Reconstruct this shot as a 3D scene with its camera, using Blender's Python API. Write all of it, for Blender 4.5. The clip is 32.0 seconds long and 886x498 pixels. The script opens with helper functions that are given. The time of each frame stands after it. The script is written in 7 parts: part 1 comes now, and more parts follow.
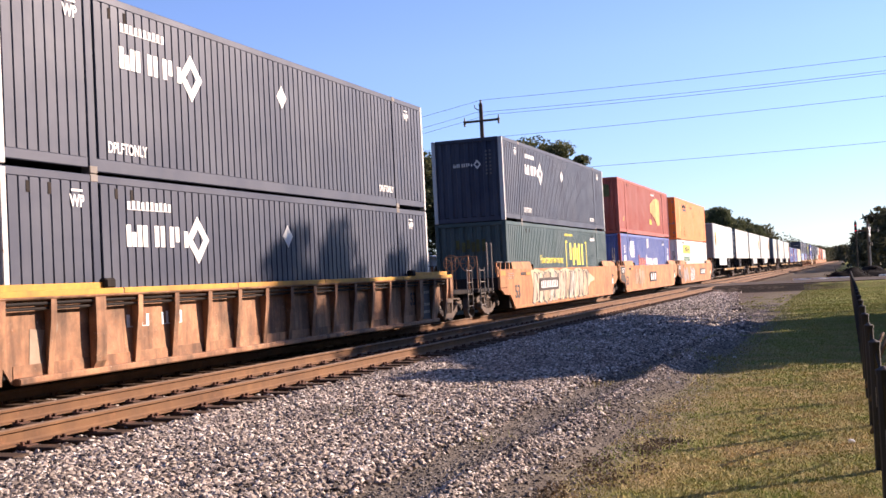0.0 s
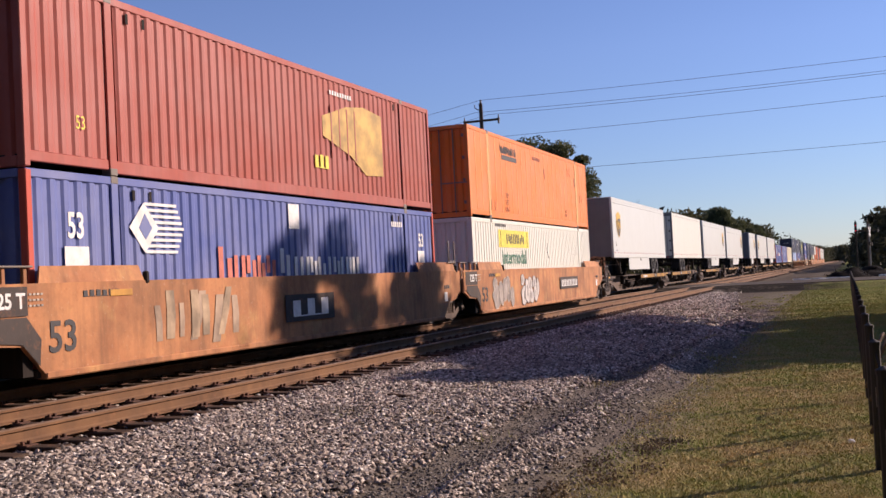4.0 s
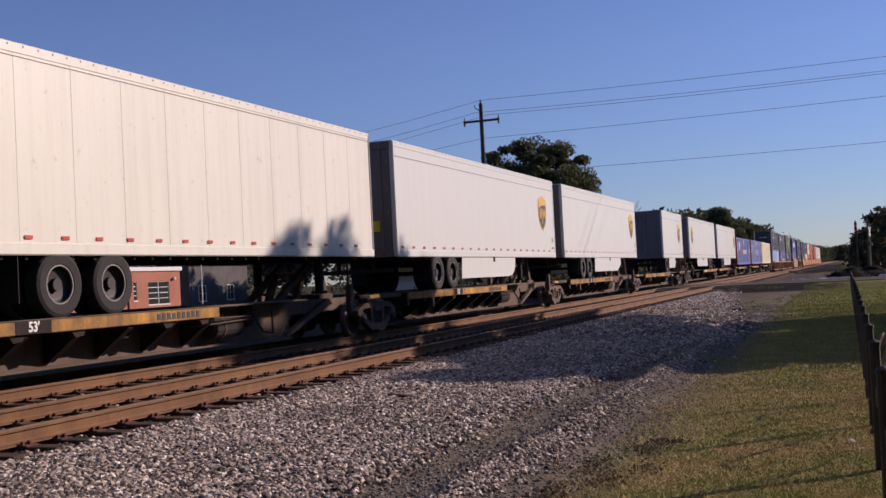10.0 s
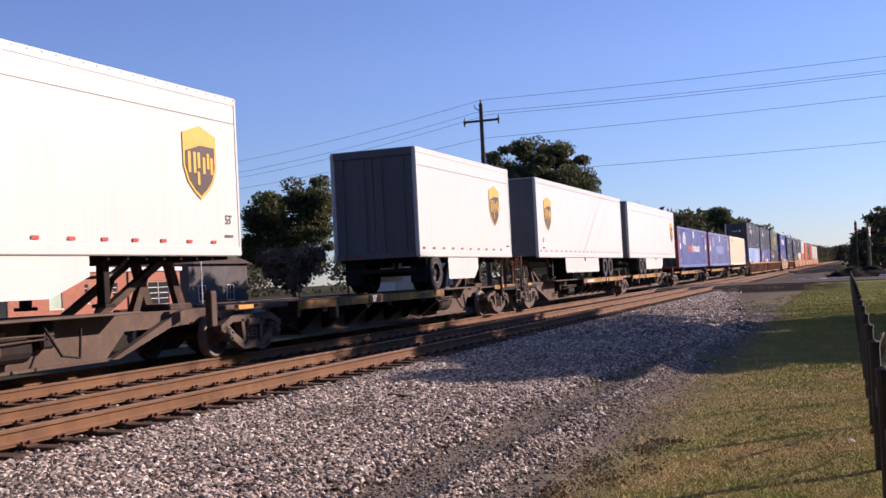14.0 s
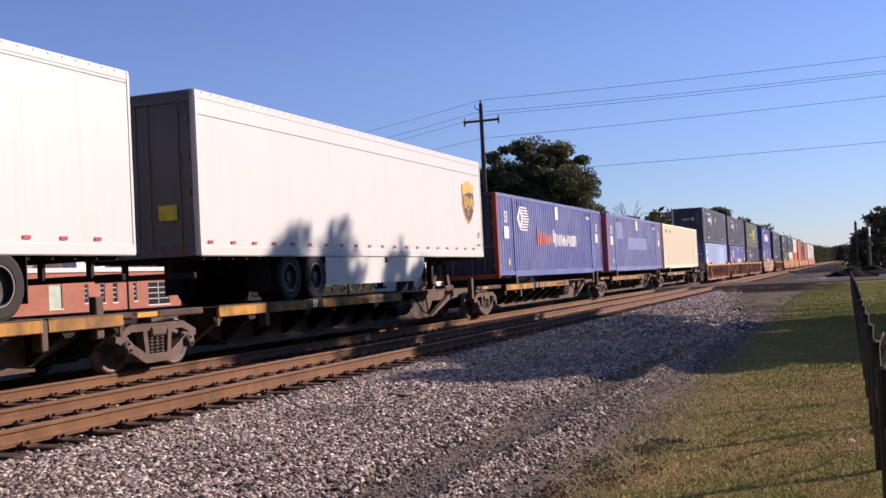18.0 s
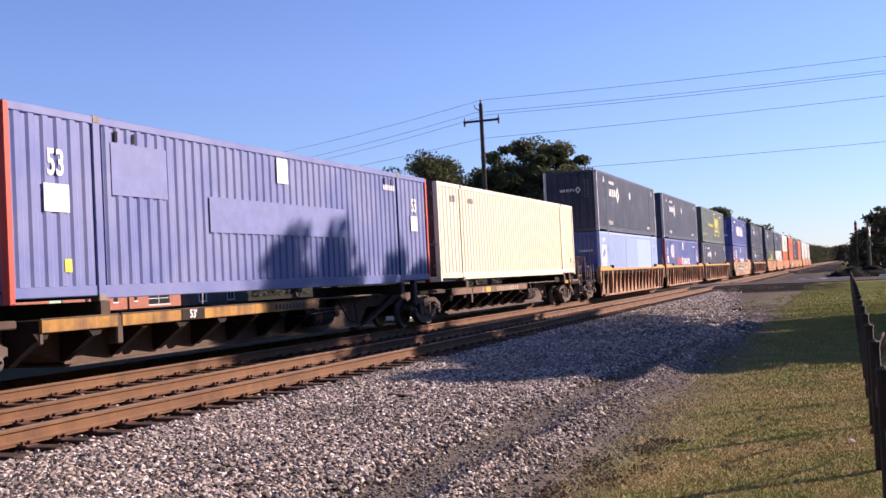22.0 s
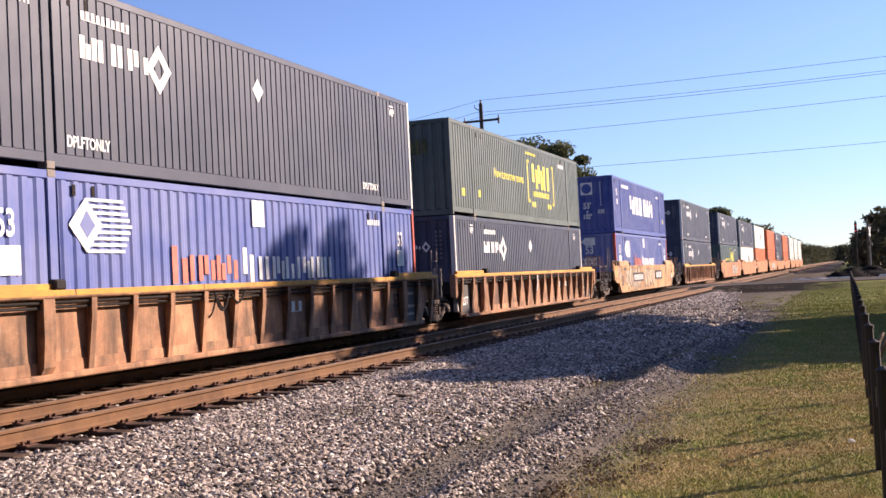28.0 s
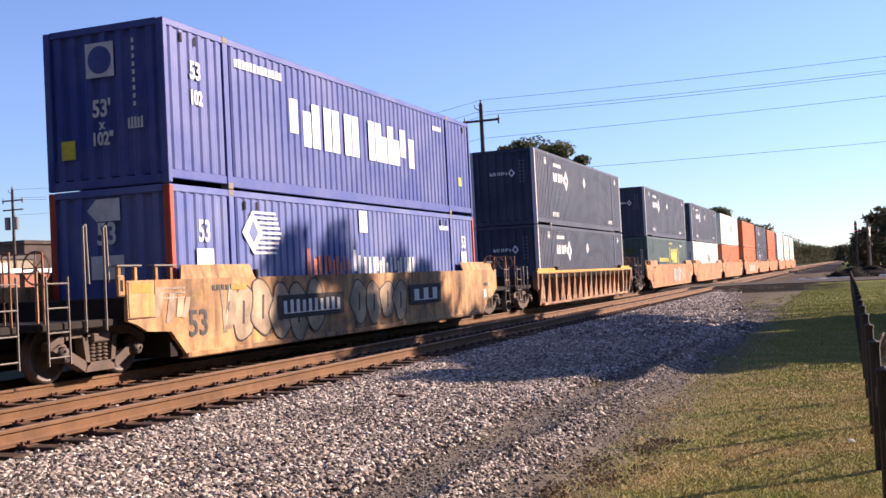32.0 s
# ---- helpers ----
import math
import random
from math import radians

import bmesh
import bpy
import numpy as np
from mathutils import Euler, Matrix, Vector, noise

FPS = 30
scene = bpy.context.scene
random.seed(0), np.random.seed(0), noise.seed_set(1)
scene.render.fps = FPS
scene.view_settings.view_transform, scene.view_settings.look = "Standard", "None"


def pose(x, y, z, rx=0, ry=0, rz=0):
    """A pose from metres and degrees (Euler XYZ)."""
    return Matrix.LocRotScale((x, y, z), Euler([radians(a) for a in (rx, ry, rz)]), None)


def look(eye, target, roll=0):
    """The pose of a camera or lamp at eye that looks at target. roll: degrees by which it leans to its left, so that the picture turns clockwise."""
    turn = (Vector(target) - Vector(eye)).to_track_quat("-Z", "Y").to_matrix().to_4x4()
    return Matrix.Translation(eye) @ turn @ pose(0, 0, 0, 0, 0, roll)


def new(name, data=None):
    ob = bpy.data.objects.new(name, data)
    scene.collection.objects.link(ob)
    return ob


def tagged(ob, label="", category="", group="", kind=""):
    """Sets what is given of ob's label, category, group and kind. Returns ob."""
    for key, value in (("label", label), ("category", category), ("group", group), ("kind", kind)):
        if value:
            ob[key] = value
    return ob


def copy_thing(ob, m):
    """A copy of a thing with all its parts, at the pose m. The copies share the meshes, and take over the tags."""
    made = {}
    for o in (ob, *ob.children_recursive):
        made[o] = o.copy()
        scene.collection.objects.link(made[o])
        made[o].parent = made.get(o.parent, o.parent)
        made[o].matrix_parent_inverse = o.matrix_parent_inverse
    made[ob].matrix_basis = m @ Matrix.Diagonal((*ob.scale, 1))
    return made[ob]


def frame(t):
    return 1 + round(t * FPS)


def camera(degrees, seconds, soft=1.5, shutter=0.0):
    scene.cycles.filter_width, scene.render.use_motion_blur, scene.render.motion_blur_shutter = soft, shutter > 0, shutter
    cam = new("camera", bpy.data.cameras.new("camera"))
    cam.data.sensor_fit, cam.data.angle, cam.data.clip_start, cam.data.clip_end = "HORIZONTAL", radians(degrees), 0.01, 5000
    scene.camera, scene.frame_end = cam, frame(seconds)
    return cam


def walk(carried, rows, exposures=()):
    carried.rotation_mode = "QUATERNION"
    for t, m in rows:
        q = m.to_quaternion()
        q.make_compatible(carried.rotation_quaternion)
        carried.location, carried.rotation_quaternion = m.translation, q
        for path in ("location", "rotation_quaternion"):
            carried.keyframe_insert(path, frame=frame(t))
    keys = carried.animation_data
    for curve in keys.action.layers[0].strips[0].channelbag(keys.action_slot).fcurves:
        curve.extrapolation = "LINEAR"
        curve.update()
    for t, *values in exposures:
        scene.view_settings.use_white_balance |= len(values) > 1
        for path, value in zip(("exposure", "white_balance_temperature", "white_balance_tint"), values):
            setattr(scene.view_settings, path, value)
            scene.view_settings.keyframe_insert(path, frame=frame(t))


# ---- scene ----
# World: metres, z = 0 on the rail heads, tracks along y, the train runs towards -y.
cam = camera(44.57, 32.0)
EYE = pose(0, 0, 1.28, 91.6, 0, 20.56) @ pose(0, 0, 0, 0, 0, -2.88)
EXPOSURES = [(0, 1.29, 6250, 25), (2, 1.14, 6250, 25), (3.5, 0.69, 6250, 26), (5.5, 0.19, 6050, 30), (7, 0.25, 6000, 30), (8, 0.36, 6050, 30), (9, 0.25, 6000, 30), (10, 0.09, 6000, 30), (11.5, 0.29, 6000, 30), (13, 0.55, 6000, 30), (14, 0.69, 6000, 30),
             (17, 0.49, 6000, 30), (18, 0.57, 6000, 30), (19, 0.61, 6000, 30), (20, 1.01, 6000, 30), (21, 1.05, 6000, 30), (22, 0.93, 6000, 30), (23, 0.71, 6000, 30), (24, 0.37, 6000, 30), (25, 0.75, 6050, 29), (25.5, 0.88, 6250, 27), (28, 1.12, 6250, 25), (32, 1.2, 6250, 25)]
walk(cam, [(0, EYE), (32, EYE)], EXPOSURES)

# ---- light ----
SUN_AZ, SUN_EL = 43.0, 23.5          # degrees from +x towards +y, and above the horizon
world = bpy.data.worlds.new("world")
scene.world = world
world.use_nodes = True
wn = world.node_tree.nodes
sky = wn.new("ShaderNodeTexSky")
sky.sky_type, sky.sun_disc = "NISHITA", False
sky.sun_elevation, sky.sun_rotation = radians(SUN_EL), radians(90 - SUN_AZ)
sky.air_density, sky.dust_density, sky.ozone_density = 1.0, 0.0, 5.5
wn["Background"].inputs["Strength"].default_value = 0.080
# the clear sky is a little violet overhead and a dimmer blue towards the horizon
way, height = wn.new("ShaderNodeTexCoord"), wn.new("ShaderNodeSeparateXYZ")
rise, cast, tinted = wn.new("ShaderNodeMapRange"), wn.new("ShaderNodeMix"), wn.new("ShaderNodeMix")
cast.data_type, tinted.data_type, tinted.blend_type = "RGBA", "RGBA", "MULTIPLY"
rise.inputs[1].default_value, rise.inputs[2].default_value = 0.0, 0.20
cast.inputs[6].default_value, cast.inputs[7].default_value = (0.80, 0.83, 0.86, 1), (1.17, 1.02, 1.035, 1)
tinted.inputs[0].default_value = 1.0
for a, b in ((way.outputs["Generated"], height.inputs[0]), (height.outputs["Z"], rise.inputs[0]), (rise.outputs[0], cast.inputs[0]),
             (sky.outputs["Color"], tinted.inputs[6]), (cast.outputs[2], tinted.inputs[7]), (tinted.outputs[2], wn["Background"].inputs["Color"])):
    world.node_tree.links.new(a, b)
sun_data = bpy.data.lights.new("sun", "SUN")
sun_data.energy, sun_data.angle, sun_data.color = 5.0, radians(0.55), (1.0, 0.83, 0.62)
sun = new("sun", sun_data)
sun_way = Vector((math.cos(radians(SUN_EL)) * math.cos(radians(SUN_AZ)), math.cos(radians(SUN_EL)) * math.sin(radians(SUN_AZ)), math.sin(radians(SUN_EL))))
sun.matrix_world = look(sun_way * 100, (0, 0, 0))

# ---- mesh helpers ----
class G:
    """Collects plain shapes for one mesh."""
    def __init__(self):
        self.v, self.f = [], []

    def add(self, vs, fs):
        n = len(self.v)
        self.v += [tuple(p) for p in vs]
        self.f += [tuple(i + n for i in f) for f in fs]
        return self

    def box(self, x0, y0, z0, x1, y1, z1):
        vs = [(x, y, z) for z in (z0, z1) for y in (y0, y1) for x in (x0, x1)]
        return self.add(vs, [(0, 2, 3, 1), (4, 5, 7, 6), (0, 1, 5, 4), (2, 6, 7, 3), (0, 4, 6, 2), (1, 3, 7, 5)])

    def cbox(self, x0, y0, z0, x1, y1, z1, c=0.012):
        """A box with chamfered edges."""
        c = min(c, (x1 - x0) * 0.4, (y1 - y0) * 0.4, (z1 - z0) * 0.4)
        lo, hi = (x0, y0, z0), (x1, y1, z1)
        vs, idx = [], {}
        for sx in (0, 1):
            for sy in (0, 1):
                for sz in (0, 1):
                    s = (sx, sy, sz)
                    for a in range(3):
                        p = [hi[k] if s[k] else lo[k] for k in range(3)]
                        for k in range(3):
                            if k != a:
                                p[k] += -c if s[k] else c
                        idx[s, a] = len(vs)
                        vs.append(p)
        mid = Vector(((x0 + x1) / 2, (y0 + y1) / 2, (z0 + z1) / 2))
        fs = []
        for a in range(3):
            b, d = (a + 1) % 3, (a + 2) % 3
            for e in (0, 1):
                q = []
                for sb, sd in ((0, 0), (1, 0), (1, 1), (0, 1)):
                    s = [0, 0, 0]
                    s[a], s[b], s[d] = e, sb, sd
                    q.append(idx[tuple(s), a])
                fs.append(q)
            for sb in (0, 1):
                for sd in (0, 1):
                    s0, s1 = [0, 0, 0], [0, 0, 0]
                    s0[b], s0[d], s1[b], s1[d], s1[a] = sb, sd, sb, sd, 1
                    s0, s1 = tuple(s0), tuple(s1)
                    fs.append([idx[s0, b], idx[s1, b], idx[s1, d], idx[s0, d]])
        for s in {k[0] for k in idx}:
            fs.append([idx[s, 0], idx[s, 1], idx[s, 2]])
        out = []
        for q in fs:
            p = [Vector(vs[i]) for i in q]
            n = (p[1] - p[0]).cross(p[2] - p[0])
            out.append(q if n.dot(p[0] + p[2] - 2 * mid) > 0 else q[::-1])
        return self.add(vs, out)

    def cyl(self, p0, p1, r, n=12, r2=None):
        p0, p1 = Vector(p0), Vector(p1)
        q = (p1 - p0).to_track_quat("Z", "Y")
        r2 = r if r2 is None else r2
        ring = [(math.cos(2 * math.pi * i / n), math.sin(2 * math.pi * i / n)) for i in range(n)]
        vs = [p0 + q @ Vector((c * r, s * r, 0)) for c, s in ring] + [p1 + q @ Vector((c * r2, s * r2, 0)) for c, s in ring]
        fs = [(i, (i + 1) % n, n + (i + 1) % n, n + i) for i in range(n)] + [tuple(range(n))[::-1], tuple(range(n, 2 * n))]
        return self.add(vs, fs)

    def tube(self, pts, r, n=6):
        """A round bar along a line of points, in one piece."""
        pts = [Vector(p) for p in pts]
        vs = []
        for i, p in enumerate(pts):
            way = (pts[min(i + 1, len(pts) - 1)] - pts[max(i - 1, 0)]).normalized()
            ref = Vector((0, 0, 1)) if abs(way.z) < 0.9 else Vector((1, 0, 0))
            a = way.cross(ref).normalized()
            b = a.cross(way)
            vs += [p + (a * math.cos(2 * math.pi * k / n) + b * math.sin(2 * math.pi * k / n)) * r for k in range(n)]
        fs = [(i * n + k, i * n + (k + 1) % n, (i + 1) * n + (k + 1) % n, (i + 1) * n + k) for i in range(len(pts) - 1) for k in range(n)]
        fs = [f[::-1] for f in fs]
        m = len(pts) * n
        return self.add(vs, fs + [tuple(range(n)), tuple(range(m - n, m))[::-1]])

    def prism(self, profile, axis, a, b):
        """Extrudes a 2D outline along an axis (0: outline is y, z; 1: x, z; 2: x, y)."""
        def at(p, t):
            return (t, p[0], p[1]) if axis == 0 else (p[0], t, p[1]) if axis == 1 else (p[0], p[1], t)
        n = len(profile)
        vs = [at(p, a) for p in profile] + [at(p, b) for p in profile]
        area = sum(p[0] * q[1] - q[0] * p[1] for p, q in zip(profile, profile[1:] + profile[:1]))
        fs = [(i, (i + 1) % n, n + (i + 1) % n, n + i) for i in range(n)] + [tuple(range(n))[::-1], tuple(range(n, 2 * n))]
        if (area < 0) != (axis == 1):
            fs = [f[::-1] for f in fs]
        return self.add(vs, fs)

    def lathe(self, profile, p0, axis, n=20):
        """Turns an outline of (radius, along) round an axis (0: x, 1: y, 2: z) through p0."""
        vs, m = [], len(profile)
        for i in range(n):
            c, s = math.cos(2 * math.pi * i / n), math.sin(2 * math.pi * i / n)
            for r, h in profile:
                d = (h, r * c, r * s) if axis == 0 else (r * s, h, r * c) if axis == 1 else (r * c, r * s, h)
                vs.append((p0[0] + d[0], p0[1] + d[1], p0[2] + d[2]))
        fs = [(i * m + k, ((i + 1) % n) * m + k, ((i + 1) % n) * m + k + 1, i * m + k + 1) for i in range(n) for k in range(m - 1)]
        return self.add(vs, fs)

    def mesh(self, name, smooth=False):
        me = bpy.data.meshes.new(name)
        me.from_pydata(self.v, [], self.f)
        if smooth:
            me.polygons.foreach_set("use_smooth", [True] * len(me.polygons))
        me.update()
        return me


def part(name, g, material, parent=None, label="", smooth=False):
    """One mesh object, from collected shapes or a ready mesh, under a thing or a part."""
    me = g.mesh(name, smooth) if isinstance(g, G) else g
    if isinstance(g, G) or not me.materials:
        me.materials.append(material)
    ob = new(name, me)
    ob.parent = parent
    return tagged(ob, label)


def thing(name, label, category, group="", at=None):
    ob = new(name)
    ob.empty_display_size = 0.3
    if at is not None:
        ob.matrix_world = at
    return tagged(ob, label, category, group)


letter_meshes = {}


def letters(text, size, material, parent, m, width=1.0, bold=0.0, name="lettering", label=""):
    """Painted words from the built-in font, as a thin mesh."""
    key = (text, size, bold)
    if key not in letter_meshes:
        cu = bpy.data.curves.new("letters", "FONT")
        cu.body, cu.size, cu.extrude, cu.offset, cu.align_x, cu.align_y = text, size, 0.002, bold, "CENTER", "CENTER"
        cu.resolution_u = 3
        tmp = new("letters", cu)
        letter_meshes[key] = bpy.data.meshes.new_from_object(tmp.evaluated_get(bpy.context.evaluated_depsgraph_get()))
        bpy.data.objects.remove(tmp)
        bpy.data.curves.remove(cu)
    me = letter_meshes[key].copy()
    me.transform(m @ Matrix.Diagonal((width, 1, 1, 1)))
    me.materials.clear()
    me.name = name
    return part(name, me, material, parent, label)


SIDE = Matrix(((0, 0, 1, 0), (1, 0, 0, 0), (0, 1, 0, 0), (0, 0, 0, 1)))       # reads along +y, faces +x
END = Matrix(((1, 0, 0, 0), (0, 0, -1, 0), (0, 1, 0, 0), (0, 0, 0, 1)))      # reads along +x, faces -y


def flat(points, m, depth=0.003):
    """A thin painted shape: a 2D outline on the plane m."""
    g = G().prism([tuple(p) for p in points], 2, -depth, depth)
    g.v = [tuple(m @ Vector(p)) for p in g.v]
    if m.to_3x3().determinant() < 0:
        g.f = [f[::-1] for f in g.f]
    return g


def merge(*gs):
    out = G()
    for g in gs:
        out.add(g.v, g.f)
    return out


# ---- materials ----
def nodes_of(name):
    m = bpy.data.materials.new(name)
    m.use_nodes = True
    t = m.node_tree
    return m, t.nodes, t.links, t.nodes["Principled BSDF"]


def mixed(n, l, a, b, fac, mode="MIX"):
    """Mixes two colours; each is a tuple or a socket."""
    x = n.new("ShaderNodeMix")
    x.data_type, x.blend_type = "RGBA", mode
    for k, s in ((6, a), (7, b), (0, fac)):
        if isinstance(s, (tuple, list)):
            x.inputs[k].default_value = (*s[:3], 1)
        elif isinstance(s, (int, float)):
            x.inputs[k].default_value = s
        else:
            l.new(s, x.inputs[k])
    return x.outputs[2]


def noised(n, l, scale, detail=4, lo=0.35, hi=0.65, stretch=None, rough=0.6, coords="Object", shift=True):
    """A noise mask between lo and hi, in metres, moved per object so that copies differ."""
    tc = n.new("ShaderNodeTexCoord")
    mp = n.new("ShaderNodeMapping")
    l.new(tc.outputs[coords], mp.inputs["Vector"])
    if stretch:
        mp.inputs["Scale"].default_value = stretch
    if shift:
        oi = n.new("ShaderNodeObjectInfo")
        k = n.new("ShaderNodeMath")
        k.operation = "MULTIPLY"
        k.inputs[1].default_value = 71.0
        l.new(oi.outputs["Random"], k.inputs[0])
        l.new(k.outputs[0], mp.inputs["Location"])
    tx = n.new("ShaderNodeTexNoise")
    tx.inputs["Scale"].default_value, tx.inputs["Detail"].default_value, tx.inputs["Roughness"].default_value = scale, detail, rough
    l.new(mp.outputs[0], tx.inputs["Vector"])
    mr = n.new("ShaderNodeMapRange")
    mr.inputs[1].default_value, mr.inputs[2].default_value = lo, hi
    l.new(tx.outputs["Fac"], mr.inputs[0])
    return mr.outputs[0]


def times(n, l, a, k):
    x = n.new("ShaderNodeMath")
    x.operation = "MULTIPLY"
    l.new(a, x.inputs[0])
    if isinstance(k, (int, float)):
        x.inputs[1].default_value = k
    else:
        l.new(k, x.inputs[1])
    return x.outputs[0]


def bumped(n, l, bsdf, height, strength, distance=0.01):
    b = n.new("ShaderNodeBump")
    b.inputs["Strength"].default_value, b.inputs["Distance"].default_value = strength, distance
    l.new(height, b.inputs["Height"])
    l.new(b.outputs[0], bsdf.inputs["Normal"])


def paint(name, color, rough=0.5, dirt=0.5, dirt_color=(0.09, 0.06, 0.045), fade=0.25, rust=0.0, metal=0.0, spec=0.28, relief=0.06):
    """Weathered paint: faded patches, grime that ran down, specks of rust."""
    m, n, l, b = nodes_of(name)
    color = tuple(c * 0.89 for c in color)
    faded = tuple(c + (0.6 - c) * 0.25 for c in color)
    c = mixed(n, l, color, faded, times(n, l, noised(n, l, 0.7, 4), fade))
    runs = noised(n, l, 6.0, 5, 0.45, 0.85, stretch=(1, 1, 0.04))
    c = mixed(n, l, c, dirt_color, times(n, l, runs, dirt))
    fine = noised(n, l, 24, 6, 0.35, 0.85)
    c = mixed(n, l, c, dirt_color, times(n, l, fine, dirt * 0.25))
    if rust:
        spots = noised(n, l, 5.0, 6, 0.60, 0.70, rough=0.75)
        c = mixed(n, l, c, (0.16, 0.065, 0.03), times(n, l, spots, rust))
    l.new(c, b.inputs["Base Color"])
    r = n.new("ShaderNodeMapRange")
    r.inputs[3].default_value, r.inputs[4].default_value = rough - 0.02, rough + 0.07
    l.new(noised(n, l, 0.8, 3), r.inputs[0])
    l.new(r.outputs[0], b.inputs["Roughness"])
    b.inputs["Metallic"].default_value = metal
    b.inputs["Specular IOR Level"].default_value = spec
    if relief:
        bumped(n, l, b, noised(n, l, 14, 4, 0, 1), relief)
    return m


def plain(name, color, rough=0.6, metal=0.0, vary=0.15, scale=8.0):
    m, n, l, b = nodes_of(name)
    dark = tuple(c * (1 - 2 * vary) for c in color)
    l.new(mixed(n, l, color, dark, noised(n, l, scale, 4)), b.inputs["Base Color"])
    b.inputs["Roughness"].default_value, b.inputs["Metallic"].default_value = rough, metal
    if rough > 0.9:
        b.inputs["Specular IOR Level"].default_value = 0.05
    return m


def rusty(name, color, second, soot=0.5, rough=0.85):
    """Old freight-car paint: two tones, soot, vertical runs, pitted."""
    m, n, l, b = nodes_of(name)
    c = mixed(n, l, color, second, noised(n, l, 1.1, 6, 0.38, 0.66, rough=0.7))
    c = mixed(n, l, c, (0.05, 0.035, 0.028), times(n, l, noised(n, l, 2.4, 6, 0.47, 0.80, stretch=(1, 1, 0.18)), soot))
    c = mixed(n, l, c, (0.30, 0.13, 0.06), times(n, l, noised(n, l, 7, 6, 0.55, 0.75, rough=0.75), 0.55))
    l.new(c, b.inputs["Base Color"])
    b.inputs["Roughness"].default_value = rough
    b.inputs["Specular IOR Level"].default_value = 0.3 if rough < 0.9 else 0.08
    bumped(n, l, b, noised(n, l, 30, 5, 0, 1), 0.25)
    return m


def welded_side(name, color, second, patch, soot=0.8):
    """Old orange car sides: bleached and rusted areas, broad soot, long runs, chalky specks."""
    m, n, l, b = nodes_of(name)
    c = mixed(n, l, color, second, noised(n, l, 0.8, 6, 0.36, 0.64, rough=0.72))
    c = mixed(n, l, c, patch, times(n, l, noised(n, l, 1.7, 5, 0.55, 0.68, rough=0.65), 0.6))
    c = mixed(n, l, c, (0.085, 0.058, 0.042), times(n, l, noised(n, l, 0.7, 6, 0.43, 0.70, rough=0.7), soot))
    c = mixed(n, l, c, (0.07, 0.048, 0.036), times(n, l, noised(n, l, 3.6, 6, 0.46, 0.76, stretch=(1, 1, 0.12)), soot))
    c = mixed(n, l, c, (0.27, 0.105, 0.04), times(n, l, noised(n, l, 9, 6, 0.56, 0.72, rough=0.75), 0.6))
    c = mixed(n, l, c, (0.70, 0.56, 0.42), times(n, l, noised(n, l, 14, 6, 0.60, 0.74, rough=0.75), 0.45))
    l.new(c, b.inputs["Base Color"])
    b.inputs["Roughness"].default_value = 0.78
    b.inputs["Specular IOR Level"].default_value = 0.25
    bumped(n, l, b, noised(n, l, 5, 5, 0, 1), 0.12)
    return m


NAVY = paint("dark_blue_container_paint", (0.037, 0.047, 0.082), 0.48, 0.28, (0.07, 0.07, 0.08), 0.22, spec=0.28, relief=0.03)
BLUE = paint("bright_blue_container_paint", (0.095, 0.138, 0.40), 0.45, 0.25, (0.12, 0.12, 0.18), 0.6)
FADED_BLUE = paint("faded_blue_container_paint", (0.130, 0.172, 0.405), 0.5, 0.25, (0.15, 0.15, 0.2), 0.6)
ROYAL = paint("royal_blue_container_paint", (0.050, 0.082, 0.33), 0.45, 0.22, (0.08, 0.08, 0.14), 0.45)
PALE_BLUE = paint("pale_blue_container_paint", (0.35, 0.475, 0.71), 0.5, 0.25, (0.15, 0.16, 0.22), 0.4)
GREEN = paint("dark_green_container_paint", (0.060, 0.100, 0.098), 0.42, 0.28, (0.06, 0.065, 0.06), 0.25, spec=0.28, relief=0.03)
FADED_GREEN = paint("faded_green_container_paint", (0.098, 0.124, 0.102), 0.45, 0.25, (0.08, 0.085, 0.07), 0.35, spec=0.28, relief=0.03)
RED = paint("brick_red_container_paint", (0.42, 0.085, 0.055), 0.55, 0.35, (0.10, 0.045, 0.035), 0.35)
ORANGE = paint("orange_container_paint", (0.84, 0.225, 0.026), 0.5, 0.25, (0.22, 0.08, 0.04), 0.35)
RED_ORANGE = paint("red_orange_container_paint", (0.70, 0.155, 0.032), 0.5, 0.25, (0.22, 0.08, 0.04), 0.3)
# Maroon of the cream box's doors, with that end's shade put into it
SHADED_MAROON = paint("shaded_maroon_door_paint", (0.11, 0.055, 0.048), 0.55, 0.4, (0.06, 0.04, 0.035), 0.2)
CREAM = paint("cream_container_paint", (0.88, 0.80, 0.56), 0.5, 0.10, (0.34, 0.26, 0.15), 0.2, 0.2)
WHITE = paint("white_container_paint", (0.80, 0.81, 0.71), 0.45, 0.18, (0.25, 0.20, 0.15), 0.1, 0.2)
TRAILER = paint("white_trailer_skin", (0.69, 0.715, 0.67), 0.34, 0.16, (0.40, 0.36, 0.31), 0.10, relief=0)
# Sunlit flange highlights of seams and posts, put into a paler orange
SEAM_ORANGE = plain("sunlit_seam_orange", (0.85, 0.42, 0.13), 0.5, 0, 0.1, 3)
OLD_TRAILER = paint("aged_white_trailer_skin", (0.76, 0.765, 0.67), 0.38, 0.20, (0.34, 0.26, 0.18), 0.1, 0.25, relief=0)
GREY_PANEL = paint("grey_trailer_end", (0.17, 0.168, 0.175), 0.5, 0.35, (0.09, 0.085, 0.08), 0.2)
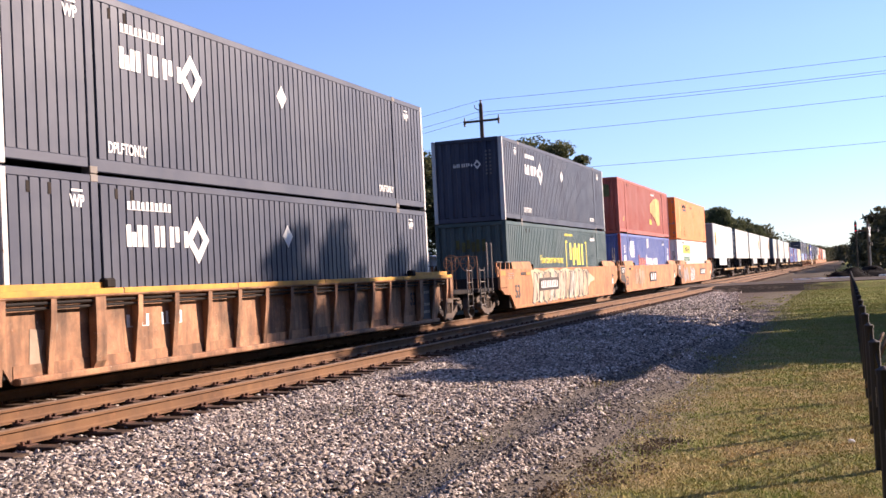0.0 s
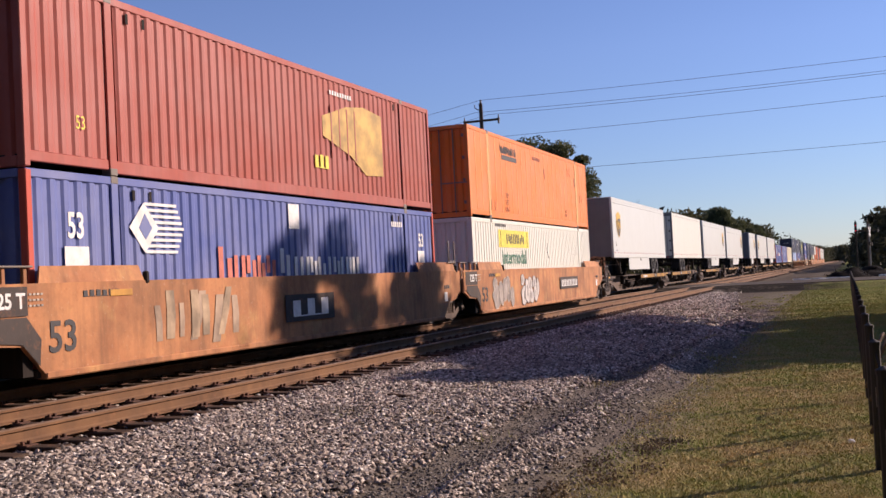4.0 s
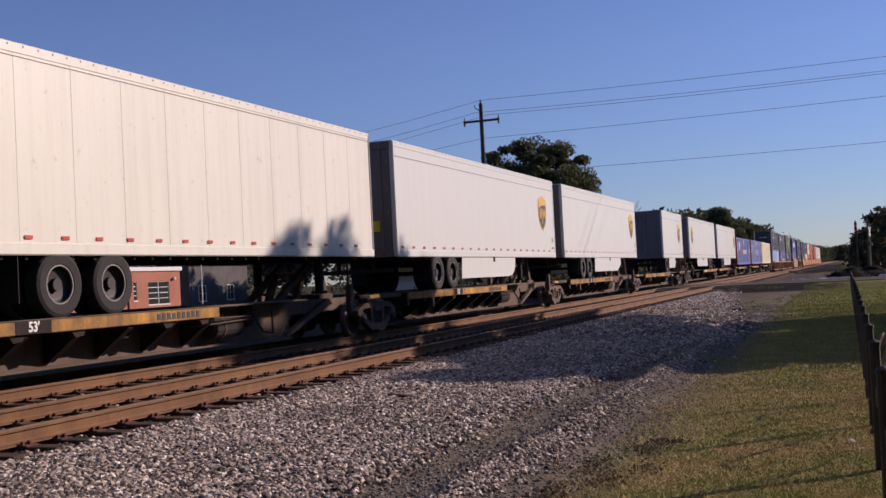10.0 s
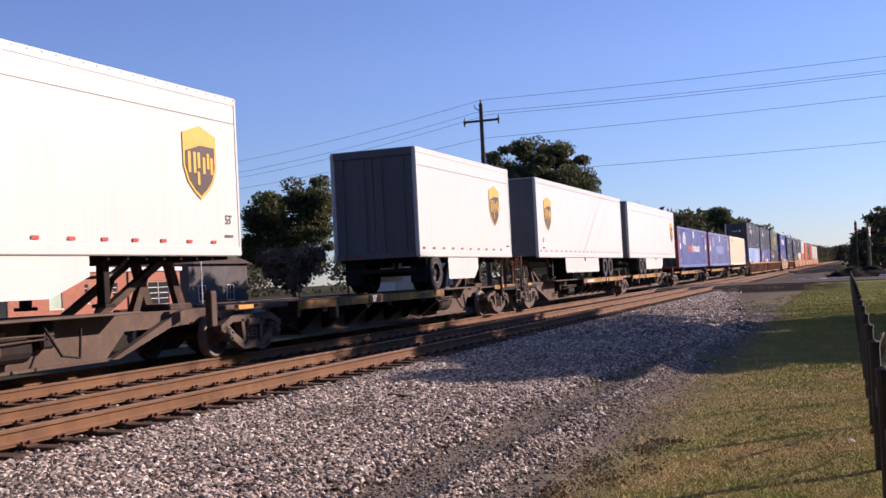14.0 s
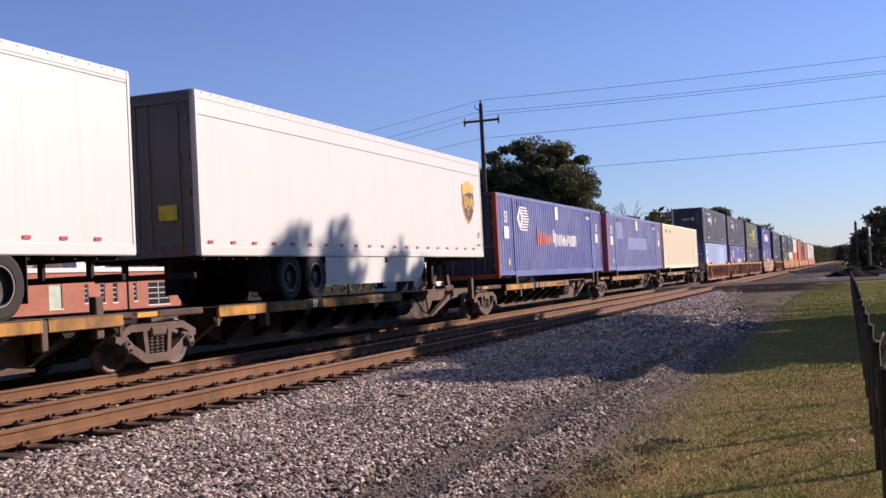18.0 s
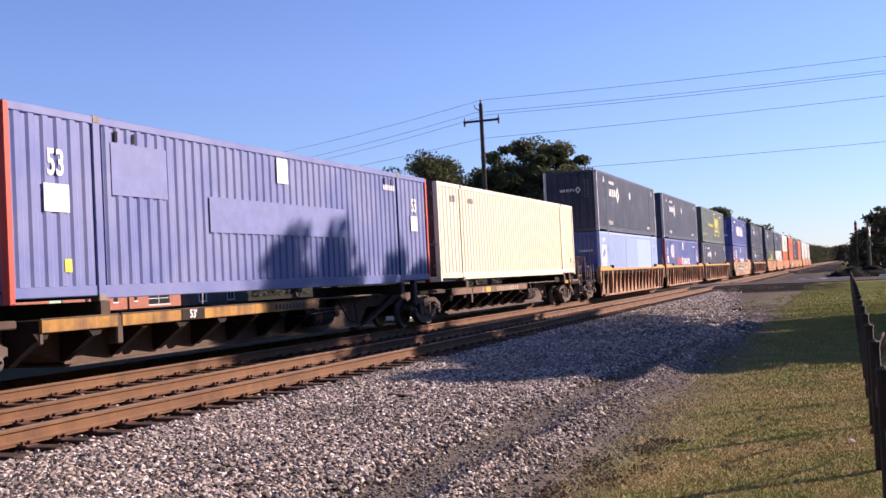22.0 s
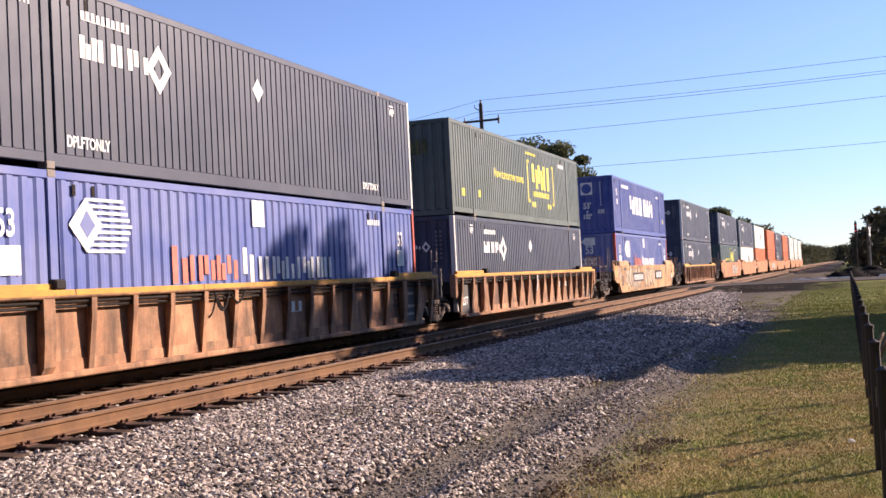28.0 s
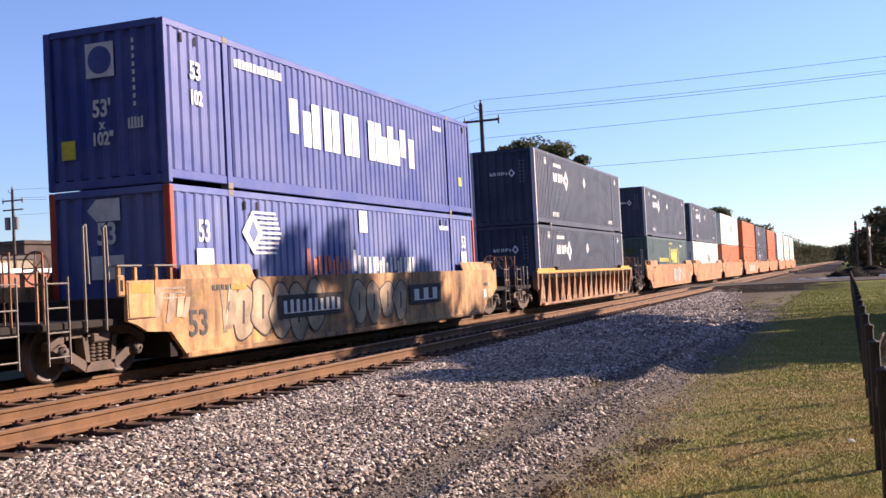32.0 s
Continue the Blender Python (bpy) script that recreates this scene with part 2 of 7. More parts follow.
POST_RED = paint("orange_red_post_paint", (0.58, 0.075, 0.035), 0.5, 0.25, (0.14, 0.05, 0.04), 0.2)
POST_WHITE = paint("white_post_paint", (0.70, 0.68, 0.64), 0.5, 0.45, (0.16, 0.11, 0.075), 0.1, 0.9)
CASTING = paint("worn_steel_casting", (0.22, 0.19, 0.16), 0.6, 0.4, fade=0.4, rust=0.6)
RAILCAR = welded_side("rusty_brown_railcar_paint", (0.52, 0.285, 0.155), (0.37, 0.18, 0.095), (0.58, 0.34, 0.17), 0.95)
RAILCAR_ORANGE = welded_side("orange_railcar_paint", (0.53, 0.245, 0.105), (0.42, 0.175, 0.075), (0.55, 0.31, 0.12), 0.55)
TAN_SIDE = welded_side("sun_bleached_railcar_paint", (0.60, 0.36, 0.17), (0.52, 0.26, 0.105), (0.68, 0.43, 0.12), 0.92)
FADED_PATCH = plain("pale_yellow_patch_paint", (0.62, 0.48, 0.24), 0.7, 0, 0.25, 2)
WORN_EDGE = rusty("rusted_deck_edge", (0.24, 0.150, 0.085), (0.15, 0.098, 0.062), 0.45)
YELLOW = rusty("worn_yellow_sill_paint", (0.62, 0.34, 0.055), (0.46, 0.23, 0.05), 0.35, 0.7)
DECK_YELLOW = welded_side("patchy_yellow_deck_paint", (0.60, 0.32, 0.048), (0.27, 0.145, 0.05), (0.30, 0.16, 0.07), 0.9)
UNDER = paint("sooty_underframe", (0.022, 0.018, 0.016), 0.85, 0.5, (0.06, 0.040, 0.028), 0.1, spec=0.15)
SILL = rusty("dusty_centre_sill", (0.135, 0.095, 0.070), (0.085, 0.058, 0.043), 0.50)
SPINE = rusty("sooty_spine_paint", (0.105, 0.070, 0.048), (0.045, 0.033, 0.025), 0.7)
TRUCK = rusty("dusty_truck_casting", (0.145, 0.108, 0.085), (0.085, 0.064, 0.050), 0.4)
WHEEL = plain("wheel_steel", (0.105, 0.080, 0.064), 0.75, 0.15)
TREAD = plain("worn_wheel_tread", (0.17, 0.14, 0.12), 0.5, 0.5, 0.1)
RUBBER = plain("tyre_rubber", (0.022, 0.021, 0.021), 0.85, 0, 0.2, 20)
RIM = plain("dull_wheel_disc", (0.030, 0.028, 0.027), 0.6, 0.3)
HUB = plain("wheel_disc_paint", (0.20, 0.19, 0.185), 0.5, 0.2)
LETTER_WHITE = plain("white_lettering", (0.80, 0.79, 0.75), 0.6, 0, 0.12, 5)
LETTER_YELLOW = plain("yellow_lettering", (0.80, 0.68, 0.05), 0.6, 0, 0.15, 5)
LETTER_DARK = plain("dark_lettering", (0.03, 0.028, 0.03), 0.6, 0, 0.15, 5)
LETTER_RED = plain("faded_red_lettering", (0.62, 0.16, 0.10), 0.6, 0, 0.15, 5)
LETTER_GREEN = plain("green_lettering", (0.04, 0.17, 0.10), 0.6, 0, 0.15, 5)
LETTER_RUST = plain("rust_lettering", (0.36, 0.07, 0.02), 0.6, 0, 0.15, 5)
FADED_YELLOW = plain("faded_yellow_emblem", (0.62, 0.37, 0.06), 0.6, 0, 0.25, 2)
SHIELD_GOLD = plain("gold_badge", (0.72, 0.43, 0.04), 0.4, 0, 0.08, 3)
SHIELD_BROWN = plain("dark_brown_badge", (0.060, 0.035, 0.022), 0.4, 0, 0.1, 3)
GHOST = plain("ghost_of_lettering", (0.140, 0.182, 0.395), 0.6, 0, 0.1, 4)
TAPE_RED = plain("red_reflective_tape", (0.50, 0.05, 0.04), 0.4, 0, 0.1, 3)
GRAFFITI_CREAM = plain("cream_spray_paint", (0.56, 0.43, 0.30), 0.7, 0, 0.2, 2)
GRAFFITI_GREY = plain("grey_spray_paint", (0.37, 0.315, 0.275), 0.6, 0, 0.28, 2)
GRAFFITI_WHITE = plain("white_spray_paint", (0.54, 0.46, 0.37), 0.7, 0, 0.25, 3)
GRAFFITI_DARK = plain("dark_spray_paint", (0.05, 0.038, 0.032), 0.7, 0, 0.2, 3)
GRAFFITI_GREEN = plain("pale_green_spray_paint", (0.46, 0.45, 0.27), 0.7, 0, 0.2, 2)
GRAFFITI_PALE = plain("pale_silver_spray_paint", (0.58, 0.54, 0.50), 0.55, 0, 0.15, 2)
GRAFFITI_TAN = plain("faded_tan_spray_paint", (0.50, 0.36, 0.22), 0.7, 0, 0.3, 1.5)
GRAFFITI_DULL = plain("dull_brown_grey_spray_paint", (0.42, 0.30, 0.20), 0.7, 0, 0.3, 1.5)

TRAIN_X = -12.235           # centre line of the train's track

# ---- ground and tracks ----
def ground_material():
    """Lawn, gravelly dirt and stony bed, by distance from the tracks."""
    m, n, l, b = nodes_of("ground_cover")
    tc = n.new("ShaderNodeTexCoord")
    sep = n.new("ShaderNodeSeparateXYZ")
    l.new(tc.outputs["Object"], sep.inputs[0])
    wob = noised(n, l, 0.6, 6, 0.0, 1.0, rough=0.7, shift=False)
    k = n.new("ShaderNodeMath")
    k.operation = "MULTIPLY_ADD"
    k.inputs[1].default_value = 1.6
    l.new(wob, k.inputs[0])
    l.new(sep.outputs["X"], k.inputs[2])

    def edge(a, c):
        mr = n.new("ShaderNodeMapRange")
        mr.inputs[1].default_value, mr.inputs[2].default_value = a, c
        l.new(k.outputs[0], mr.inputs[0])
        return mr.outputs[0]
    lawn = mixed(n, l, (0.185, 0.215, 0.048), (0.37, 0.27, 0.125), noised(n, l, 0.9, 6, 0.36, 0.62, rough=0.75, shift=False))
    lawn = mixed(n, l, lawn, (0.27, 0.20, 0.105), times(n, l, noised(n, l, 9, 5, 0.48, 0.72, shift=False), 0.6))
    lawn = mixed(n, l, lawn, (0.10, 0.085, 0.03), times(n, l, noised(n, l, 40, 4, 0.45, 0.7, shift=False), 0.7))
    green = n.new("ShaderNodeMapRange")
    green.inputs[1].default_value, green.inputs[2].default_value, green.inputs[4].default_value = 16, 44, 0.50
    l.new(sep.outputs["Y"], green.inputs[0])
    lawn = mixed(n, l, lawn, (0.125, 0.165, 0.034), green.outputs[0])
    dirt = mixed(n, l, (0.185, 0.156, 0.126), (0.105, 0.087, 0.068), noised(n, l, 1.3, 6, 0.35, 0.65, shift=False))
    dirt = mixed(n, l, dirt, (0.20, 0.17, 0.135), times(n, l, noised(n, l, 45, 4, 0.52, 0.66, shift=False), 0.7))
    dirt = mixed(n, l, dirt, (0.035, 0.029, 0.024), times(n, l, noised(n, l, 14, 5, 0.55, 0.75, shift=False), 0.7))
    away = n.new("ShaderNodeMapRange")
    away.inputs[1].default_value, away.inputs[2].default_value = 22, 42
    l.new(sep.outputs["Y"], away.inputs[0])
    dirt = mixed(n, l, dirt, (0.125, 0.112, 0.055), times(n, l, noised(n, l, 0.5, 6, 0.44, 0.60, rough=0.75, shift=False), away.outputs[0]))
    dirt = mixed(n, l, dirt, (0.05, 0.040, 0.03), times(n, l, noised(n, l, 2.6, 6, 0.55, 0.70, rough=0.7, shift=False), away.outputs[0]))
    bed = mixed(n, l, (0.16, 0.13, 0.10), (0.055, 0.044, 0.035), noised(n, l, 18, 4, 0.35, 0.65, shift=False))
    oily = n.new("ShaderNodeMapRange")
    oily.inputs[1].default_value, oily.inputs[2].default_value, oily.inputs[4].default_value = 58, 84, 0.8
    l.new(sep.outputs["Y"], oily.inputs[0])
    bed = mixed(n, l, bed, (0.078, 0.060, 0.043), oily.outputs[0])
    dirt = mixed(n, l, dirt, (0.085, 0.066, 0.047), oily.outputs[0])
    c = mixed(n, l, bed, dirt, edge(-4.0, -2.9))
    c = mixed(n, l, c, lawn, edge(-1.60, -0.55))
    # Dark ragged band: the road ramp's shade is put into the ground colour
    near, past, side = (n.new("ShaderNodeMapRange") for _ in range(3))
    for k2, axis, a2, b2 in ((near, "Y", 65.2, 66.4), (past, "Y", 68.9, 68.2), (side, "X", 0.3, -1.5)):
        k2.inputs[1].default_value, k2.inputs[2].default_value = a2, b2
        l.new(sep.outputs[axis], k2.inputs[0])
    ramp_shade = times(n, l, times(n, l, near.outputs[0], past.outputs[0]), side.outputs[0])
    c = mixed(n, l, c, (0.018, 0.014, 0.011), times(n, l, noised(n, l, 0.8, 5, 0.36, 0.50, rough=0.7, shift=False), ramp_shade))
    far = n.new("ShaderNodeMapRange")
    far.inputs[1].default_value, far.inputs[2].default_value = -15.5, -14.6
    l.new(sep.outputs["X"], far.inputs[0])
    beyond = mixed(n, l, (0.050, 0.042, 0.024), (0.045, 0.052, 0.020), noised(n, l, 0.25, 5, 0.45, 0.62, shift=False))
    c = mixed(n, l, beyond, c, far.outputs[0])
    l.new(c, b.inputs["Base Color"])
    b.inputs["Roughness"].default_value = 0.95
    b.inputs["Specular IOR Level"].default_value = 0.05
    bumped(n, l, b, noised(n, l, 25, 5, 0, 1, shift=False), 0.6, 0.03)
    return m


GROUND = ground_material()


def toe_of(y):
    """Where the foot of the stony shoulder lies."""
    return -3.9 + 0.6 * min(1, max(0, (y - 15) / 10)) - 3.7 * min(1, max(0, (y - 29) / 34))


def bed_height(x, y):
    """Height of the ground: stony shoulder beside the near track, dirt strip, lawn."""
    toe = toe_of(y)
    if x > toe:
        z = -0.42
    elif x > -7.35:
        k = (x - toe) / (-7.35 - toe)
        z = -0.42 + 0.16 * min(1, k * 1.15)
    elif x > -14.2:
        z = -0.26
    else:
        z = -0.26 - 0.21 * min(1, (-14.2 - x) / 2.5)
    if -3.22 < x < -1.9 and y < 40:
        # a windrow of stones beside the trodden path, steeper towards the tracks
        crest = -2.88 + 0.10 * noise.noise((0, y * 0.4, 3.0))
        up = 0.15 * (1 - min(1, max(0, (y - 17) / 14)) * 0.6) * (1 + 0.5 * noise.noise((1, y * 0.9, 8.0)))
        k = (x + 3.22) / (crest + 3.22) if x < crest else (-1.9 - x) / (-1.9 - crest)
        z += up * max(0, k) ** (1.0 if x < crest else 1.6)
    if -4.0 < x < -3.2 and y < 40:
        z -= 0.035 * math.sin((x + 4.0) / 0.8 * math.pi)
    if -20 < x < 8 and -5 < y < 90:
        z += 0.035 * noise.noise((x * 0.7, y * 0.5, 0)) * (1 if x > -7 else 0.3)
    if 66.5 < y < 82:
        k = min(1, (y - 66.5) / 2.0, (82 - y) / 2.0)
        if x < 14:
            z += (max(z, -0.03) - z) * k * (1 if x < 9 else (14 - x) / 5)
    return z


def build_ground():
    xs = [-2500, -900, -400, -200, -120, -80, -55, -40, -30, -24, -20, -18] + [-17 + 0.25 * i for i in range(85)] + [4.6, 5.5, 7, 9, 12, 16, 22, 30, 45, 70, 110, 200, 400, 900, 2500]
    ys = [-400, -150, -60, -30, -15, -8, -4] + [-2 + 0.4 * i for i in range(230)] + [90.5, 92, 95, 100, 108, 120, 140, 170, 220, 300, 420, 600, 900, 1400, 2400, 4000]
    vs = [(x, y, bed_height(x, y)) for y in ys for x in xs]
    w = len(xs)
    fs = [(j * w + i, j * w + i + 1, (j + 1) * w + i + 1, (j + 1) * w + i) for j in range(len(ys) - 1) for i in range(w - 1)]
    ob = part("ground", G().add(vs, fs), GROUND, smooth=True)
    return tagged(ob, "dry lawn, gravelly dirt strip and stony track bed", "ground", kind="structure")


build_ground()

RAIL = rusty("rusty_rail_steel", (0.196, 0.102, 0.046), (0.125, 0.064, 0.031), 0.4, 0.85)
RAIL_HEAD = plain("worn_rail_head", (0.168, 0.094, 0.049), 0.75, 0.1, 0.2, 3)
TIE = rusty("creosoted_tie", (0.055, 0.036, 0.026), (0.095, 0.065, 0.045), 0.4, 0.9)
PLATE = rusty("rusty_tie_plate", (0.12, 0.055, 0.032), (0.07, 0.036, 0.025), 0.3)
NEAR_X = -8.73
RAIL_OUT = 0.753


def rail_mesh(length):
    prof = [(-0.07, -0.18), (0.07, -0.18), (0.07, -0.166), (0.02, -0.15), (0.009, -0.13), (0.009, -0.05), (0.036, -0.038), (0.036, -0.012), (0.026, 0.0), (-0.026, 0.0), (-0.036, -0.012), (-0.036, -0.038), (-0.009, -0.05), (-0.009, -0.13), (-0.02, -0.15), (-0.07, -0.166)]
    me = G().prism(prof, 1, 0, length).mesh("rail")
    me.materials.append(RAIL)
    me.materials.append(RAIL_HEAD)
    for p in me.polygons:
        if p.normal.z > 0.5 and p.center.z > -0.015:
            p.material_index = 1
    return me


TIE_MESH = G().cbox(-1.30, -0.115, -0.36, 1.30, 0.115, -0.187, 0.015).mesh("tie")
TIE_MESH.materials.append(TIE)
gp = G().cbox(-0.18, -0.09, -0.190, 0.18, 0.09, -0.176, 0.004)
for sx in (-0.095, 0.095):
    for sy in (-0.05, 0.05):
        gp.cbox(sx - 0.018, sy - 0.018, -0.18, sx + 0.018, sy + 0.018, -0.140, 0.004)
PLATE_MESH = gp.mesh("tie_plate")
PLATE_MESH.materials.append(PLATE)
del gp


def build_track(x, label, y_first, y_last, plates):
    rng = random.Random(int(abs(x) * 100))
    t = tagged(thing("railway_track", "", ""), label, "track", kind="structure")
    t.location = (x, 0, 0)
    rail = rail_mesh(1100)
    for s in (-1, 1):
        r = part("rail", rail, RAIL, t)
        r.location = (s * RAIL_OUT, -40, 0)
    y = y_first
    while y < y_last:
        tie = part("tie", TIE_MESH, TIE, t)
        tie.location = (rng.uniform(-0.05, 0.05), y + rng.uniform(-0.03, 0.03), rng.uniform(-0.012, 0.004))
        tie.rotation_euler.z = rng.uniform(-0.012, 0.012)
        if y < plates:
            for s in (-1, 1):
                p = part("tie_plate", PLATE_MESH, PLATE, tie)
                p.location = (s * RAIL_OUT - tie.location.x, 0, 0.0)
        y += 0.53
    g = G()
    while y < 420:
        if not 66 < y < 82:
            g.box(-1.3, y, -0.36, 1.3, y + 0.23, -0.187)
        y += 0.53
    tagged(part("far_ties", g, TIE, t), kind="stuff")
    return t


build_track(NEAR_X, "rusty empty siding track on weathered wooden ties", 4.0, 66, 45)
build_track(TRAIN_X, "rusty main track under the train on wooden ties", 8.0, 66, 30)

def stone_material(name, shades, soil):
    """Broken stone: each piece takes its own shade, dusty in places."""
    m, n, l, b = nodes_of(name)
    geo, ramp = n.new("ShaderNodeNewGeometry"), n.new("ShaderNodeValToRGB")
    ramp.color_ramp.elements[0].color, ramp.color_ramp.elements[1].color = (*shades[0], 1), (*shades[-1], 1)
    for at, col in zip((0.18, 0.55, 0.80), shades[1:-1]):
        ramp.color_ramp.elements.new(at).color = (*col, 1)
    l.new(geo.outputs["Random Per Island"], ramp.inputs[0])
    c = mixed(n, l, ramp.outputs[0], soil, times(n, l, noised(n, l, 25, 4, 0.45, 0.7, shift=False), 0.5))
    c = mixed(n, l, c, soil, times(n, l, noised(n, l, 0.7, 5, 0.46, 0.68, shift=False), 0.45))
    l.new(c, b.inputs["Base Color"])
    b.inputs["Roughness"].default_value = 0.85
    return m


STONE = stone_material("crushed_stone", ((0.045, 0.036, 0.030), (0.15, 0.120, 0.100), (0.38, 0.315, 0.258), (0.57, 0.455, 0.365), (0.92, 0.85, 0.74)), (0.088, 0.071, 0.058))
GREY_STONE = stone_material("grey_trodden_stone", ((0.04, 0.034, 0.028), (0.095, 0.080, 0.064), (0.20, 0.172, 0.140), (0.30, 0.255, 0.205), (0.58, 0.52, 0.44)), (0.066, 0.054, 0.043))


def scatter_stones(name, label, count, place, size, seed, flat_z=0.7, material=None):
    """Many small angular stones joined in one mesh; place(u, v) gives x, y and z for random numbers."""
    r = np.random.default_rng(seed)
    base = np.array([(1, 0, -0.3), (0.25, 0.95, -0.35), (-0.85, 0.5, -0.3), (-0.75, -0.6, -0.35), (0.35, -0.95, -0.3), (0.75, 0.35, 0.45), (-0.2, 0.75, 0.55), (-0.7, -0.05, 0.5), (0.0, -0.7, 0.55), (0.1, 0.05, 0.85)])
    tri = np.array([(0, 1, 5), (1, 6, 5), (1, 2, 6), (2, 7, 6), (2, 3, 7), (3, 8, 7), (3, 4, 8), (4, 0, 8), (0, 5, 8), (5, 6, 9), (6, 7, 9), (7, 8, 9), (8, 5, 9)])
    xyz = place(r.random(count), r.random(count), r)
    sc = size * (0.55 + 0.9 * r.random(count) ** 1.5)
    v = base[None] * (0.7 + 0.6 * r.random((count, 10, 1)))
    v = v * sc[:, None, None] * np.stack([0.8 + 0.5 * r.random(count), 0.7 + 0.5 * r.random(count), flat_z * (0.6 + 0.7 * r.random(count))], 1)[:, None, :]
    a, t = r.random(count) * 6.283, (r.random(count) - 0.5) * 1.6
    ca, sa, ct, st = np.cos(a)[:, None], np.sin(a)[:, None], np.cos(t)[:, None], np.sin(t)[:, None]
    x, y, z = v[..., 0], v[..., 1], v[..., 2]
    y, z = y * ct - z * st, y * st + z * ct
    x, y = x * ca - y * sa, x * sa + y * ca
    v = np.stack([x, y, z], -1) + xyz[:, None, :]
    f = (tri[None] + 10 * np.arange(count)[:, None, None]).reshape(-1, 3)
    me = bpy.data.meshes.new(name)
    me.vertices.add(count * 10)
    me.vertices.foreach_set("co", v.reshape(-1))
    me.loops.add(f.size)
    me.loops.foreach_set("vertex_index", f.reshape(-1).astype(np.int32))
    me.polygons.add(len(f))
    me.polygons.foreach_set("loop_start", np.arange(0, f.size, 3, dtype=np.int32))
    me.update(calc_edges=True)
    me.polygons.foreach_set("use_smooth", [False] * len(me.polygons))
    ob = part(name, me, material or STONE)
    return tagged(ob, label, "gravel", kind="stuff")


heights = np.vectorize(bed_height)
toes = np.vectorize(toe_of)


def shoulder(u, v, r):
    y = 5.0 + 21.0 * u ** 1.15
    edge = toes(y) - 0.10 + 0.35 * (r.random(len(u)) - 0.3)
    x = edge + (-7.42 - edge) * v ** 0.85
    return np.stack([x, y, heights(x, y) + 0.012 + 0.02 * r.random(len(u))], 1)


def shoulder_far(u, v, r):
    y = 26.0 + 40.0 * u
    edge = toes(y) + 0.15 + 1.2 * (r.random(len(u)) - 0.3)
    x = edge + (-7.42 - edge) * v
    return np.stack([x, y, heights(x, y) + 0.015 + 0.02 * r.random(len(u))], 1)


def cribs(u, v, r):
    y = 6.0 + 52.0 * u ** 1.5
    x = -7.4 - 5.4 * v
    return np.stack([x, y, np.full(len(u), -0.258) + 0.035 * r.random(len(u))], 1)


def tie_ends(u, v, r):
    y = 5.0 + 45.0 * u ** 1.4
    x = -6.85 - 0.60 * v
    return np.stack([x, y, -0.285 + 0.05 * v ** 0.7 + 0.03 * r.random(len(u))], 1)


def strays(u, v, r):
    y = 5.5 + 34.0 * u ** 1.6
    x = -2.84 + 0.25 * (r.random(len(u)) + r.random(len(u)) + r.random(len(u)) - 1.5) * (1 + 1.2 * (v > 0.85)) + 0.12 * np.sin(y * 0.8)
    return np.stack([x, y, heights(x, y) + 0.008], 1)


def pebbles(u, v, r):
    y = 5.5 + 40.0 * u ** 1.5
    x = -3.6 + 0.62 * r.normal(size=len(u)) + 0.10 * np.sin(y * 0.6)
    return np.stack([x, y, heights(x, y) + 0.004], 1)


def fines(u, v, r):
    y = 5.5 + 34.0 * u ** 1.5
    x = -1.9 - 2.6 * v
    return np.stack([x, y, heights(x, y) + 0.003], 1)


scatter_stones("ballast", "pale crushed-stone ballast on the track shoulder", 80000, shoulder, 0.029, 1)
scatter_stones("ballast", "pale crushed-stone ballast farther along the shoulder", 27000, shoulder_far, 0.046, 2)
scatter_stones("ballast", "crushed stone between the ties and rails", 20000, cribs, 0.034, 3)
scatter_stones("ballast", "crushed stone heaped against the tie ends", 14000, tie_ends, 0.033, 7)
scatter_stones("loose_stones", "loose stones strewn along the dirt strip", 11000, strays, 0.021, 4)
scatter_stones("loose_stones", "fine gravel trodden into the dirt strip", 30000, fines, 0.011, 6, material=GREY_STONE)
scatter_stones("loose_stones", "small grey stones pressed into the trodden path", 14000, pebbles, 0.019, 8, material=GREY_STONE)

# ---- the train: builders ----

LEN, HIGH, HALF = 16.154, 2.896, 1.2955
POST = (LEN - 12.192) / 2   # stacking posts stand in from the ends
WHEEL_R = 0.42
moving, axle_sets = [], {1: [], -1: []}


def panel(y0, y1, z0, z1, x, depth, pitch, out=0.36, slope=0.12, sign=1):
    """A corrugated sheet in the plane x, ridges upright."""
    n = max(1, round((y1 - y0) / pitch))
    p = (y1 - y0) / n
    cols = [(y0, 0)]
    for i in range(n):
        a = y0 + i * p
        f = (1 - out - 2 * slope) / 2
        cols += [(a + f * p, -depth), (a + (f + slope) * p, 0), (a + (f + slope + out) * p, 0), (a + (f + 2 * slope + out) * p, -depth)]
        if i == 0:
            cols.insert(1, (y0 + 0.001, -depth))
    cols += [(y1, -depth)]
    vs = [(x + sign * d, y, z) for y, d in cols for z in (z0, z1)]
    fs = [(2 * i, 2 * i + 2, 2 * i + 3, 2 * i + 1) for i in range(len(cols) - 1)]
    return G().add(vs, fs if sign > 0 else [f[::-1] for f in fs])


def end_panel(x0, x1, z0, z1, y, depth, pitch):
    g = panel(x0, x1, z0, z1, 0, depth, pitch)
    g.v = [(yy, y - d, z) for d, yy, z in g.v]
    return g


def slack(y0):
    """The couplers of the first part of the train are stretched a little."""
    return 0.13 * min(1.0, max(0.0, (338 - y0) / 15))


def carried(ob, y0, z):
    """Puts a thing of the train at its place at the clip's start and notes it for the motion."""
    ob.matrix_world = pose(TRAIN_X, y0 + slack(y0), z)
    moving.append((ob, y0, z))
    return ob


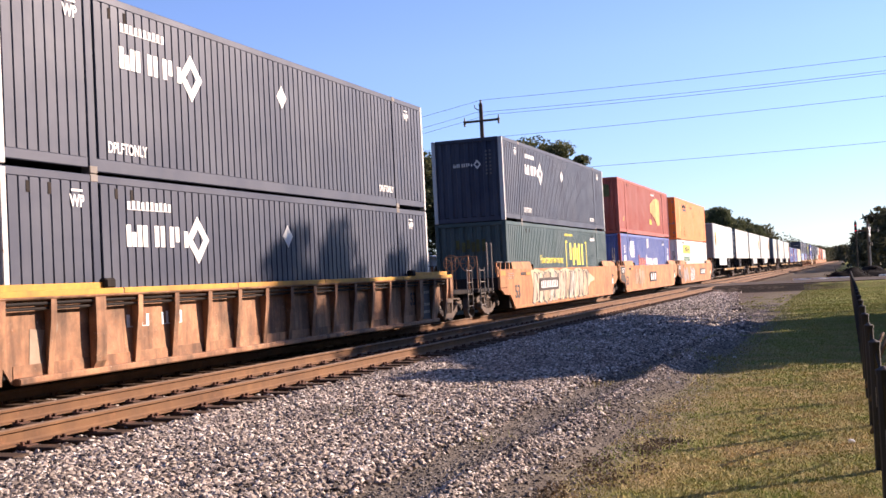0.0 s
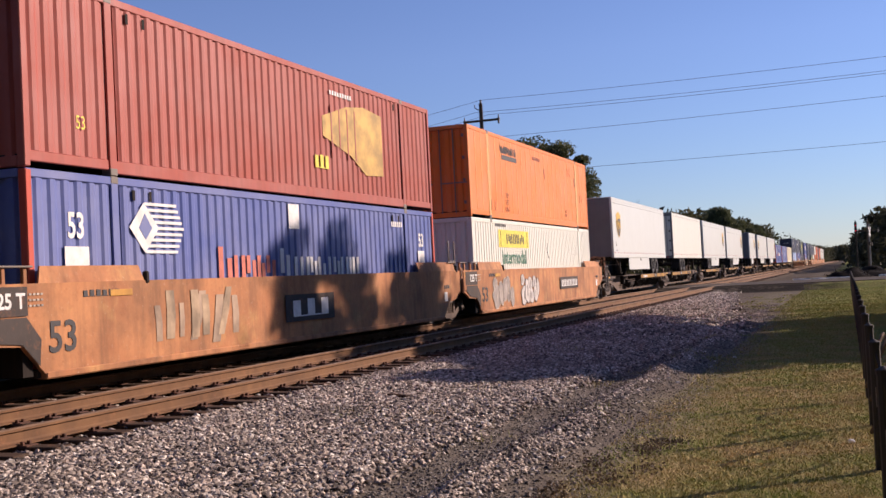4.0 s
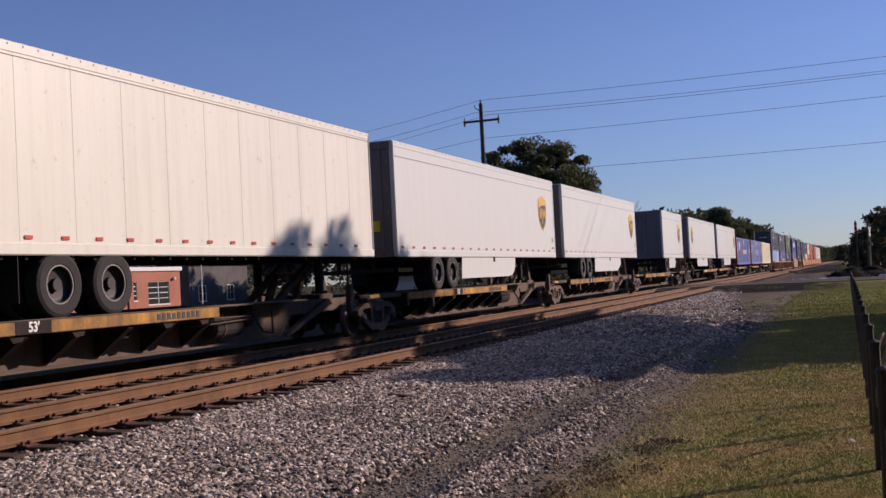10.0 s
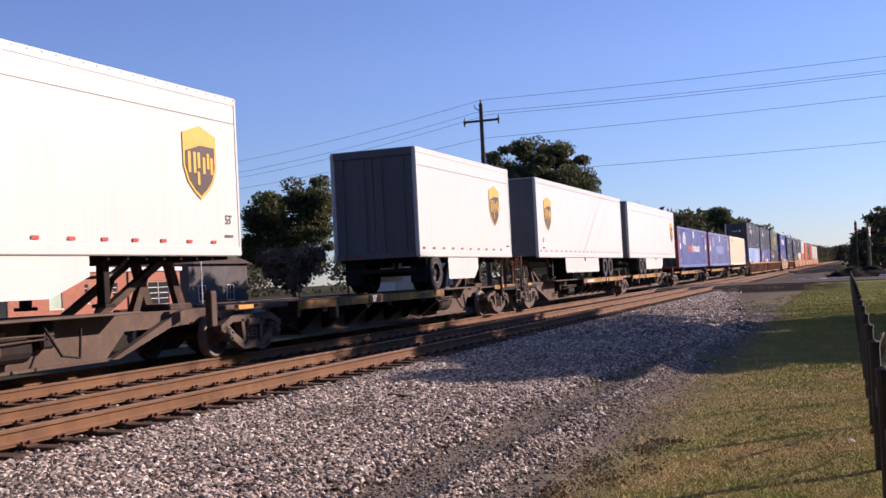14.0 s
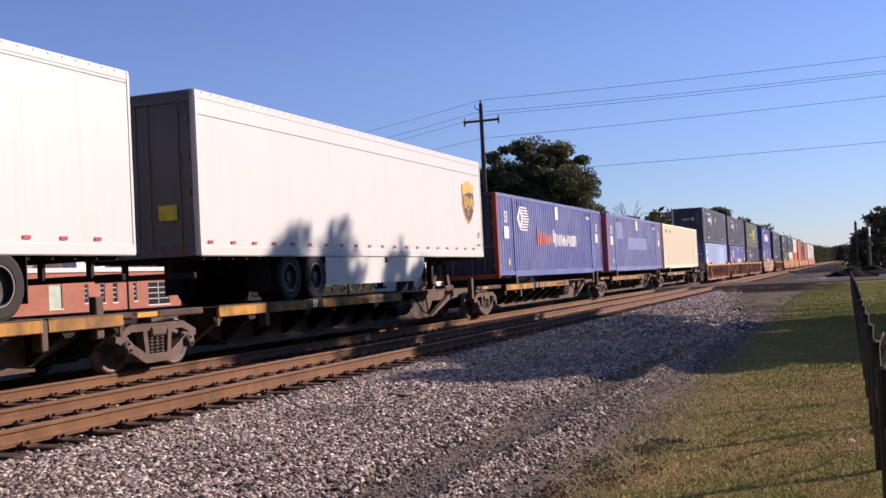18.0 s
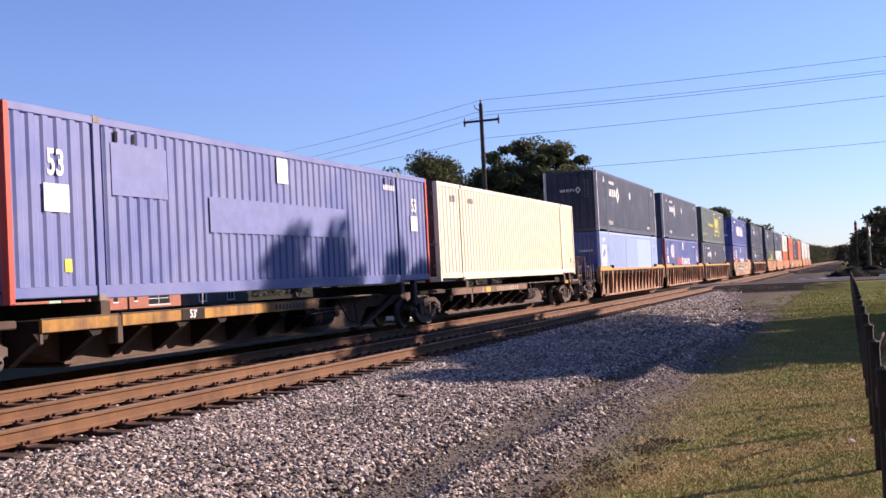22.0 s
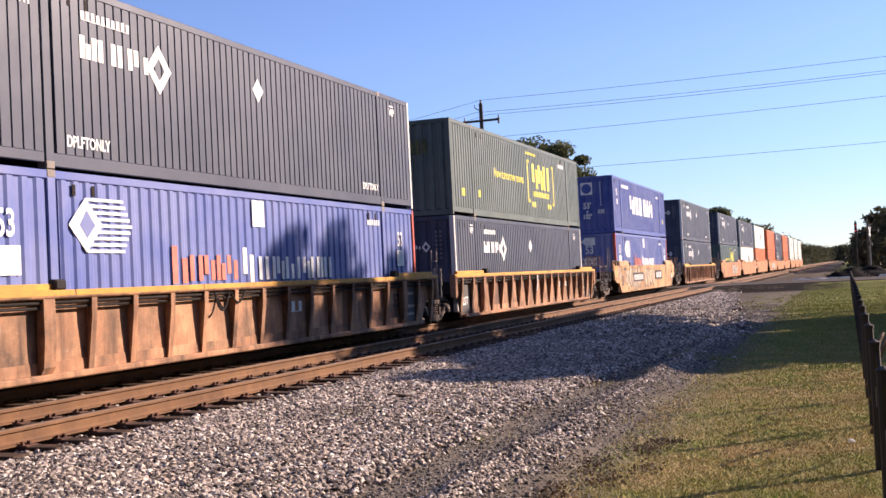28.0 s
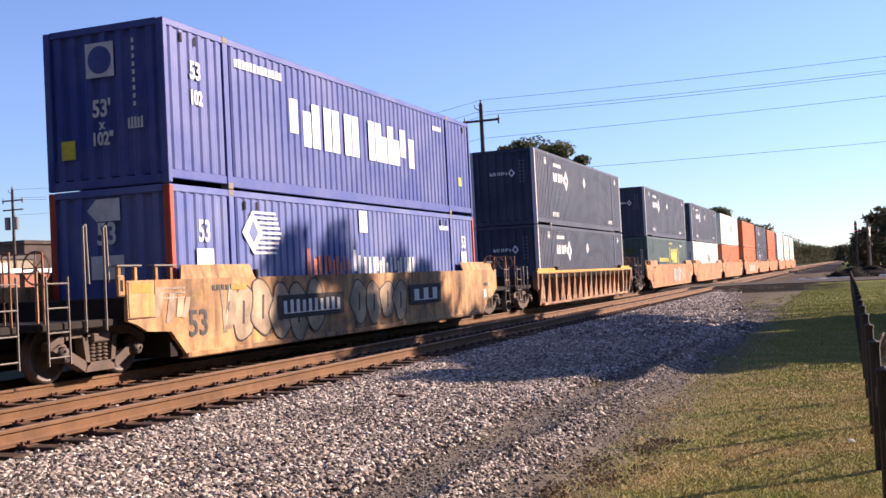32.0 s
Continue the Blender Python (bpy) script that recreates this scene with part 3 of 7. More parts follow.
def container(label, y0, z, skin, post=None, end_post=None, style="corrugated", doors=False, frame_rail=None, end_skin=None, group="shipping containers of the train"):
    post, rail = post or skin, frame_rail or skin
    end_post, end_skin = end_post or post, end_skin or skin
    c = carried(thing("shipping_container", label, "container", group), y0, z)
    h, x = HIGH, HALF
    # base and head rails, roof, floor
    deep = {"corrugated": 0.036, "ribbed": 0.030, "seamed": 0.012, "grooved": 0.016, "shallow": 0.024}[style]
    for s in (1, -1):
        part("bottom_rail", G().cbox(*sorted_x(s, x - 0.09, x - 0.010), POST, 0.03, *sorted_x2(s, x - 0.09, x - 0.010), LEN - POST, 0.242), rail, c)
        for a, b in ((0.02, POST - 0.08), (LEN - POST + 0.08, LEN - 0.02)):
            part("end_rail", G().cbox(*sorted_x(s, x - 0.075, x - 0.010), a, 0.08, *sorted_x2(s, x - 0.075, x - 0.010), b, 0.242), rail, c)
        part("top_rail", G().cbox(*sorted_x(s, x - 0.07, x - 0.004), 0.02, h - 0.13, *sorted_x2(s, x - 0.07, x - 0.004), LEN - 0.02, h), rail, c)
    g = G()
    for i in range(53):
        a = 0.05 + i * (LEN - 0.1) / 53
        g.cbox(-x + 0.06, a, h - 0.04, x - 0.06, a + (LEN - 0.1) / 53 * 0.62, h - 0.012, 0.008)
    g.box(-x + 0.06, 0.04, h - 0.06, x - 0.06, LEN - 0.04, h - 0.03)
    part("roof", g, rail, c)
    part("floor", G().box(-x + 0.05, 0.05, 0.14, x - 0.05, LEN - 0.05, 0.19), UNDER, c)
    spans = [(0.13, POST - 0.075), (POST + 0.165, LEN - POST - 0.165), (LEN - POST + 0.075, LEN - 0.13)]
    for a, b in spans:
        if style == "corrugated":
            g = panel(a, b, 0.24, h - 0.13, x - 0.012, 0.027, 0.278, 0.34, 0.17)
        elif style == "ribbed":
            g = panel(a, b, 0.24, h - 0.13, x - 0.010, 0.018, 0.212, 0.74, 0.07)
        elif style == "shallow":
            g = panel(a, b, 0.24, h - 0.13, x - 0.010, 0.024, 0.278, 0.40, 0.14)
        elif style == "grooved":
            g = panel(a, b, 0.24, h - 0.13, x - 0.012, 0.016, 0.24, 0.78, 0.04)
        else:
            g = panel(a, b, 0.24, h - 0.13, x - 0.016, 0.002, 0.61, 0.9, 0.02)
            n = max(1, round((b - a) / 0.61))
            for i in range(n + 1):
                yy = a + 0.02 + (b - a - 0.04) * i / n
                part("panel_seam", G().cbox(x - 0.02, yy - 0.026, 0.24, x - 0.009, yy + 0.026, h - 0.13, 0.005), SEAM_ORANGE, c)
        part("side_panel", g, skin, c)
    part("side_panel", panel(0.1, LEN - 0.1, 0.24, h - 0.13, -x + 0.012, deep, 0.278, sign=-1), skin, c)
    for yy, m in ((0.0, end_post), (LEN - 0.13, end_post)):
        for s in (1, -1):
            part("corner_post", G().cbox(*sorted_x(s, x - 0.14, x), yy, 0.0, *sorted_x2(s, x - 0.14, x), yy + 0.13, h - 0.01, 0.015), m, c)
    for yy in (POST - 0.06, LEN - POST - 0.12):
        for s in (1, -1):
            part("stacking_post", G().cbox(*sorted_x(s, x - 0.16, x - 0.002), yy, 0.02, *sorted_x2(s, x - 0.16, x - 0.002), yy + 0.18, h - 0.02, 0.01), post, c)
            part("casting", G().cbox(*sorted_x(s, x - 0.17, x + 0.004), yy - 0.005, h - 0.115, *sorted_x2(s, x - 0.17, x + 0.004), yy + 0.185, h + 0.008, 0.012), CASTING, c)
            part("casting", G().cbox(*sorted_x(s, x - 0.17, x + 0.004), yy - 0.005, -0.008, *sorted_x2(s, x - 0.17, x + 0.004), yy + 0.185, 0.115, 0.012), CASTING, c)
    # near end: doors with lock rods or a plain corrugated wall
    if doors:
        for a, b in ((-x + 0.15, -0.01), (0.01, x - 0.15)):
            d = part("door", end_panel(a, b, 0.16, h - 0.14, 0.045, 0.03, 0.42), end_skin, c)
            for k in (0.3, 0.7):
                xx = a + (b - a) * k
                part("lock_rod", G().cyl((xx, 0.005, 0.12), (xx, 0.005, h - 0.1), 0.02, 8), CASTING, d)
                part("door_handle", G().cbox(xx - 0.02, -0.025, 1.05, xx + 0.42, 0.0, 1.09, 0.006), CASTING, d)
            for zz in (0.4, 1.1, 1.8, 2.5):
                part("hinge", G().cbox(a - 0.04 if a < 0 else b - 0.06, 0.0, zz, a + 0.06 if a < 0 else b + 0.04, 0.03, zz + 0.1, 0.006), CASTING, d)
        part("door_sill", G().cbox(-x + 0.14, 0.0, 0.0, x - 0.14, 0.12, 0.15), end_post, c)
    else:
        part("end_wall", end_panel(-x + 0.14, x - 0.14, 0.15, h - 0.12, 0.02, 0.045, 0.34), end_skin, c)
        part("end_sill", G().cbox(-x + 0.14, 0.0, 0.0, x - 0.14, 0.12, 0.16), end_skin, c)
    part("end_header", G().cbox(-x + 0.14, 0.0, h - 0.13, x - 0.14, 0.12, h), end_skin, c)
    part("end_wall", G().box(-x + 0.14, LEN - 0.06, 0.05, x - 0.14, LEN - 0.02, h - 0.05), skin, c)
    return c


def sorted_x(s, a, b):
    return (min(s * a, s * b),)


def sorted_x2(s, a, b):
    return (max(s * a, s * b),)


def on_side(y, z, out=-0.006):
    return Matrix.Translation((HALF + out, y, z)) @ SIDE


def on_end(x, z, out=0.004):
    return Matrix.Translation((x, -out, z)) @ END


def rect(w, h):
    return [(-w / 2, -h / 2), (w / 2, -h / 2), (w / 2, h / 2), (-w / 2, h / 2)]


def bars(c, m, width, height, n, material, name="marking", fill=0.62):
    """Writing that cannot be read: a row of plain bars."""
    w, k = width / n, height / 2
    up = []
    for i in range(n):
        a = -width / 2 + (i + 0.5) * w
        top = k * (1.0 if i % 3 else 0.86)
        up += [(a - w * fill / 2, -k * 0.86), (a - w * fill / 2, top), (a + w * fill / 2, top), (a + w * fill / 2, -k * 0.86)]
    outline = up + [(up[-1][0], -k), (up[0][0], -k)]
    g = G()
    for i in range(n):
        q = up[4 * i:4 * i + 4]
        f = flat([q[3], q[2], q[1], q[0]], m)
        g.add(f.v, f.f)
    f = flat([outline[-1], outline[-2], up[-1], up[0]], m)
    return part(name, g.add(f.v, f.f), material, c)


def block_word(c, m, widths, height, material, gap=0.14, kinds="p", stroke=0.10, lean=0.0, name="wordmark"):
    """A brand's word as plain upright bars of its width, height and weight: b one bar, p a pair, h and q a tall and a short one."""
    total, k = sum(widths) + gap * (len(widths) - 1), height / 2
    a = -total / 2
    for i, w in enumerate(widths):
        kind = kinds[i % len(kinds)]
        ups = {"b": ((a + w / 2 - stroke / 2, -k, k),), "p": ((a, -k, k), (a + w - stroke, -k, k)), "h": ((a, -k, k), (a + w - stroke, -k, k * 0.35)), "q": ((a, -k * 0.5, k), (a + w - stroke, -k, k * 0.6))}[kind]
        for x, lo, hi in ups:
            part(name, flat([(x + lean * lo, lo), (x + stroke + lean * lo, lo), (x + stroke + lean * hi, hi), (x + lean * hi, hi)], m), material, c)
        a += w + gap


def slots(c, *ys):
    """Dark lashing slots below the top rail."""
    for y in ys:
        part("lashing_slot", flat(rect(0.07, 0.17), on_side(y, HIGH - 0.27, -0.005)), UNDER, c)


def diamond(w, h):
    return [(0, h / 2), (-w / 2, 0), (0, -h / 2), (w / 2, 0)]


def ring_diamond(c, m, w, h, t, material, name="emblem"):
    o = [(0, h / 2), (-w / 2, 0), (0, -h / 2), (w / 2, 0)]
    i = [(px * t, py * t) for px, py in o]
    vs = [m @ Vector((px, py, d)) for d in (-0.003, 0.003) for px, py in o + i]
    fs = []
    for k in range(4):
        j = (k + 1) % 4
        fs += [(8 + k, 8 + j, 12 + j, 12 + k), (j, k, 4 + k, 4 + j), (k, j, 8 + j, 8 + k), (4 + j, 4 + k, 12 + k, 12 + j)]
    return part(name, G().add(vs, fs), material, c)


def navy_marks(c):
    block_word(c, on_side(3.64, 1.96), [0.26, 0.08, 0.44, 0.38, 0.38], 0.36, LETTER_WHITE, 0.05, "hbppq", 0.12)
    slots(c, 0.55, 1.0, 2.55, 2.95)
    ring_diamond(c, on_side(4.82, 1.92), 0.72, 0.86, 0.46, LETTER_WHITE)
    part("emblem", flat(diamond(0.42, 0.48), on_side(8.16, 2.05)), LETTER_WHITE, c)
    bars(c, on_side(3.42, 2.46), 1.25, 0.15, 10, LETTER_WHITE)
    letters("DPLFTONLY", 0.25, LETTER_WHITE, c, on_side(2.90, 0.44), 0.74, 0.006)
    letters("DPLFTONLY", 0.22, LETTER_WHITE, c, on_side(13.46, 0.44), 0.74, 0.006)
    for yy in (1.60, 14.98):
        part("marking", flat(rect(0.26, 0.035), on_side(yy, 2.63)), LETTER_WHITE, c)
        letters("WP", 0.26, LETTER_WHITE, c, on_side(yy, 2.46), 0.8, 0.008)
    block_word(c, on_end(-0.15, 1.98), [0.10, 0.03, 0.16, 0.14, 0.14], 0.13, LETTER_WHITE, 0.03, "hbppq", 0.045)
    ring_diamond(c, on_end(0.38, 1.98), 0.28, 0.34, 0.5, LETTER_WHITE)
    for k in (0.72, 0.86):
        part("marking", merge(*[flat(rect(0.07, 0.07), on_end(k, 2.42 - i * 0.13)) for i in range(7)]), GREY_PANEL, c)


def stack_marks(c, ghost=False, near=True):
    """Blue livery: a striped arrow emblem and a two-tone word."""
    white, red = (GHOST, GHOST) if ghost else (LETTER_WHITE, LETTER_RED)
    if not ghost:
        part("emblem", flat([(-0.75, 0), (-0.35, -0.42), (0.05, 0), (-0.35, 0.42)], on_side(3.10, 2.10)), white, c)
        part("emblem_inset", flat([(-0.50, 0), (-0.33, -0.20), (-0.14, 0.0), (-0.33, 0.24)], on_side(3.10, 2.10, -0.0015)), FADED_BLUE, c)
    for i in range(0 if ghost else 9):
        z = -0.40 + i * 0.1
        a = -0.35 + (0.42 - abs(z)) * 0.9
        part("emblem_stripe", flat([(a, z - 0.025), (0.78 - abs(z) * 0.5, z - 0.025), (0.78 - abs(z) * 0.5, z + 0.025), (a, z + 0.025)], on_side(3.10, 2.10, -0.0045)), white, c)
    if ghost:
        part("repaint_patch", flat(rect(5.7, 0.66), on_side(8.0, 1.47)), GHOST, c, "paler patch over old lettering")
        part("repaint_patch", flat(rect(1.5, 0.85), on_side(3.10, 2.10)), GHOST, c)
    else:
        block_word(c, on_side(5.20, 1.48), [0.46], 0.66, red, 0.1, "h", 0.16)
        block_word(c, on_side(6.30, 1.42), [0.40, 0.34, 0.30, 0.36], 0.46, red, 0.06, "pqhq", 0.13)
        block_word(c, on_side(7.50, 1.46), [0.40], 0.68, white, 0.1, "q", 0.15)
        block_word(c, on_side(9.45, 1.40), [0.30, 0.40, 0.32, 0.36, 0.30, 0.32, 0.40, 0.12, 0.36], 0.46, white, 0.05, "bpqhbqpbp", 0.125)
    slots(c, 2.5, 2.95, LEN - 2.9, LEN - 2.5)
    part("placard", flat(rect(0.46, 0.52), on_side(7.95, 2.48)), LETTER_WHITE, c, "white square placard")
    bars(c, on_side(13.5, 2.48), 0.75, 0.13, 6, LETTER_WHITE)
    letters("53", 0.55, LETTER_WHITE, c, on_side(1.05, 2.07), 0.72, 0.012)
    part("placard", flat(rect(0.55, 0.42), on_side(1.05, 1.56)), LETTER_WHITE, c, "white square placard")
    letters("53", 0.50, LETTER_WHITE, c, on_side(15.15, 2.07), 0.72, 0.012)
    part("placard", flat(rect(0.45, 0.40), on_side(15.12, 1.60)), LETTER_WHITE, c, "white square placard")
    part("sticker", flat(rect(0.16, 0.20), on_side(1.25, 0.55)), LETTER_YELLOW, c)
    letters("53", 0.55, LETTER_WHITE, c, on_end(-0.05, 2.08), 0.8, 0.012)
    part("placard", flat(rect(0.70, 0.42), on_end(-0.05, 1.50)), LETTER_WHITE, c, "white square placard")
    part("emblem", flat([(-0.35, 0), (-0.15, -0.2), (0.35, -0.2), (0.35, 0.2), (-0.15, 0.2)], on_end(-0.1, 2.52)), LETTER_WHITE, c)


def green_marks(c):
    """Green box: words in yellow and a bracketed emblem."""
    letters("How tomorrow moves", 0.44, LETTER_YELLOW, c, on_side(5.97, 1.55), 0.84, 0.006)
    block_word(c, on_side(10.08, 1.78), [0.76, 0.66, 0.84], 0.92, LETTER_YELLOW, 0.06, "qqp", 0.28)
    slots(c, 2.5, 2.95, LEN - 2.9)
    bars(c, on_side(10.08, 1.11), 2.3, 0.20, 10, LETTER_YELLOW)
    for s in (-1, 1):
        a = 10.1 + s * 1.82
        m = on_side(a, 1.55)
        part("emblem_bracket", merge(flat(rect(0.10, 1.55), m), flat(rect(0.24, 0.10), m @ Matrix.Translation((-s * 0.1, 0.74, 0))), flat(rect(0.24, 0.10), m @ Matrix.Translation((-s * 0.1, -0.74, 0)))), LETTER_YELLOW, c)
        for k in (0, 0.3):
            part("emblem_wheel", flat([(0.11 * math.cos(i * math.pi / 6), 0.11 * math.sin(i * math.pi / 6)) for i in range(12)], on_side(a - s * (0.55 + k), 0.70)), LETTER_YELLOW, c)
    bars(c, on_side(8.8, 2.58), 1.4, 0.1, 10, LETTER_YELLOW)
    bars(c, on_side(13.25, 2.46), 0.9, 0.15, 7, LETTER_WHITE)
    part("sticker", flat(rect(0.28, 0.24), on_side(1.05, 0.72)), LETTER_YELLOW, c)
    part("sticker", flat(rect(0.22, 0.22), on_side(2.6, 0.75)), LETTER_YELLOW, c)
    block_word(c, on_end(0.0, 2.1), [0.34, 0.30, 0.34], 0.42, GREEN_DIM, 0.05, "qqp", 0.12)


GREEN_DIM = plain("dull_olive_lettering", (0.12, 0.115, 0.03), 0.7, 0, 0.2, 4)


def royal_marks(c):
    block_word(c, on_side(7.97, 1.60), [0.96, 0.94, 1.0, 1.30, 0.70, 0.76, 0.95], 0.98, LETTER_WHITE, 0.06, "qppphhq", 0.36)
    slots(c, 0.55, 1.0, LEN - 0.6)
    bars(c, on_side(3.25, 2.48), 1.9, 0.17, 13, LETTER_WHITE, fill=0.75)
    letters("53", 0.45, LETTER_WHITE, c, on_side(0.97, 2.07), 0.8, 0.014)
    letters("102", 0.36, LETTER_WHITE, c, on_side(0.97, 1.58), 0.75, 0.014)
    bars(c, on_side(13.3, 2.42), 0.7, 0.13, 6, LETTER_WHITE)
    part("sticker", flat(rect(0.22, 0.26), on_side(15.1, 1.0)), LETTER_YELLOW, c)
    part("emblem", flat(rect(0.60, 0.62), on_end(-0.05, 2.28)), LETTER_WHITE, c, "square white emblem")
    part("emblem_disc", flat([(0.25 * math.cos(i * math.pi / 10), 0.25 * math.sin(i * math.pi / 10)) for i in range(20)], on_end(-0.05, 2.28, 0.012)), ROYAL, c)
    letters("53'", 0.42, LETTER_WHITE, c, on_end(-0.05, 1.40), 0.8, 0.014)
    letters("x", 0.25, LETTER_WHITE, c, on_end(-0.05, 1.12), 0.9, 0.008)
    letters('102"', 0.32, LETTER_WHITE, c, on_end(-0.05, 0.86), 0.8, 0.012)
    part("sticker", flat(rect(0.30, 0.34), on_end(-0.80, 0.72)), LETTER_YELLOW, c)
    part("marking", merge(*[flat(rect(0.05, 0.08), on_end(0.66, 2.55 - i * 0.14)) for i in range(9)]), LETTER_WHITE, c)
    bars(c, on_end(0.66, 1.10), 0.34, 0.2, 5, LETTER_WHITE)


# ---- running gear ----
def truck_frame(parent, y):
    """A three-piece freight truck with two wheelsets."""
    t = part("truck", G().cbox(-1.05, -0.20, 0.40, 1.05, 0.20, 0.72, 0.03), UNDER, parent)
    t.location = (0, y, 0)
    for s in (1, -1):
        x0, x1 = (0.93, 1.10) if s > 0 else (-1.10, -0.93)
        g = G()
        g.prism([(-1.14, 0.62), (-0.72, 0.80), (0.72, 0.80), (1.14, 0.62), (1.14, 0.50), (0.72, 0.66), (-0.72, 0.66), (-1.14, 0.50)], 0, x0, x1)
        g.prism([(-1.12, 0.52), (-0.95, 0.60), (-0.30, 0.26), (-0.36, 0.12)], 0, x0, x1)
        g.prism([(1.12, 0.52), (0.95, 0.60), (0.30, 0.26), (0.36, 0.12)], 0, x0, x1)
        g.prism([(-0.38, 0.12), (0.38, 0.12), (0.32, 0.27), (-0.32, 0.27)], 0, x0, x1)
        g.prism([(-0.42, 0.70), (-0.30, 0.70), (-0.25, 0.24), (-0.34, 0.20)], 0, x0, x1)
        g.prism([(0.42, 0.70), (0.30, 0.70), (0.25, 0.24), (0.34, 0.20)], 0, x0, x1)
        for k in (-1, 1):
            g.cbox(x0, k * 0.88 - 0.145, 0.31, x1, k * 0.88 + 0.145, 0.60, 0.05)
        part("side_frame", g, TRUCK, t)
        g = G()
        for k in (-0.15, 0.0, 0.15):
            for j in range(5):
                g.lathe([(0.045, 0), (0.068, 0.015), (0.068, 0.035), (0.045, 0.05)], (s * 1.03, k, 0.27 + j * 0.058), 2, 10)
        tagged(part("spring_nest", g, TRUCK, t), kind="stuff")
        part("bolster_end", G().cbox(min(s * 0.9, s * 1.14), -0.22, 0.56, max(s * 0.9, s * 1.14), 0.22, 0.72, 0.03), TRUCK, t)
    for k in (1, -1):
        w = part("wheelset", WHEELSET, WHEEL, t)
        w.location = (0, k * 0.88, WHEEL_R)
        axle_sets[k].append(w)
    return t


def make_wheelset():
    g = G()
    for s in (1, -1):
        prof = [(0.10, 0.88), (0.11, 0.80), (0.22, 0.775), (0.33, 0.79), (0.36, 0.815), (0.415, 0.81), (0.42, 0.725), (0.448, 0.705), (0.44, 0.68), (0.36, 0.675), (0.30, 0.70), (0.12, 0.70), (0.085, 0.66)]
        lath = G().lathe([(r, s * h) for r, h in prof], (0, 0, 0), 0, 28)
        if s < 0:
            lath.f = [f[::-1] for f in lath.f]
        lath.f = [f[::-1] for f in lath.f]
        g.add(lath.v, lath.f)
        tread = len(g.f)
        g.cyl((s * 0.88, 0, 0), (s * 1.16, 0, 0), 0.115, 14)
        for i in range(3):
            a = i * 2 * math.pi / 3
            g.cyl((s * 1.155, 0.065 * math.cos(a), 0.065 * math.sin(a)), (s * 1.185, 0.065 * math.cos(a), 0.065 * math.sin(a)), 0.022, 6)
    g.cyl((-0.75, 0, 0), (0.75, 0, 0), 0.08, 12)
    me = g.mesh("wheelset", True)
    me.materials.append(WHEEL)
    me.materials.append(TREAD)
    for p in me.polygons:
        r = sum(math.hypot(me.vertices[i].co.y, me.vertices[i].co.z) for i in p.vertices) / len(p.vertices)
        if r > 0.385:
            p.material_index = 1
    return me


WHEELSET = make_wheelset()


def ladder(parent, y, x, z0, z1, w=0.42):
    g = G()
    for k in (-w / 2, w / 2):
        g.tube([(x, y + k, z0), (x, y + k, z1)], 0.018)
    z = z0 + 0.12
    while z < z1:
        g.tube([(x, y - w / 2, z), (x, y + w / 2, z)], 0.013)
        z += 0.36
    return part("ladder", g, CASTING, parent)


def grab_irons(parent, y, x, top):
    for k in (0, 0.48):
        part("handrail", G().tube([(x, y + k, 0.75), (x, y + k, top - 0.05), (x - 0.02, y + k + 0.09, top), (x - 0.02, y + k + 0.12, 0.4 + top * 0.45)], 0.02), CASTING, parent)


def end_gear(car, y, out):
    """Platform, steps, brake wheel and coupler beyond the truck at a free end; out is the way out (-1 or 1)."""
    a, b = sorted((y - out * 0.4, y + out * 1.55))
    part("end_platform", G().cbox(-1.30, a, 0.80, 1.30, b, 0.92, 0.02), UNDER, car)
    part("draft_sill", G().cbox(-0.35, a, 0.55, 0.35, b + 0.05, 0.88, 0.03), UNDER, car)
    part("coupler", G().cbox(-0.12, min(y + out * 1.4, y + out * 1.98), 0.68, 0.12, max(y + out * 1.4, y + out * 1.98), 0.90, 0.04), TRUCK, car)
    ladder(car, y + out * 1.25, 1.36, 0.30, 1.60, 0.46)
    for k in (-1, 1):
        part("handrail", G().tube([(k * 1.28, y + out * 1.45, 0.9), (k * 1.28, y + out * 1.45, 1.95), (k * 0.55, y + out * 1.45, 1.95), (k * 0.55, y + out * 1.45, 0.9)], 0.02), RAILCAR, car)
    g = G().lathe([(0.25, -0.015), (0.265, 0), (0.25, 0.015), (0.235, 0), (0.25, -0.015)], (0.85, y + out * 1.1, 1.75), 1, 18)
    for i in range(4):
        ang = i * math.pi / 4
        g.tube([(0.85 - 0.24 * math.cos(ang), y + out * 1.1, 1.75 - 0.24 * math.sin(ang)), (0.85 + 0.24 * math.cos(ang), y + out * 1.1, 1.75 + 0.24 * math.sin(ang))], 0.01)
    g.tube([(0.85, y + out * 1.1, 1.75), (0.85, y + out * 1.1, 0.92)], 0.025)
    part("brake_wheel", g, RAILCAR, car)


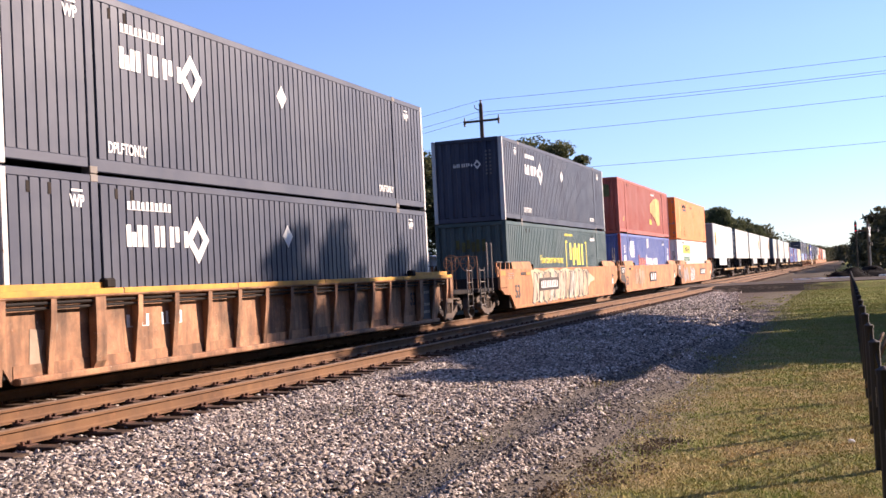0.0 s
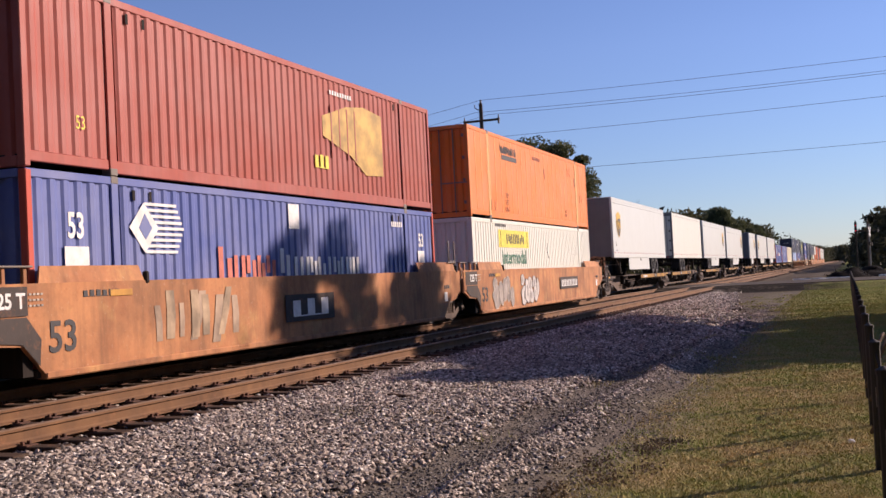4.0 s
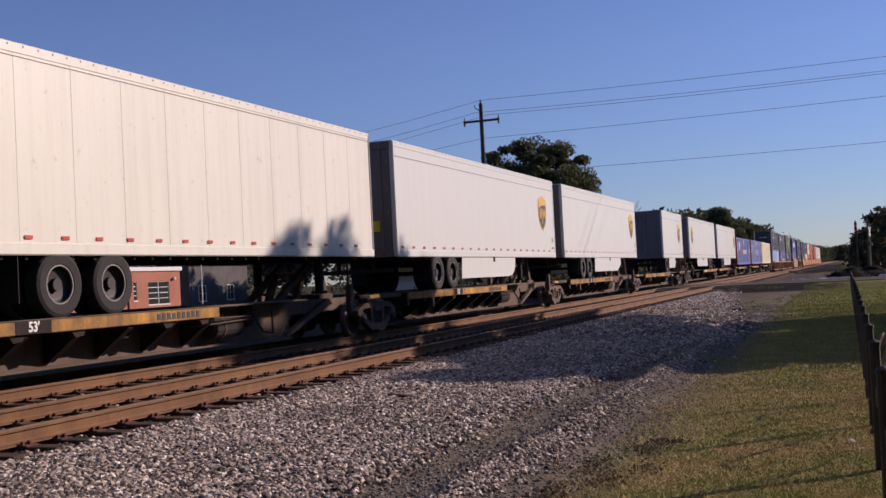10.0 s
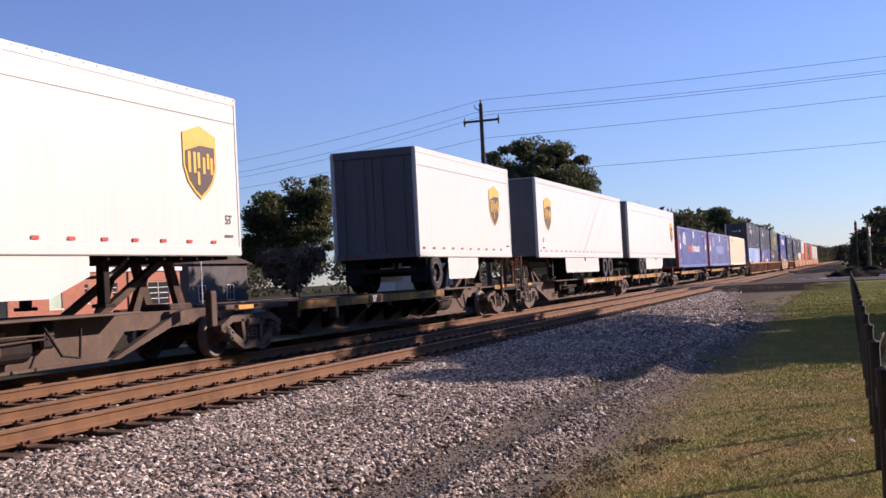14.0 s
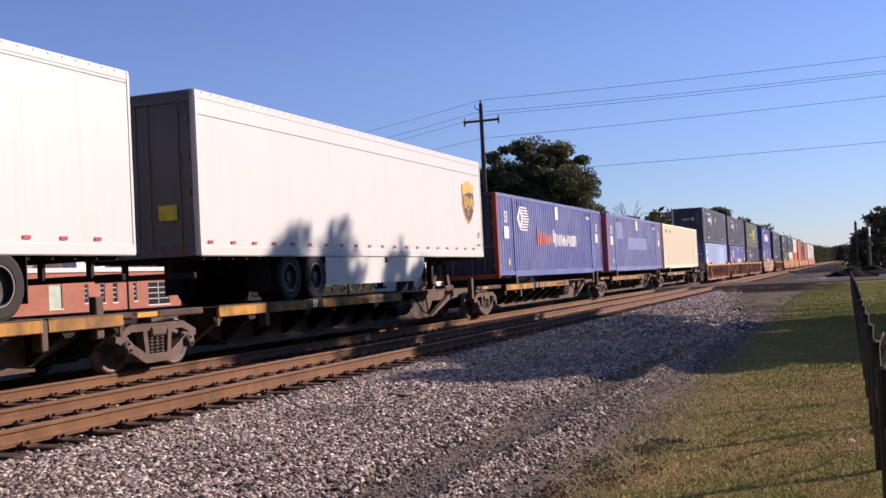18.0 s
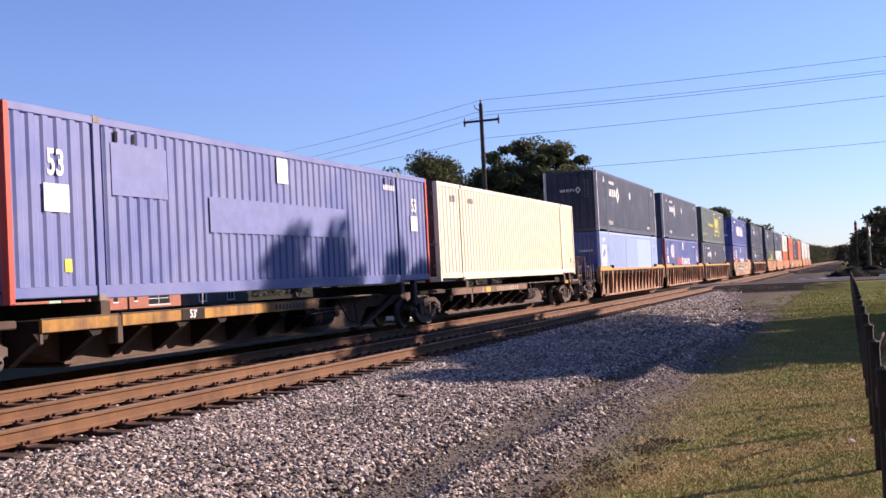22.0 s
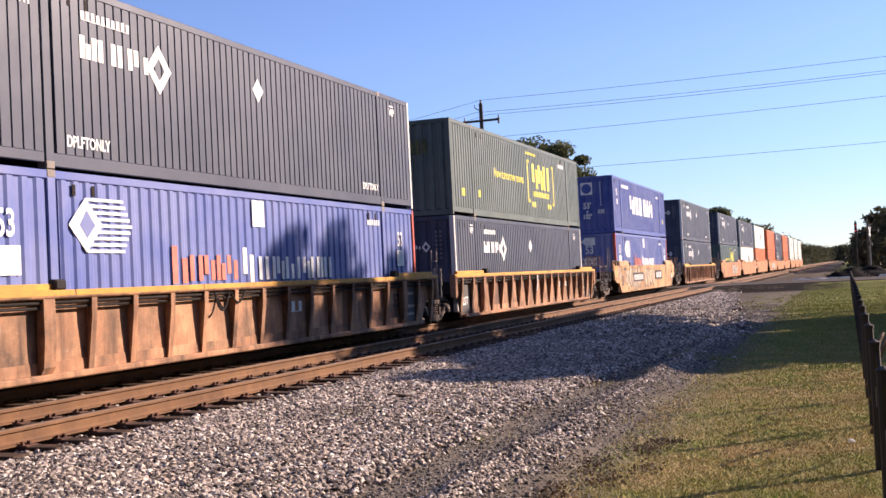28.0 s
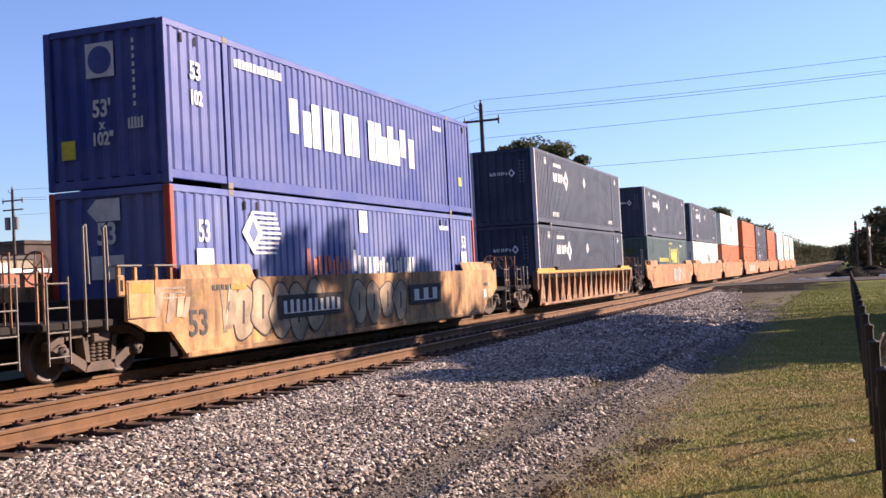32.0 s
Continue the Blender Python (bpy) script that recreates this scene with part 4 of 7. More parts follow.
def smooth_well_car(label, near_free, far_free, far_truck):
    """A well car with flat welded sides, swept up over the trucks."""
    c = thing("well_car", label, "railway car", "well cars of the train")
    paintwork = TAN_SIDE if near_free and far_free else RAILCAR_ORANGE
    prof = [(-1.52, 1.51), (-1.52, 0.86), (-1.30, 0.80), (-1.02, 0.67), (-0.36, 0.63), (0.06, 0.22), (16.25, 0.22), (16.7, 0.63), (17.2, 0.68), (17.5, 0.84), (17.65, 0.90), (17.65, 1.51)]
    for s in (1, -1):
        x0, x1 = sorted((s * 1.40, s * 1.47))
        part("side_wall", G().prism(prof, 0, x0, x1), paintwork, c)
        part("bottom_sill", G().cbox(min(s * 1.30, s * 1.485), 0.07, 0.14, max(s * 1.30, s * 1.485), 16.22, 0.25, 0.02), paintwork, c)
        for a, b in ((-0.02, 2.45), (14.5, 17.3)):
            # the plate leans inwards over the load
            lean = [(s * 1.44, 1.49), (s * 1.47, 1.49), (s * 1.40, 1.76), (s * 1.37, 1.76)]
            g = G().prism(lean, 1, a, b)
            g.v = [(px, py + ((0.12 if a < 5 else -0.06) if pz > 1.6 and py == a else -0.06 if pz > 1.6 else 0), pz) for px, py, pz in g.v]
            part("guide_plate", g, paintwork, c)
            part("plate_hinge", G().cbox(*sorted((s * 1.40, s * 1.49))[:1], b + 0.02, 1.46, *sorted((s * 1.40, s * 1.49))[1:], b + 0.12, 1.66, 0.02), UNDER, c)
        for a in (-1.70, -0.72, 16.75):
            for k in (0.04, 0.46):
                part("stand_leg", G().cbox(*sorted((s * 1.36, s * 1.42))[:1], a + k, 1.40, *sorted((s * 1.36, s * 1.42))[1:], a + k + 0.08, 1.74, 0.01), paintwork, c)
            part("stand_cap", G().cbox(*sorted((s * 1.28, s * 1.46))[:1], a - 0.03, 1.735, *sorted((s * 1.28, s * 1.46))[1:], a + 0.62, 1.765, 0.008), CASTING, c)
        part("access_panel", G().cbox(*sorted((s * 1.45, s * 1.483))[:1], -1.50, 0.90, *sorted((s * 1.45, s * 1.483))[1:], -0.80, 1.49, 0.02), paintwork, c)
        for q in (((-1.515, 0.885), (-0.785, 0.885), (-0.785, 0.897), (-1.515, 0.897)), ((-0.797, 0.885), (-0.785, 0.885), (-0.785, 1.505), (-0.797, 1.505))):
            part("panel_joint", G().prism(list(q), 0, *sorted((s * 1.455, s * 1.476))), UNDER, c)
        part("bracket", G().cbox(*sorted((s * 1.42, s * 1.47))[:1], -1.74, 1.26, *sorted((s * 1.42, s * 1.47))[1:], -1.55, 1.60, 0.02), paintwork, c)
        part("bracket_slot", G().cbox(*sorted((s * 1.465, s * 1.474))[:1], -1.68, 1.34, *sorted((s * 1.465, s * 1.474))[1:], -1.61, 1.52, 0.003), UNDER, c)
        for a, b, z0, z1 in ((-1.42, -0.90, 1.30, 1.46), (1.55, 2.10, 1.28, 1.38)):
            part("yellow_panel", G().cbox(*sorted((s * 1.46, s * 1.486))[:1], a, z0, *sorted((s * 1.46, s * 1.486))[1:], b, z1, 0.004), YELLOW, c)
    part("well_floor", G().box(-1.38, 0.0, 0.16, 1.38, 16.15, 0.28), UNDER, c)
    for a in (-1.35, 16.3):
        part("bulkhead", G().cbox(-1.39, a, 0.80, 1.39, a + 1.2, 1.25, 0.02), UNDER, c)
    for a in (-0.2, 16.2):
        part("well_end", G().prism([(a - 0.1, 0.2), (a + 0.1, 0.2), (a + 0.1, 1.2), (a - 0.1, 1.2)], 0, -1.39, 1.39), UNDER, c)
    letters("53", 0.64, LETTER_DARK, c, Matrix.Translation((1.478, 0.45, 0.71)) @ SIDE, 1.0, 0.010)
    for k in (1.36, 1.28, 1.20):
        bars(c, Matrix.Translation((1.478, -0.28, k)) @ SIDE, 0.7, 0.03, 9, GRAFFITI_WHITE)
    bars(c, Matrix.Translation((1.478, 1.35, 1.34)) @ SIDE, 0.9, 0.10, 6, LETTER_DARK)
    part("stencil", flat(rect(0.22, 0.26), Matrix.Translation((1.478, 16.4, 0.78)) @ SIDE), LETTER_WHITE, c)
    bars(c, Matrix.Translation((1.478, 16.5, 1.06)) @ SIDE, 0.45, 0.10, 3, LETTER_DARK)
    finish_ends(c, near_free, far_free, far_truck)
    return c


def ribbed_well_car(label, near_free, far_free, far_truck):
    """An older well car: inset side sheets between upright ribs under a heavy top chord."""
    c = thing("well_car", label, "railway car", "well cars of the train")
    for s in (1, -1):
        sheet = [(-1.05, 1.32), (-1.05, 0.78), (-0.75, 0.76), (-0.45, 0.60), (-0.12, 0.12), (16.27, 0.12), (16.6, 0.60), (16.9, 0.76), (17.2, 0.78), (17.2, 1.32)]
        part("side_wall", G().prism(sheet, 0, *sorted((s * 1.303, s * 1.325))), RAILCAR, c)
        part("top_chord", G().cbox(min(s * 1.33, s * 1.50), -1.1, 1.28, max(s * 1.33, s * 1.50), 17.25, 1.40, 0.02), RAILCAR, c)
        part("bottom_sill", G().cbox(min(s * 1.30, s * 1.45), -0.1, 0.10, max(s * 1.30, s * 1.45), 16.25, 0.20, 0.02), RAILCAR, c)
        for a, b in ((-1.1, 2.18), (2.2, 5.58), (5.6, 9.18), (9.2, 13.58), (13.6, 17.25)):
            part("edge_strip", G().cbox(min(s * 1.36, s * 1.506), a, 1.315, max(s * 1.36, s * 1.506), b, 1.406, 0.008), YELLOW, c)
        for a, b in ((-0.75, 1.9), (14.4, 17.0)):
            part("guide_plate", G().cbox(*sorted((s * 1.345, s * 1.44))[:1], a, 1.395, *sorted((s * 1.345, s * 1.44))[1:], b, 1.50, 0.015), YELLOW, c)
        for i in range(18):
            y = -0.44 + i * 1.017
            g = G().prism([(s * 1.32, 0.12), (s * 1.375, 0.12), (s * 1.485, 1.0), (s * 1.495, 1.28), (s * 1.32, 1.28)], 1, y, y + 0.02)
            g.prism([(s * 1.355, 0.12), (s * 1.375, 0.12), (s * 1.487, 1.0), (s * 1.497, 1.28), (s * 1.477, 1.28)], 1, y - 0.045, y + 0.075)
            if i in (2, 15):
                g.prism([(s * 1.36, 0.12), (s * 1.47, 0.30), (s * 1.503, 0.70), (s * 1.503, 1.28), (s * 1.36, 1.28)], 1, y - 0.09, y + 0.15)
            part("rib", g, RAILCAR, c)
        part("lower_sheet", G().cbox(*sorted((s * 1.323, s * 1.336))[:1], -0.1, 0.12, *sorted((s * 1.323, s * 1.336))[1:], 16.25, 0.37, 0.006), RAILCAR, c)
        for zz, xx in ((1.225, 1.44), (1.15, 1.42)):
            part("pipe", G().tube([(s * xx, -0.9, zz), (s * xx, 17.0, zz)], 0.022), UNDER, c)
        for a in (-1.12, 17.05):
            part("end_post", G().cbox(*sorted((s * 1.34, s * 1.50))[:1], a, 0.72, *sorted((s * 1.34, s * 1.50))[1:], a + 0.22, 1.41, 0.02), RAILCAR, c)
        part("latch", G().cbox(min(s * 1.36, s * 1.52), 1.75, 1.40, max(s * 1.36, s * 1.52), 2.0, 1.56, 0.03), UNDER, c)
        part("latch", G().cbox(min(s * 1.36, s * 1.52), 14.2, 1.40, max(s * 1.36, s * 1.52), 14.45, 1.56, 0.03), UNDER, c)
    part("well_floor", G().box(-1.30, 0.0, 0.14, 1.30, 16.15, 0.26), UNDER, c)
    for a in (-0.25, 16.15):
        part("well_end", G().box(-1.30, a, 0.2, 1.30, a + 0.2, 1.25), UNDER, c)
    for a in (-1.0, 16.4):
        part("bulkhead", G().cbox(-1.30, a, 0.80, 1.30, a + 0.7, 1.2, 0.02), UNDER, c)
    letters("53", 0.46, LETTER_DARK, c, Matrix.Translation((1.329, 14.60, 0.78)) @ SIDE, 0.8, 0.010)
    part("dark_panel", G().cbox(1.32, 15.10, 0.22, 1.342, 15.98, 1.18, 0.003), GREY_SIDE, c, "dark stencil panel")
    for k in (0.42, 0.62, 0.95):
        bars(c, Matrix.Translation((1.344, 15.52, k)) @ SIDE, 0.5, 0.07, 6, GRAFFITI_WHITE)
    part("chalk_patch", flat([(-0.20, -0.35), (0.10, -0.38), (0.06, -0.1), (0.14, 0.22), (-0.16, 0.25)], Matrix.Translation((1.329, 0.42, 0.62)) @ SIDE), GRAFFITI_DULL, c)
    part("chalk_patch", flat([(0.13 * math.cos(i * 0.7), 0.13 * math.sin(i * 0.7)) for i in range(9)], Matrix.Translation((1.329, 0.72, 0.88)) @ SIDE), GRAFFITI_DULL, c)
    finish_ends(c, near_free, far_free, far_truck, 1.60)
    return c


GREY_SIDE = rusty("grey_railcar_panel", (0.13, 0.12, 0.115), (0.09, 0.085, 0.08), 0.4)


def finish_ends(c, near_free, far_free, far_truck, rail_top=2.40):
    truck_frame(c, -1.75)
    grab_irons(c, -2.35, 1.33, rail_top)
    if far_truck:
        truck_frame(c, LEN + 1.75)
    if near_free:
        end_gear(c, -1.75, -1)
    else:
        part("end_platform", G().cbox(-0.9, -2.6, 0.76, 0.9, -1.2, 0.86, 0.02), UNDER, c)
    if far_free:
        end_gear(c, LEN + 1.75, 1)
    else:
        part("end_platform", G().cbox(-0.9, LEN + 1.2, 0.76, 0.9, LEN + 1.7, 0.86, 0.02), UNDER, c)
        ladder(c, LEN + 1.15, 1.38, 0.95, 2.1, 0.40)


def spine_car(label, far_truck, near_free, flip=False, worn=False):
    """One platform of a spine car: a deep centre sill with knee brackets and wheel decks; flip: the decks lie at the far end."""
    c = thing("spine_car", label, "railway car", "spine cars of the train")

    def ends(a, b):
        return (16.25 - b, 16.25 - a) if flip else (a, b)

    def outline(pts):
        return [(16.25 - y, z) for y, z in pts][::-1] if flip else pts

    def slab(name, xa, xb, a, b, z0, z1, material, s, edge=0.01, note=""):
        x0, x1 = sorted((s * xa, s * xb))
        a, b = ends(a, b)
        return part(name, G().cbox(x0, a, z0, x1, b, z1, edge), material, c, note)
    part("centre_sill", G().prism(outline([(-0.4, 0.96), (-0.4, 0.70), (0.9, 0.60), (2.0, 0.24), (12.9, 0.24), (13.4, 0.66), (15.8, 0.66), (16.9, 0.70), (16.9, 0.96)]), 0, -0.58, 0.58), SILL, c, "dusty brown centre sill")
    part("sill_flange", G().prism(outline([(1.9, 0.20), (1.9, 0.245), (12.95, 0.245), (12.95, 0.20)]), 0, -0.66, 0.66), SILL, c)
    for s in (1, -1):
        for a, b in ((0.62, 2.36), (2.46, 8.44 if worn else 9.3)):
            slab("wheel_deck", 0.42, 1.30, a, b, 0.93, 0.975, UNDER, s)
            slab("deck_edge", 1.27, 1.335, a, b, 0.79, 0.985, WORN_EDGE if worn else DECK_YELLOW, s, 0.012, "brown rusted edge of the wheel deck" if worn else "worn yellow edge of the wheel deck")
            slab("deck_lip", 1.24, 1.345, a - 0.02, b + 0.02, 0.983, 1.000, TRUCK, s, 0.004)
        slab("hanger", 1.14, 1.32, 2.34, 2.50, 0.52, 0.99, TRUCK, s, 0.02)
        slab("hanger", 1.22, 1.30, 0.60, 0.70, 0.62, 0.80, TRUCK, s, 0.02)
        for k in range(8):
            a, b = ends(0.66 + k * 1.205, 0.80 + k * 1.205)
            part("knee_bracket", G().prism([(s * 0.5, 0.92), (s * 0.5, 0.30), (s * 0.66, 0.30), (s * 1.26, 0.74), (s * 1.26, 0.92)], 1, a, b), UNDER, c)
        for k in (0.5, 1.7, 4.0, 5.3, 7.6, 8.7):
            a, b = ends(k, k + 0.34)
            part("deck_lug", G().prism([(a, 0.79), (b, 0.79), (b - 0.06, 0.70), (a + 0.10, 0.68)], 0, *sorted((s * 1.20, s * 1.28))), UNDER, c)
        if not far_truck:
            part("brace", G().prism(outline([(12.85, 0.22), (13.05, 0.22), (15.15, 0.84), (15.0, 0.96), (14.8, 0.92)]), 0, *sorted((s * 0.60, s * 0.72))), SILL, c)
        slab("sill_bracket", 0.56, 0.78, 11.15, 11.45, 0.52, 0.95, UNDER, s, 0.04)
        slab("marker_plate", 0.575, 0.592, 9.95, 10.6, 0.70, 0.82, YELLOW, s, 0.003)
        slab("side_walk", 0.42, 1.10, 9.5, 13.2, 0.96, 1.0, TRUCK, s, 0.01)
        part("small_sill", G().cbox(min(s * 1.05, s * 1.28), -1.9, 0.88, max(s * 1.05, s * 1.28), 0.2, 1.00, 0.02), SPINE, c)
        part("marker_plate", G().cbox(*sorted((s * 1.275, s * 1.288))[:1], -1.75, 0.90, *sorted((s * 1.275, s * 1.288))[1:], -1.2, 0.985, 0.003), YELLOW, c)
        part("end_step", G().cbox(min(s * 1.1, s * 1.28), 15.5, 0.90, max(s * 1.1, s * 1.28), 16.7, 1.0, 0.02), WORN_EDGE if far_truck else SPINE, c)
        part("end_post", G().cbox(min(s * 1.12, s * 1.26), 15.05, 0.62, max(s * 1.12, s * 1.26), 15.25, 1.28, 0.02), SILL, c)
    a, b = ends(12.0, 13.2)
    part("air_tank", G().cyl((-0.75, a, 0.52), (-0.75, b, 0.52), 0.22, 14), SPINE, c)
    a, b = ends(9.7, 10.75)
    tank = part("brake_cylinder", G().lathe([(0.0, 0), (0.14, 0), (0.20, 0.06), (0.20, b - a - 0.06), (0.14, b - a), (0.0, b - a)], (0.80, a, 0.56), 1, 14), UNDER, c)
    part("cylinder_strap", G().lathe([(0.212, 0.3), (0.212, 0.36), (0.19, 0.36), (0.19, 0.3), (0.212, 0.3)], (0.80, a, 0.56), 1, 14), SPINE, tank)
    for k in (0.35, 0.62):
        part("brake_rod", G().tube([(1.0, a - 0.9, 0.50 + k * 0.4), (1.12, a - 0.5, 0.52 + k * 0.4), (1.0, b + 0.4, 0.62 + k * 0.2)], 0.016), SPINE, c)
    part("brake_hose", G().tube([(1.0, b + 0.2, 0.85), (1.18, b + 0.35, 0.42), (1.18, b + 0.75, 0.36), (1.05, b + 0.95, 0.80)], 0.022), UNDER, c)
    a, b = ends(6.1, 7.3)
    part("brake_hose", G().tube([(0.9, a, 0.85), (1.0, a + 0.3, 0.62), (1.0, a + 0.9, 0.58), (0.9, b, 0.85)], 0.016), UNDER, c)
    if worn:
        part("end_deck", G().cbox(-1.12, 13.2, 0.93, 1.12, 16.3, 1.14, 0.02), UNDER, c)
        part("yellow_patch", flat(rect(0.46, 0.16), Matrix.Translation((1.339, 3.98, 0.89)) @ SIDE), SHIELD_GOLD, c, "fresh yellow paint patch")
        letters("53", 0.20, GRAFFITI_CREAM, c, Matrix.Translation((1.342, 3.46, 0.88)) @ SIDE, 1.0, 0.006)
        bars(c, Matrix.Translation((1.342, 6.05, 0.89)) @ SIDE, 2.5, 0.15, 11, GRAFFITI_CREAM, fill=0.4)
    else:
        mid = sum(ends(4.45, 4.45)) / 2
        bars(c, Matrix.Translation((1.34, sum(ends(8.0, 8.0)) / 2, 0.89)) @ SIDE, 1.3, 0.11, 9, LETTER_WHITE if flip else LETTER_DARK)
        part("stencil_patch", flat(rect(0.72, 0.185), Matrix.Translation((1.339, mid, 0.89)) @ SIDE), UNDER, c)
        letters("53'", 0.20, LETTER_WHITE, c, Matrix.Translation((1.344, mid, 0.89)) @ SIDE, 0.95, 0.006)
    truck_frame(c, -0.95)
    if far_truck:
        truck_frame(c, 15.05)
        end_gear(c, 15.30, 1)
        for s in (1, -1):
            for a, b in ((14.15, 14.72), (15.02, 15.2)):
                part("marker_plate", G().cbox(*sorted((s * 1.275, s * 1.29))[:1], a, 0.86, *sorted((s * 1.275, s * 1.29))[1:], b, 1.0, 0.003), DECK_YELLOW, c)
    if near_free:
        end_gear(c, -0.95, -1)
    part("articulation", G().cbox(-0.4, -1.5, 0.62, 0.4, -0.3, 0.95, 0.04), UNDER, c)
    return c


def hitch(y, way, z=0.96):
    """The folding stand that holds a trailer's kingpin; y is its centre on the car, way the side on which it is braced."""
    g = G()
    for s in (1, -1):
        x0, x1 = sorted((s * 0.30, s * 0.42))
        g.prism([(y - way * 2.0, z), (y - way * 1.75, z), (y + way * 0.12, z + 0.94), (y - way * 0.10, z + 0.98)], 0, x0, x1)
        g.prism([(y - way * 1.05, z), (y - way * 0.85, z), (y - way * 0.55, z + 0.62), (y - way * 0.70, z + 0.62)], 0, x0, x1)
        g.prism([(y + way * 0.42, z - 0.1), (y + way * 0.66, z - 0.1), (y + way * 0.20, z + 0.95), (y + way * 0.02, z + 0.95)], 0, x0, x1)
    g.cbox(-0.5, y - 0.35, z + 0.93, 0.5, y + 0.35, z + 1.02, 0.03)
    g.cbox(-0.46, min(y, y + way * 0.75), z - 0.02, 0.46, max(y, y + way * 0.75), z + 0.12, 0.03)
    return g


DECK = 0.977


def trailer(label, y0, length, skin, rear_near=True, badge=None, skirt=True, doors_dark=True, tape=True, number=True, old=False, seam=0.50, axles=(3.35, 4.6), reach=(5.75, 11.7), nose="cut"):
    """A dry van on its wheels: y = 0 is the end towards -y; rear_near: wheels and doors at that end."""
    c = carried(thing("semi_trailer", label, "trailer", "road trailers on the spine cars"), y0, DECK)
    x, top, bot, L = 1.2955, 3.99, 1.10, length

    def along(d):
        return d if rear_near else L - d
    for s in (1, -1):
        g = panel(0.10, L - 0.10, bot, top - 0.16, s * (x - 0.006), 0.004 if old else 0.0012, 1.22, 0.985, 0.004, s)
        part("side_wall", g, skin, c)
        part("top_rail", G().cbox(min(s * (x - 0.06), s * x), 0.02, top - 0.17, max(s * (x - 0.06), s * x), L - 0.02, top, 0.02), skin, c)
        g = G()
        n = int(L / 0.31)
        for i in range(n):
            a = 0.25 + i * 0.31
            g.cyl((s * (x - 0.002), a, top - 0.05), (s * (x + 0.006), a, top - 0.05), 0.016, 6)
        tagged(part("rivet_row", g, HUB, c), kind="stuff")
        part("seam", G().box(min(s * (x - 0.01), s * (x + 0.003)), 0.1, top - seam - 0.012, max(s * (x - 0.01), s * (x + 0.003)), L - 0.1, top - seam), HUB, c)
        part("bottom_rail", G().cbox(min(s * (x - 0.07), s * (x + 0.006)), 0.02, bot - 0.16, max(s * (x - 0.07), s * (x + 0.006)), L - 0.02, bot + 0.03, 0.02), skin, c)
        for yy in (0.0, L - 0.12):
            part("corner_post", G().cbox(min(s * (x - 0.12), s * (x + 0.004)), yy, bot - 0.15, max(s * (x - 0.12), s * (x + 0.004)), yy + 0.12, top - 0.01, 0.03), HUB if old else skin, c)
        if tape:
            g = [flat(rect(0.16, 0.055), Matrix.Translation((s * (x + 0.008), 0.35 + i * 0.78, bot + 0.10)) @ SIDE) for i in range(int((L - 0.5) / 0.78))]
            tagged(part("reflective_tape", merge(*g), TAPE_RED, c), kind="stuff")
    part("roof", G().cbox(-x + 0.03, 0.03, top - 0.03, x - 0.03, L - 0.03, top + 0.004, 0.01), skin, c)
    part("floor", G().box(-x + 0.05, 0.05, bot - 0.12, x - 0.05, L - 0.05, bot - 0.02), UNDER, c)
    g = G()
    for i in range(int(L / 0.5)):
        g.box(-x + 0.08, 0.2 + i * 0.5, bot - 0.22, x - 0.08, 0.26 + i * 0.5, bot - 0.12)
    tagged(part("floor_framing", g, UNDER, c), kind="stuff")
    # the end towards -y and the one behind
    ends = ((0.0, rear_near), (L, not rear_near))
    for y, rear in ends:
        s = -1 if y == 0 else 1
        y1 = y - s * 0.05
        if rear:
            part("door_frame", G().cbox(-x + 0.1, min(y, y1), top - 0.22, x - 0.1, max(y, y1), top - 0.02, 0.01), GREY_PANEL, c)
            for a, b in ((-x + 0.12, -0.008), (0.008, x - 0.12)):
                d = part("door", G().cbox(a, min(y - s * 0.03, y - s * 0.07), bot + 0.02, b, max(y - s * 0.03, y - s * 0.07), top - 0.22, 0.01), skin if old else GREY_PANEL, c)
                for zz in (bot + 0.3, bot + 0.95, bot + 1.6, bot + 2.3):
                    hx = a + 0.03 if a < -0.5 else b - 0.11
                    part("hinge", G().cbox(hx, min(y - s * 0.03, y + s * 0.004), zz, hx + 0.08, max(y - s * 0.03, y + s * 0.004), zz + 0.12, 0.006), UNDER if old else CASTING, d)
                for k in (0.22, 0.78):
                    xx = a + (b - a) * k
                    part("lock_rod", G().cyl((xx, y - s * 0.012, bot), (xx, y - s * 0.012, top - 0.2), 0.018, 8), CASTING, d)
            if y == 0 and not old and L > 10:
                part("sticker", G().cbox(0.45, -0.012, bot + 0.52, 0.85, 0.0, bot + 0.80, 0.003), LETTER_YELLOW, c, "yellow sticker on the door")
            part("door_sill", G().cbox(-x + 0.1, min(y, y1), bot - 0.15, x - 0.1, max(y, y1), bot + 0.02, 0.01), GREY_PANEL, c)
            part("bumper", merge(G().cbox(-1.1, min(y - s * 0.06, y - s * 0.16), 0.55, 1.1, max(y - s * 0.06, y - s * 0.16), 0.66, 0.01), G().box(-0.55, y - s * 0.2 - 0.04, 0.6, -0.45, y - s * 0.2 + 0.04, bot), G().box(0.45, y - s * 0.2 - 0.04, 0.6, 0.55, y - s * 0.2 + 0.04, bot)), UNDER, c)
            for k in (-0.9, -0.55, 0.55, 0.9):
                part("tail_lamp", G().cyl((k, y - s * 0.02, bot - 0.07), (k, y + s * 0.006, bot - 0.07), 0.05, 10), TAPE_RED, c)
        else:
            part("nose_wall", G().cbox(-x + 0.1, min(y, y1), bot - 0.1, x - 0.1, max(y, y1), top - 0.05, 0.02), GREY_PANEL, c)
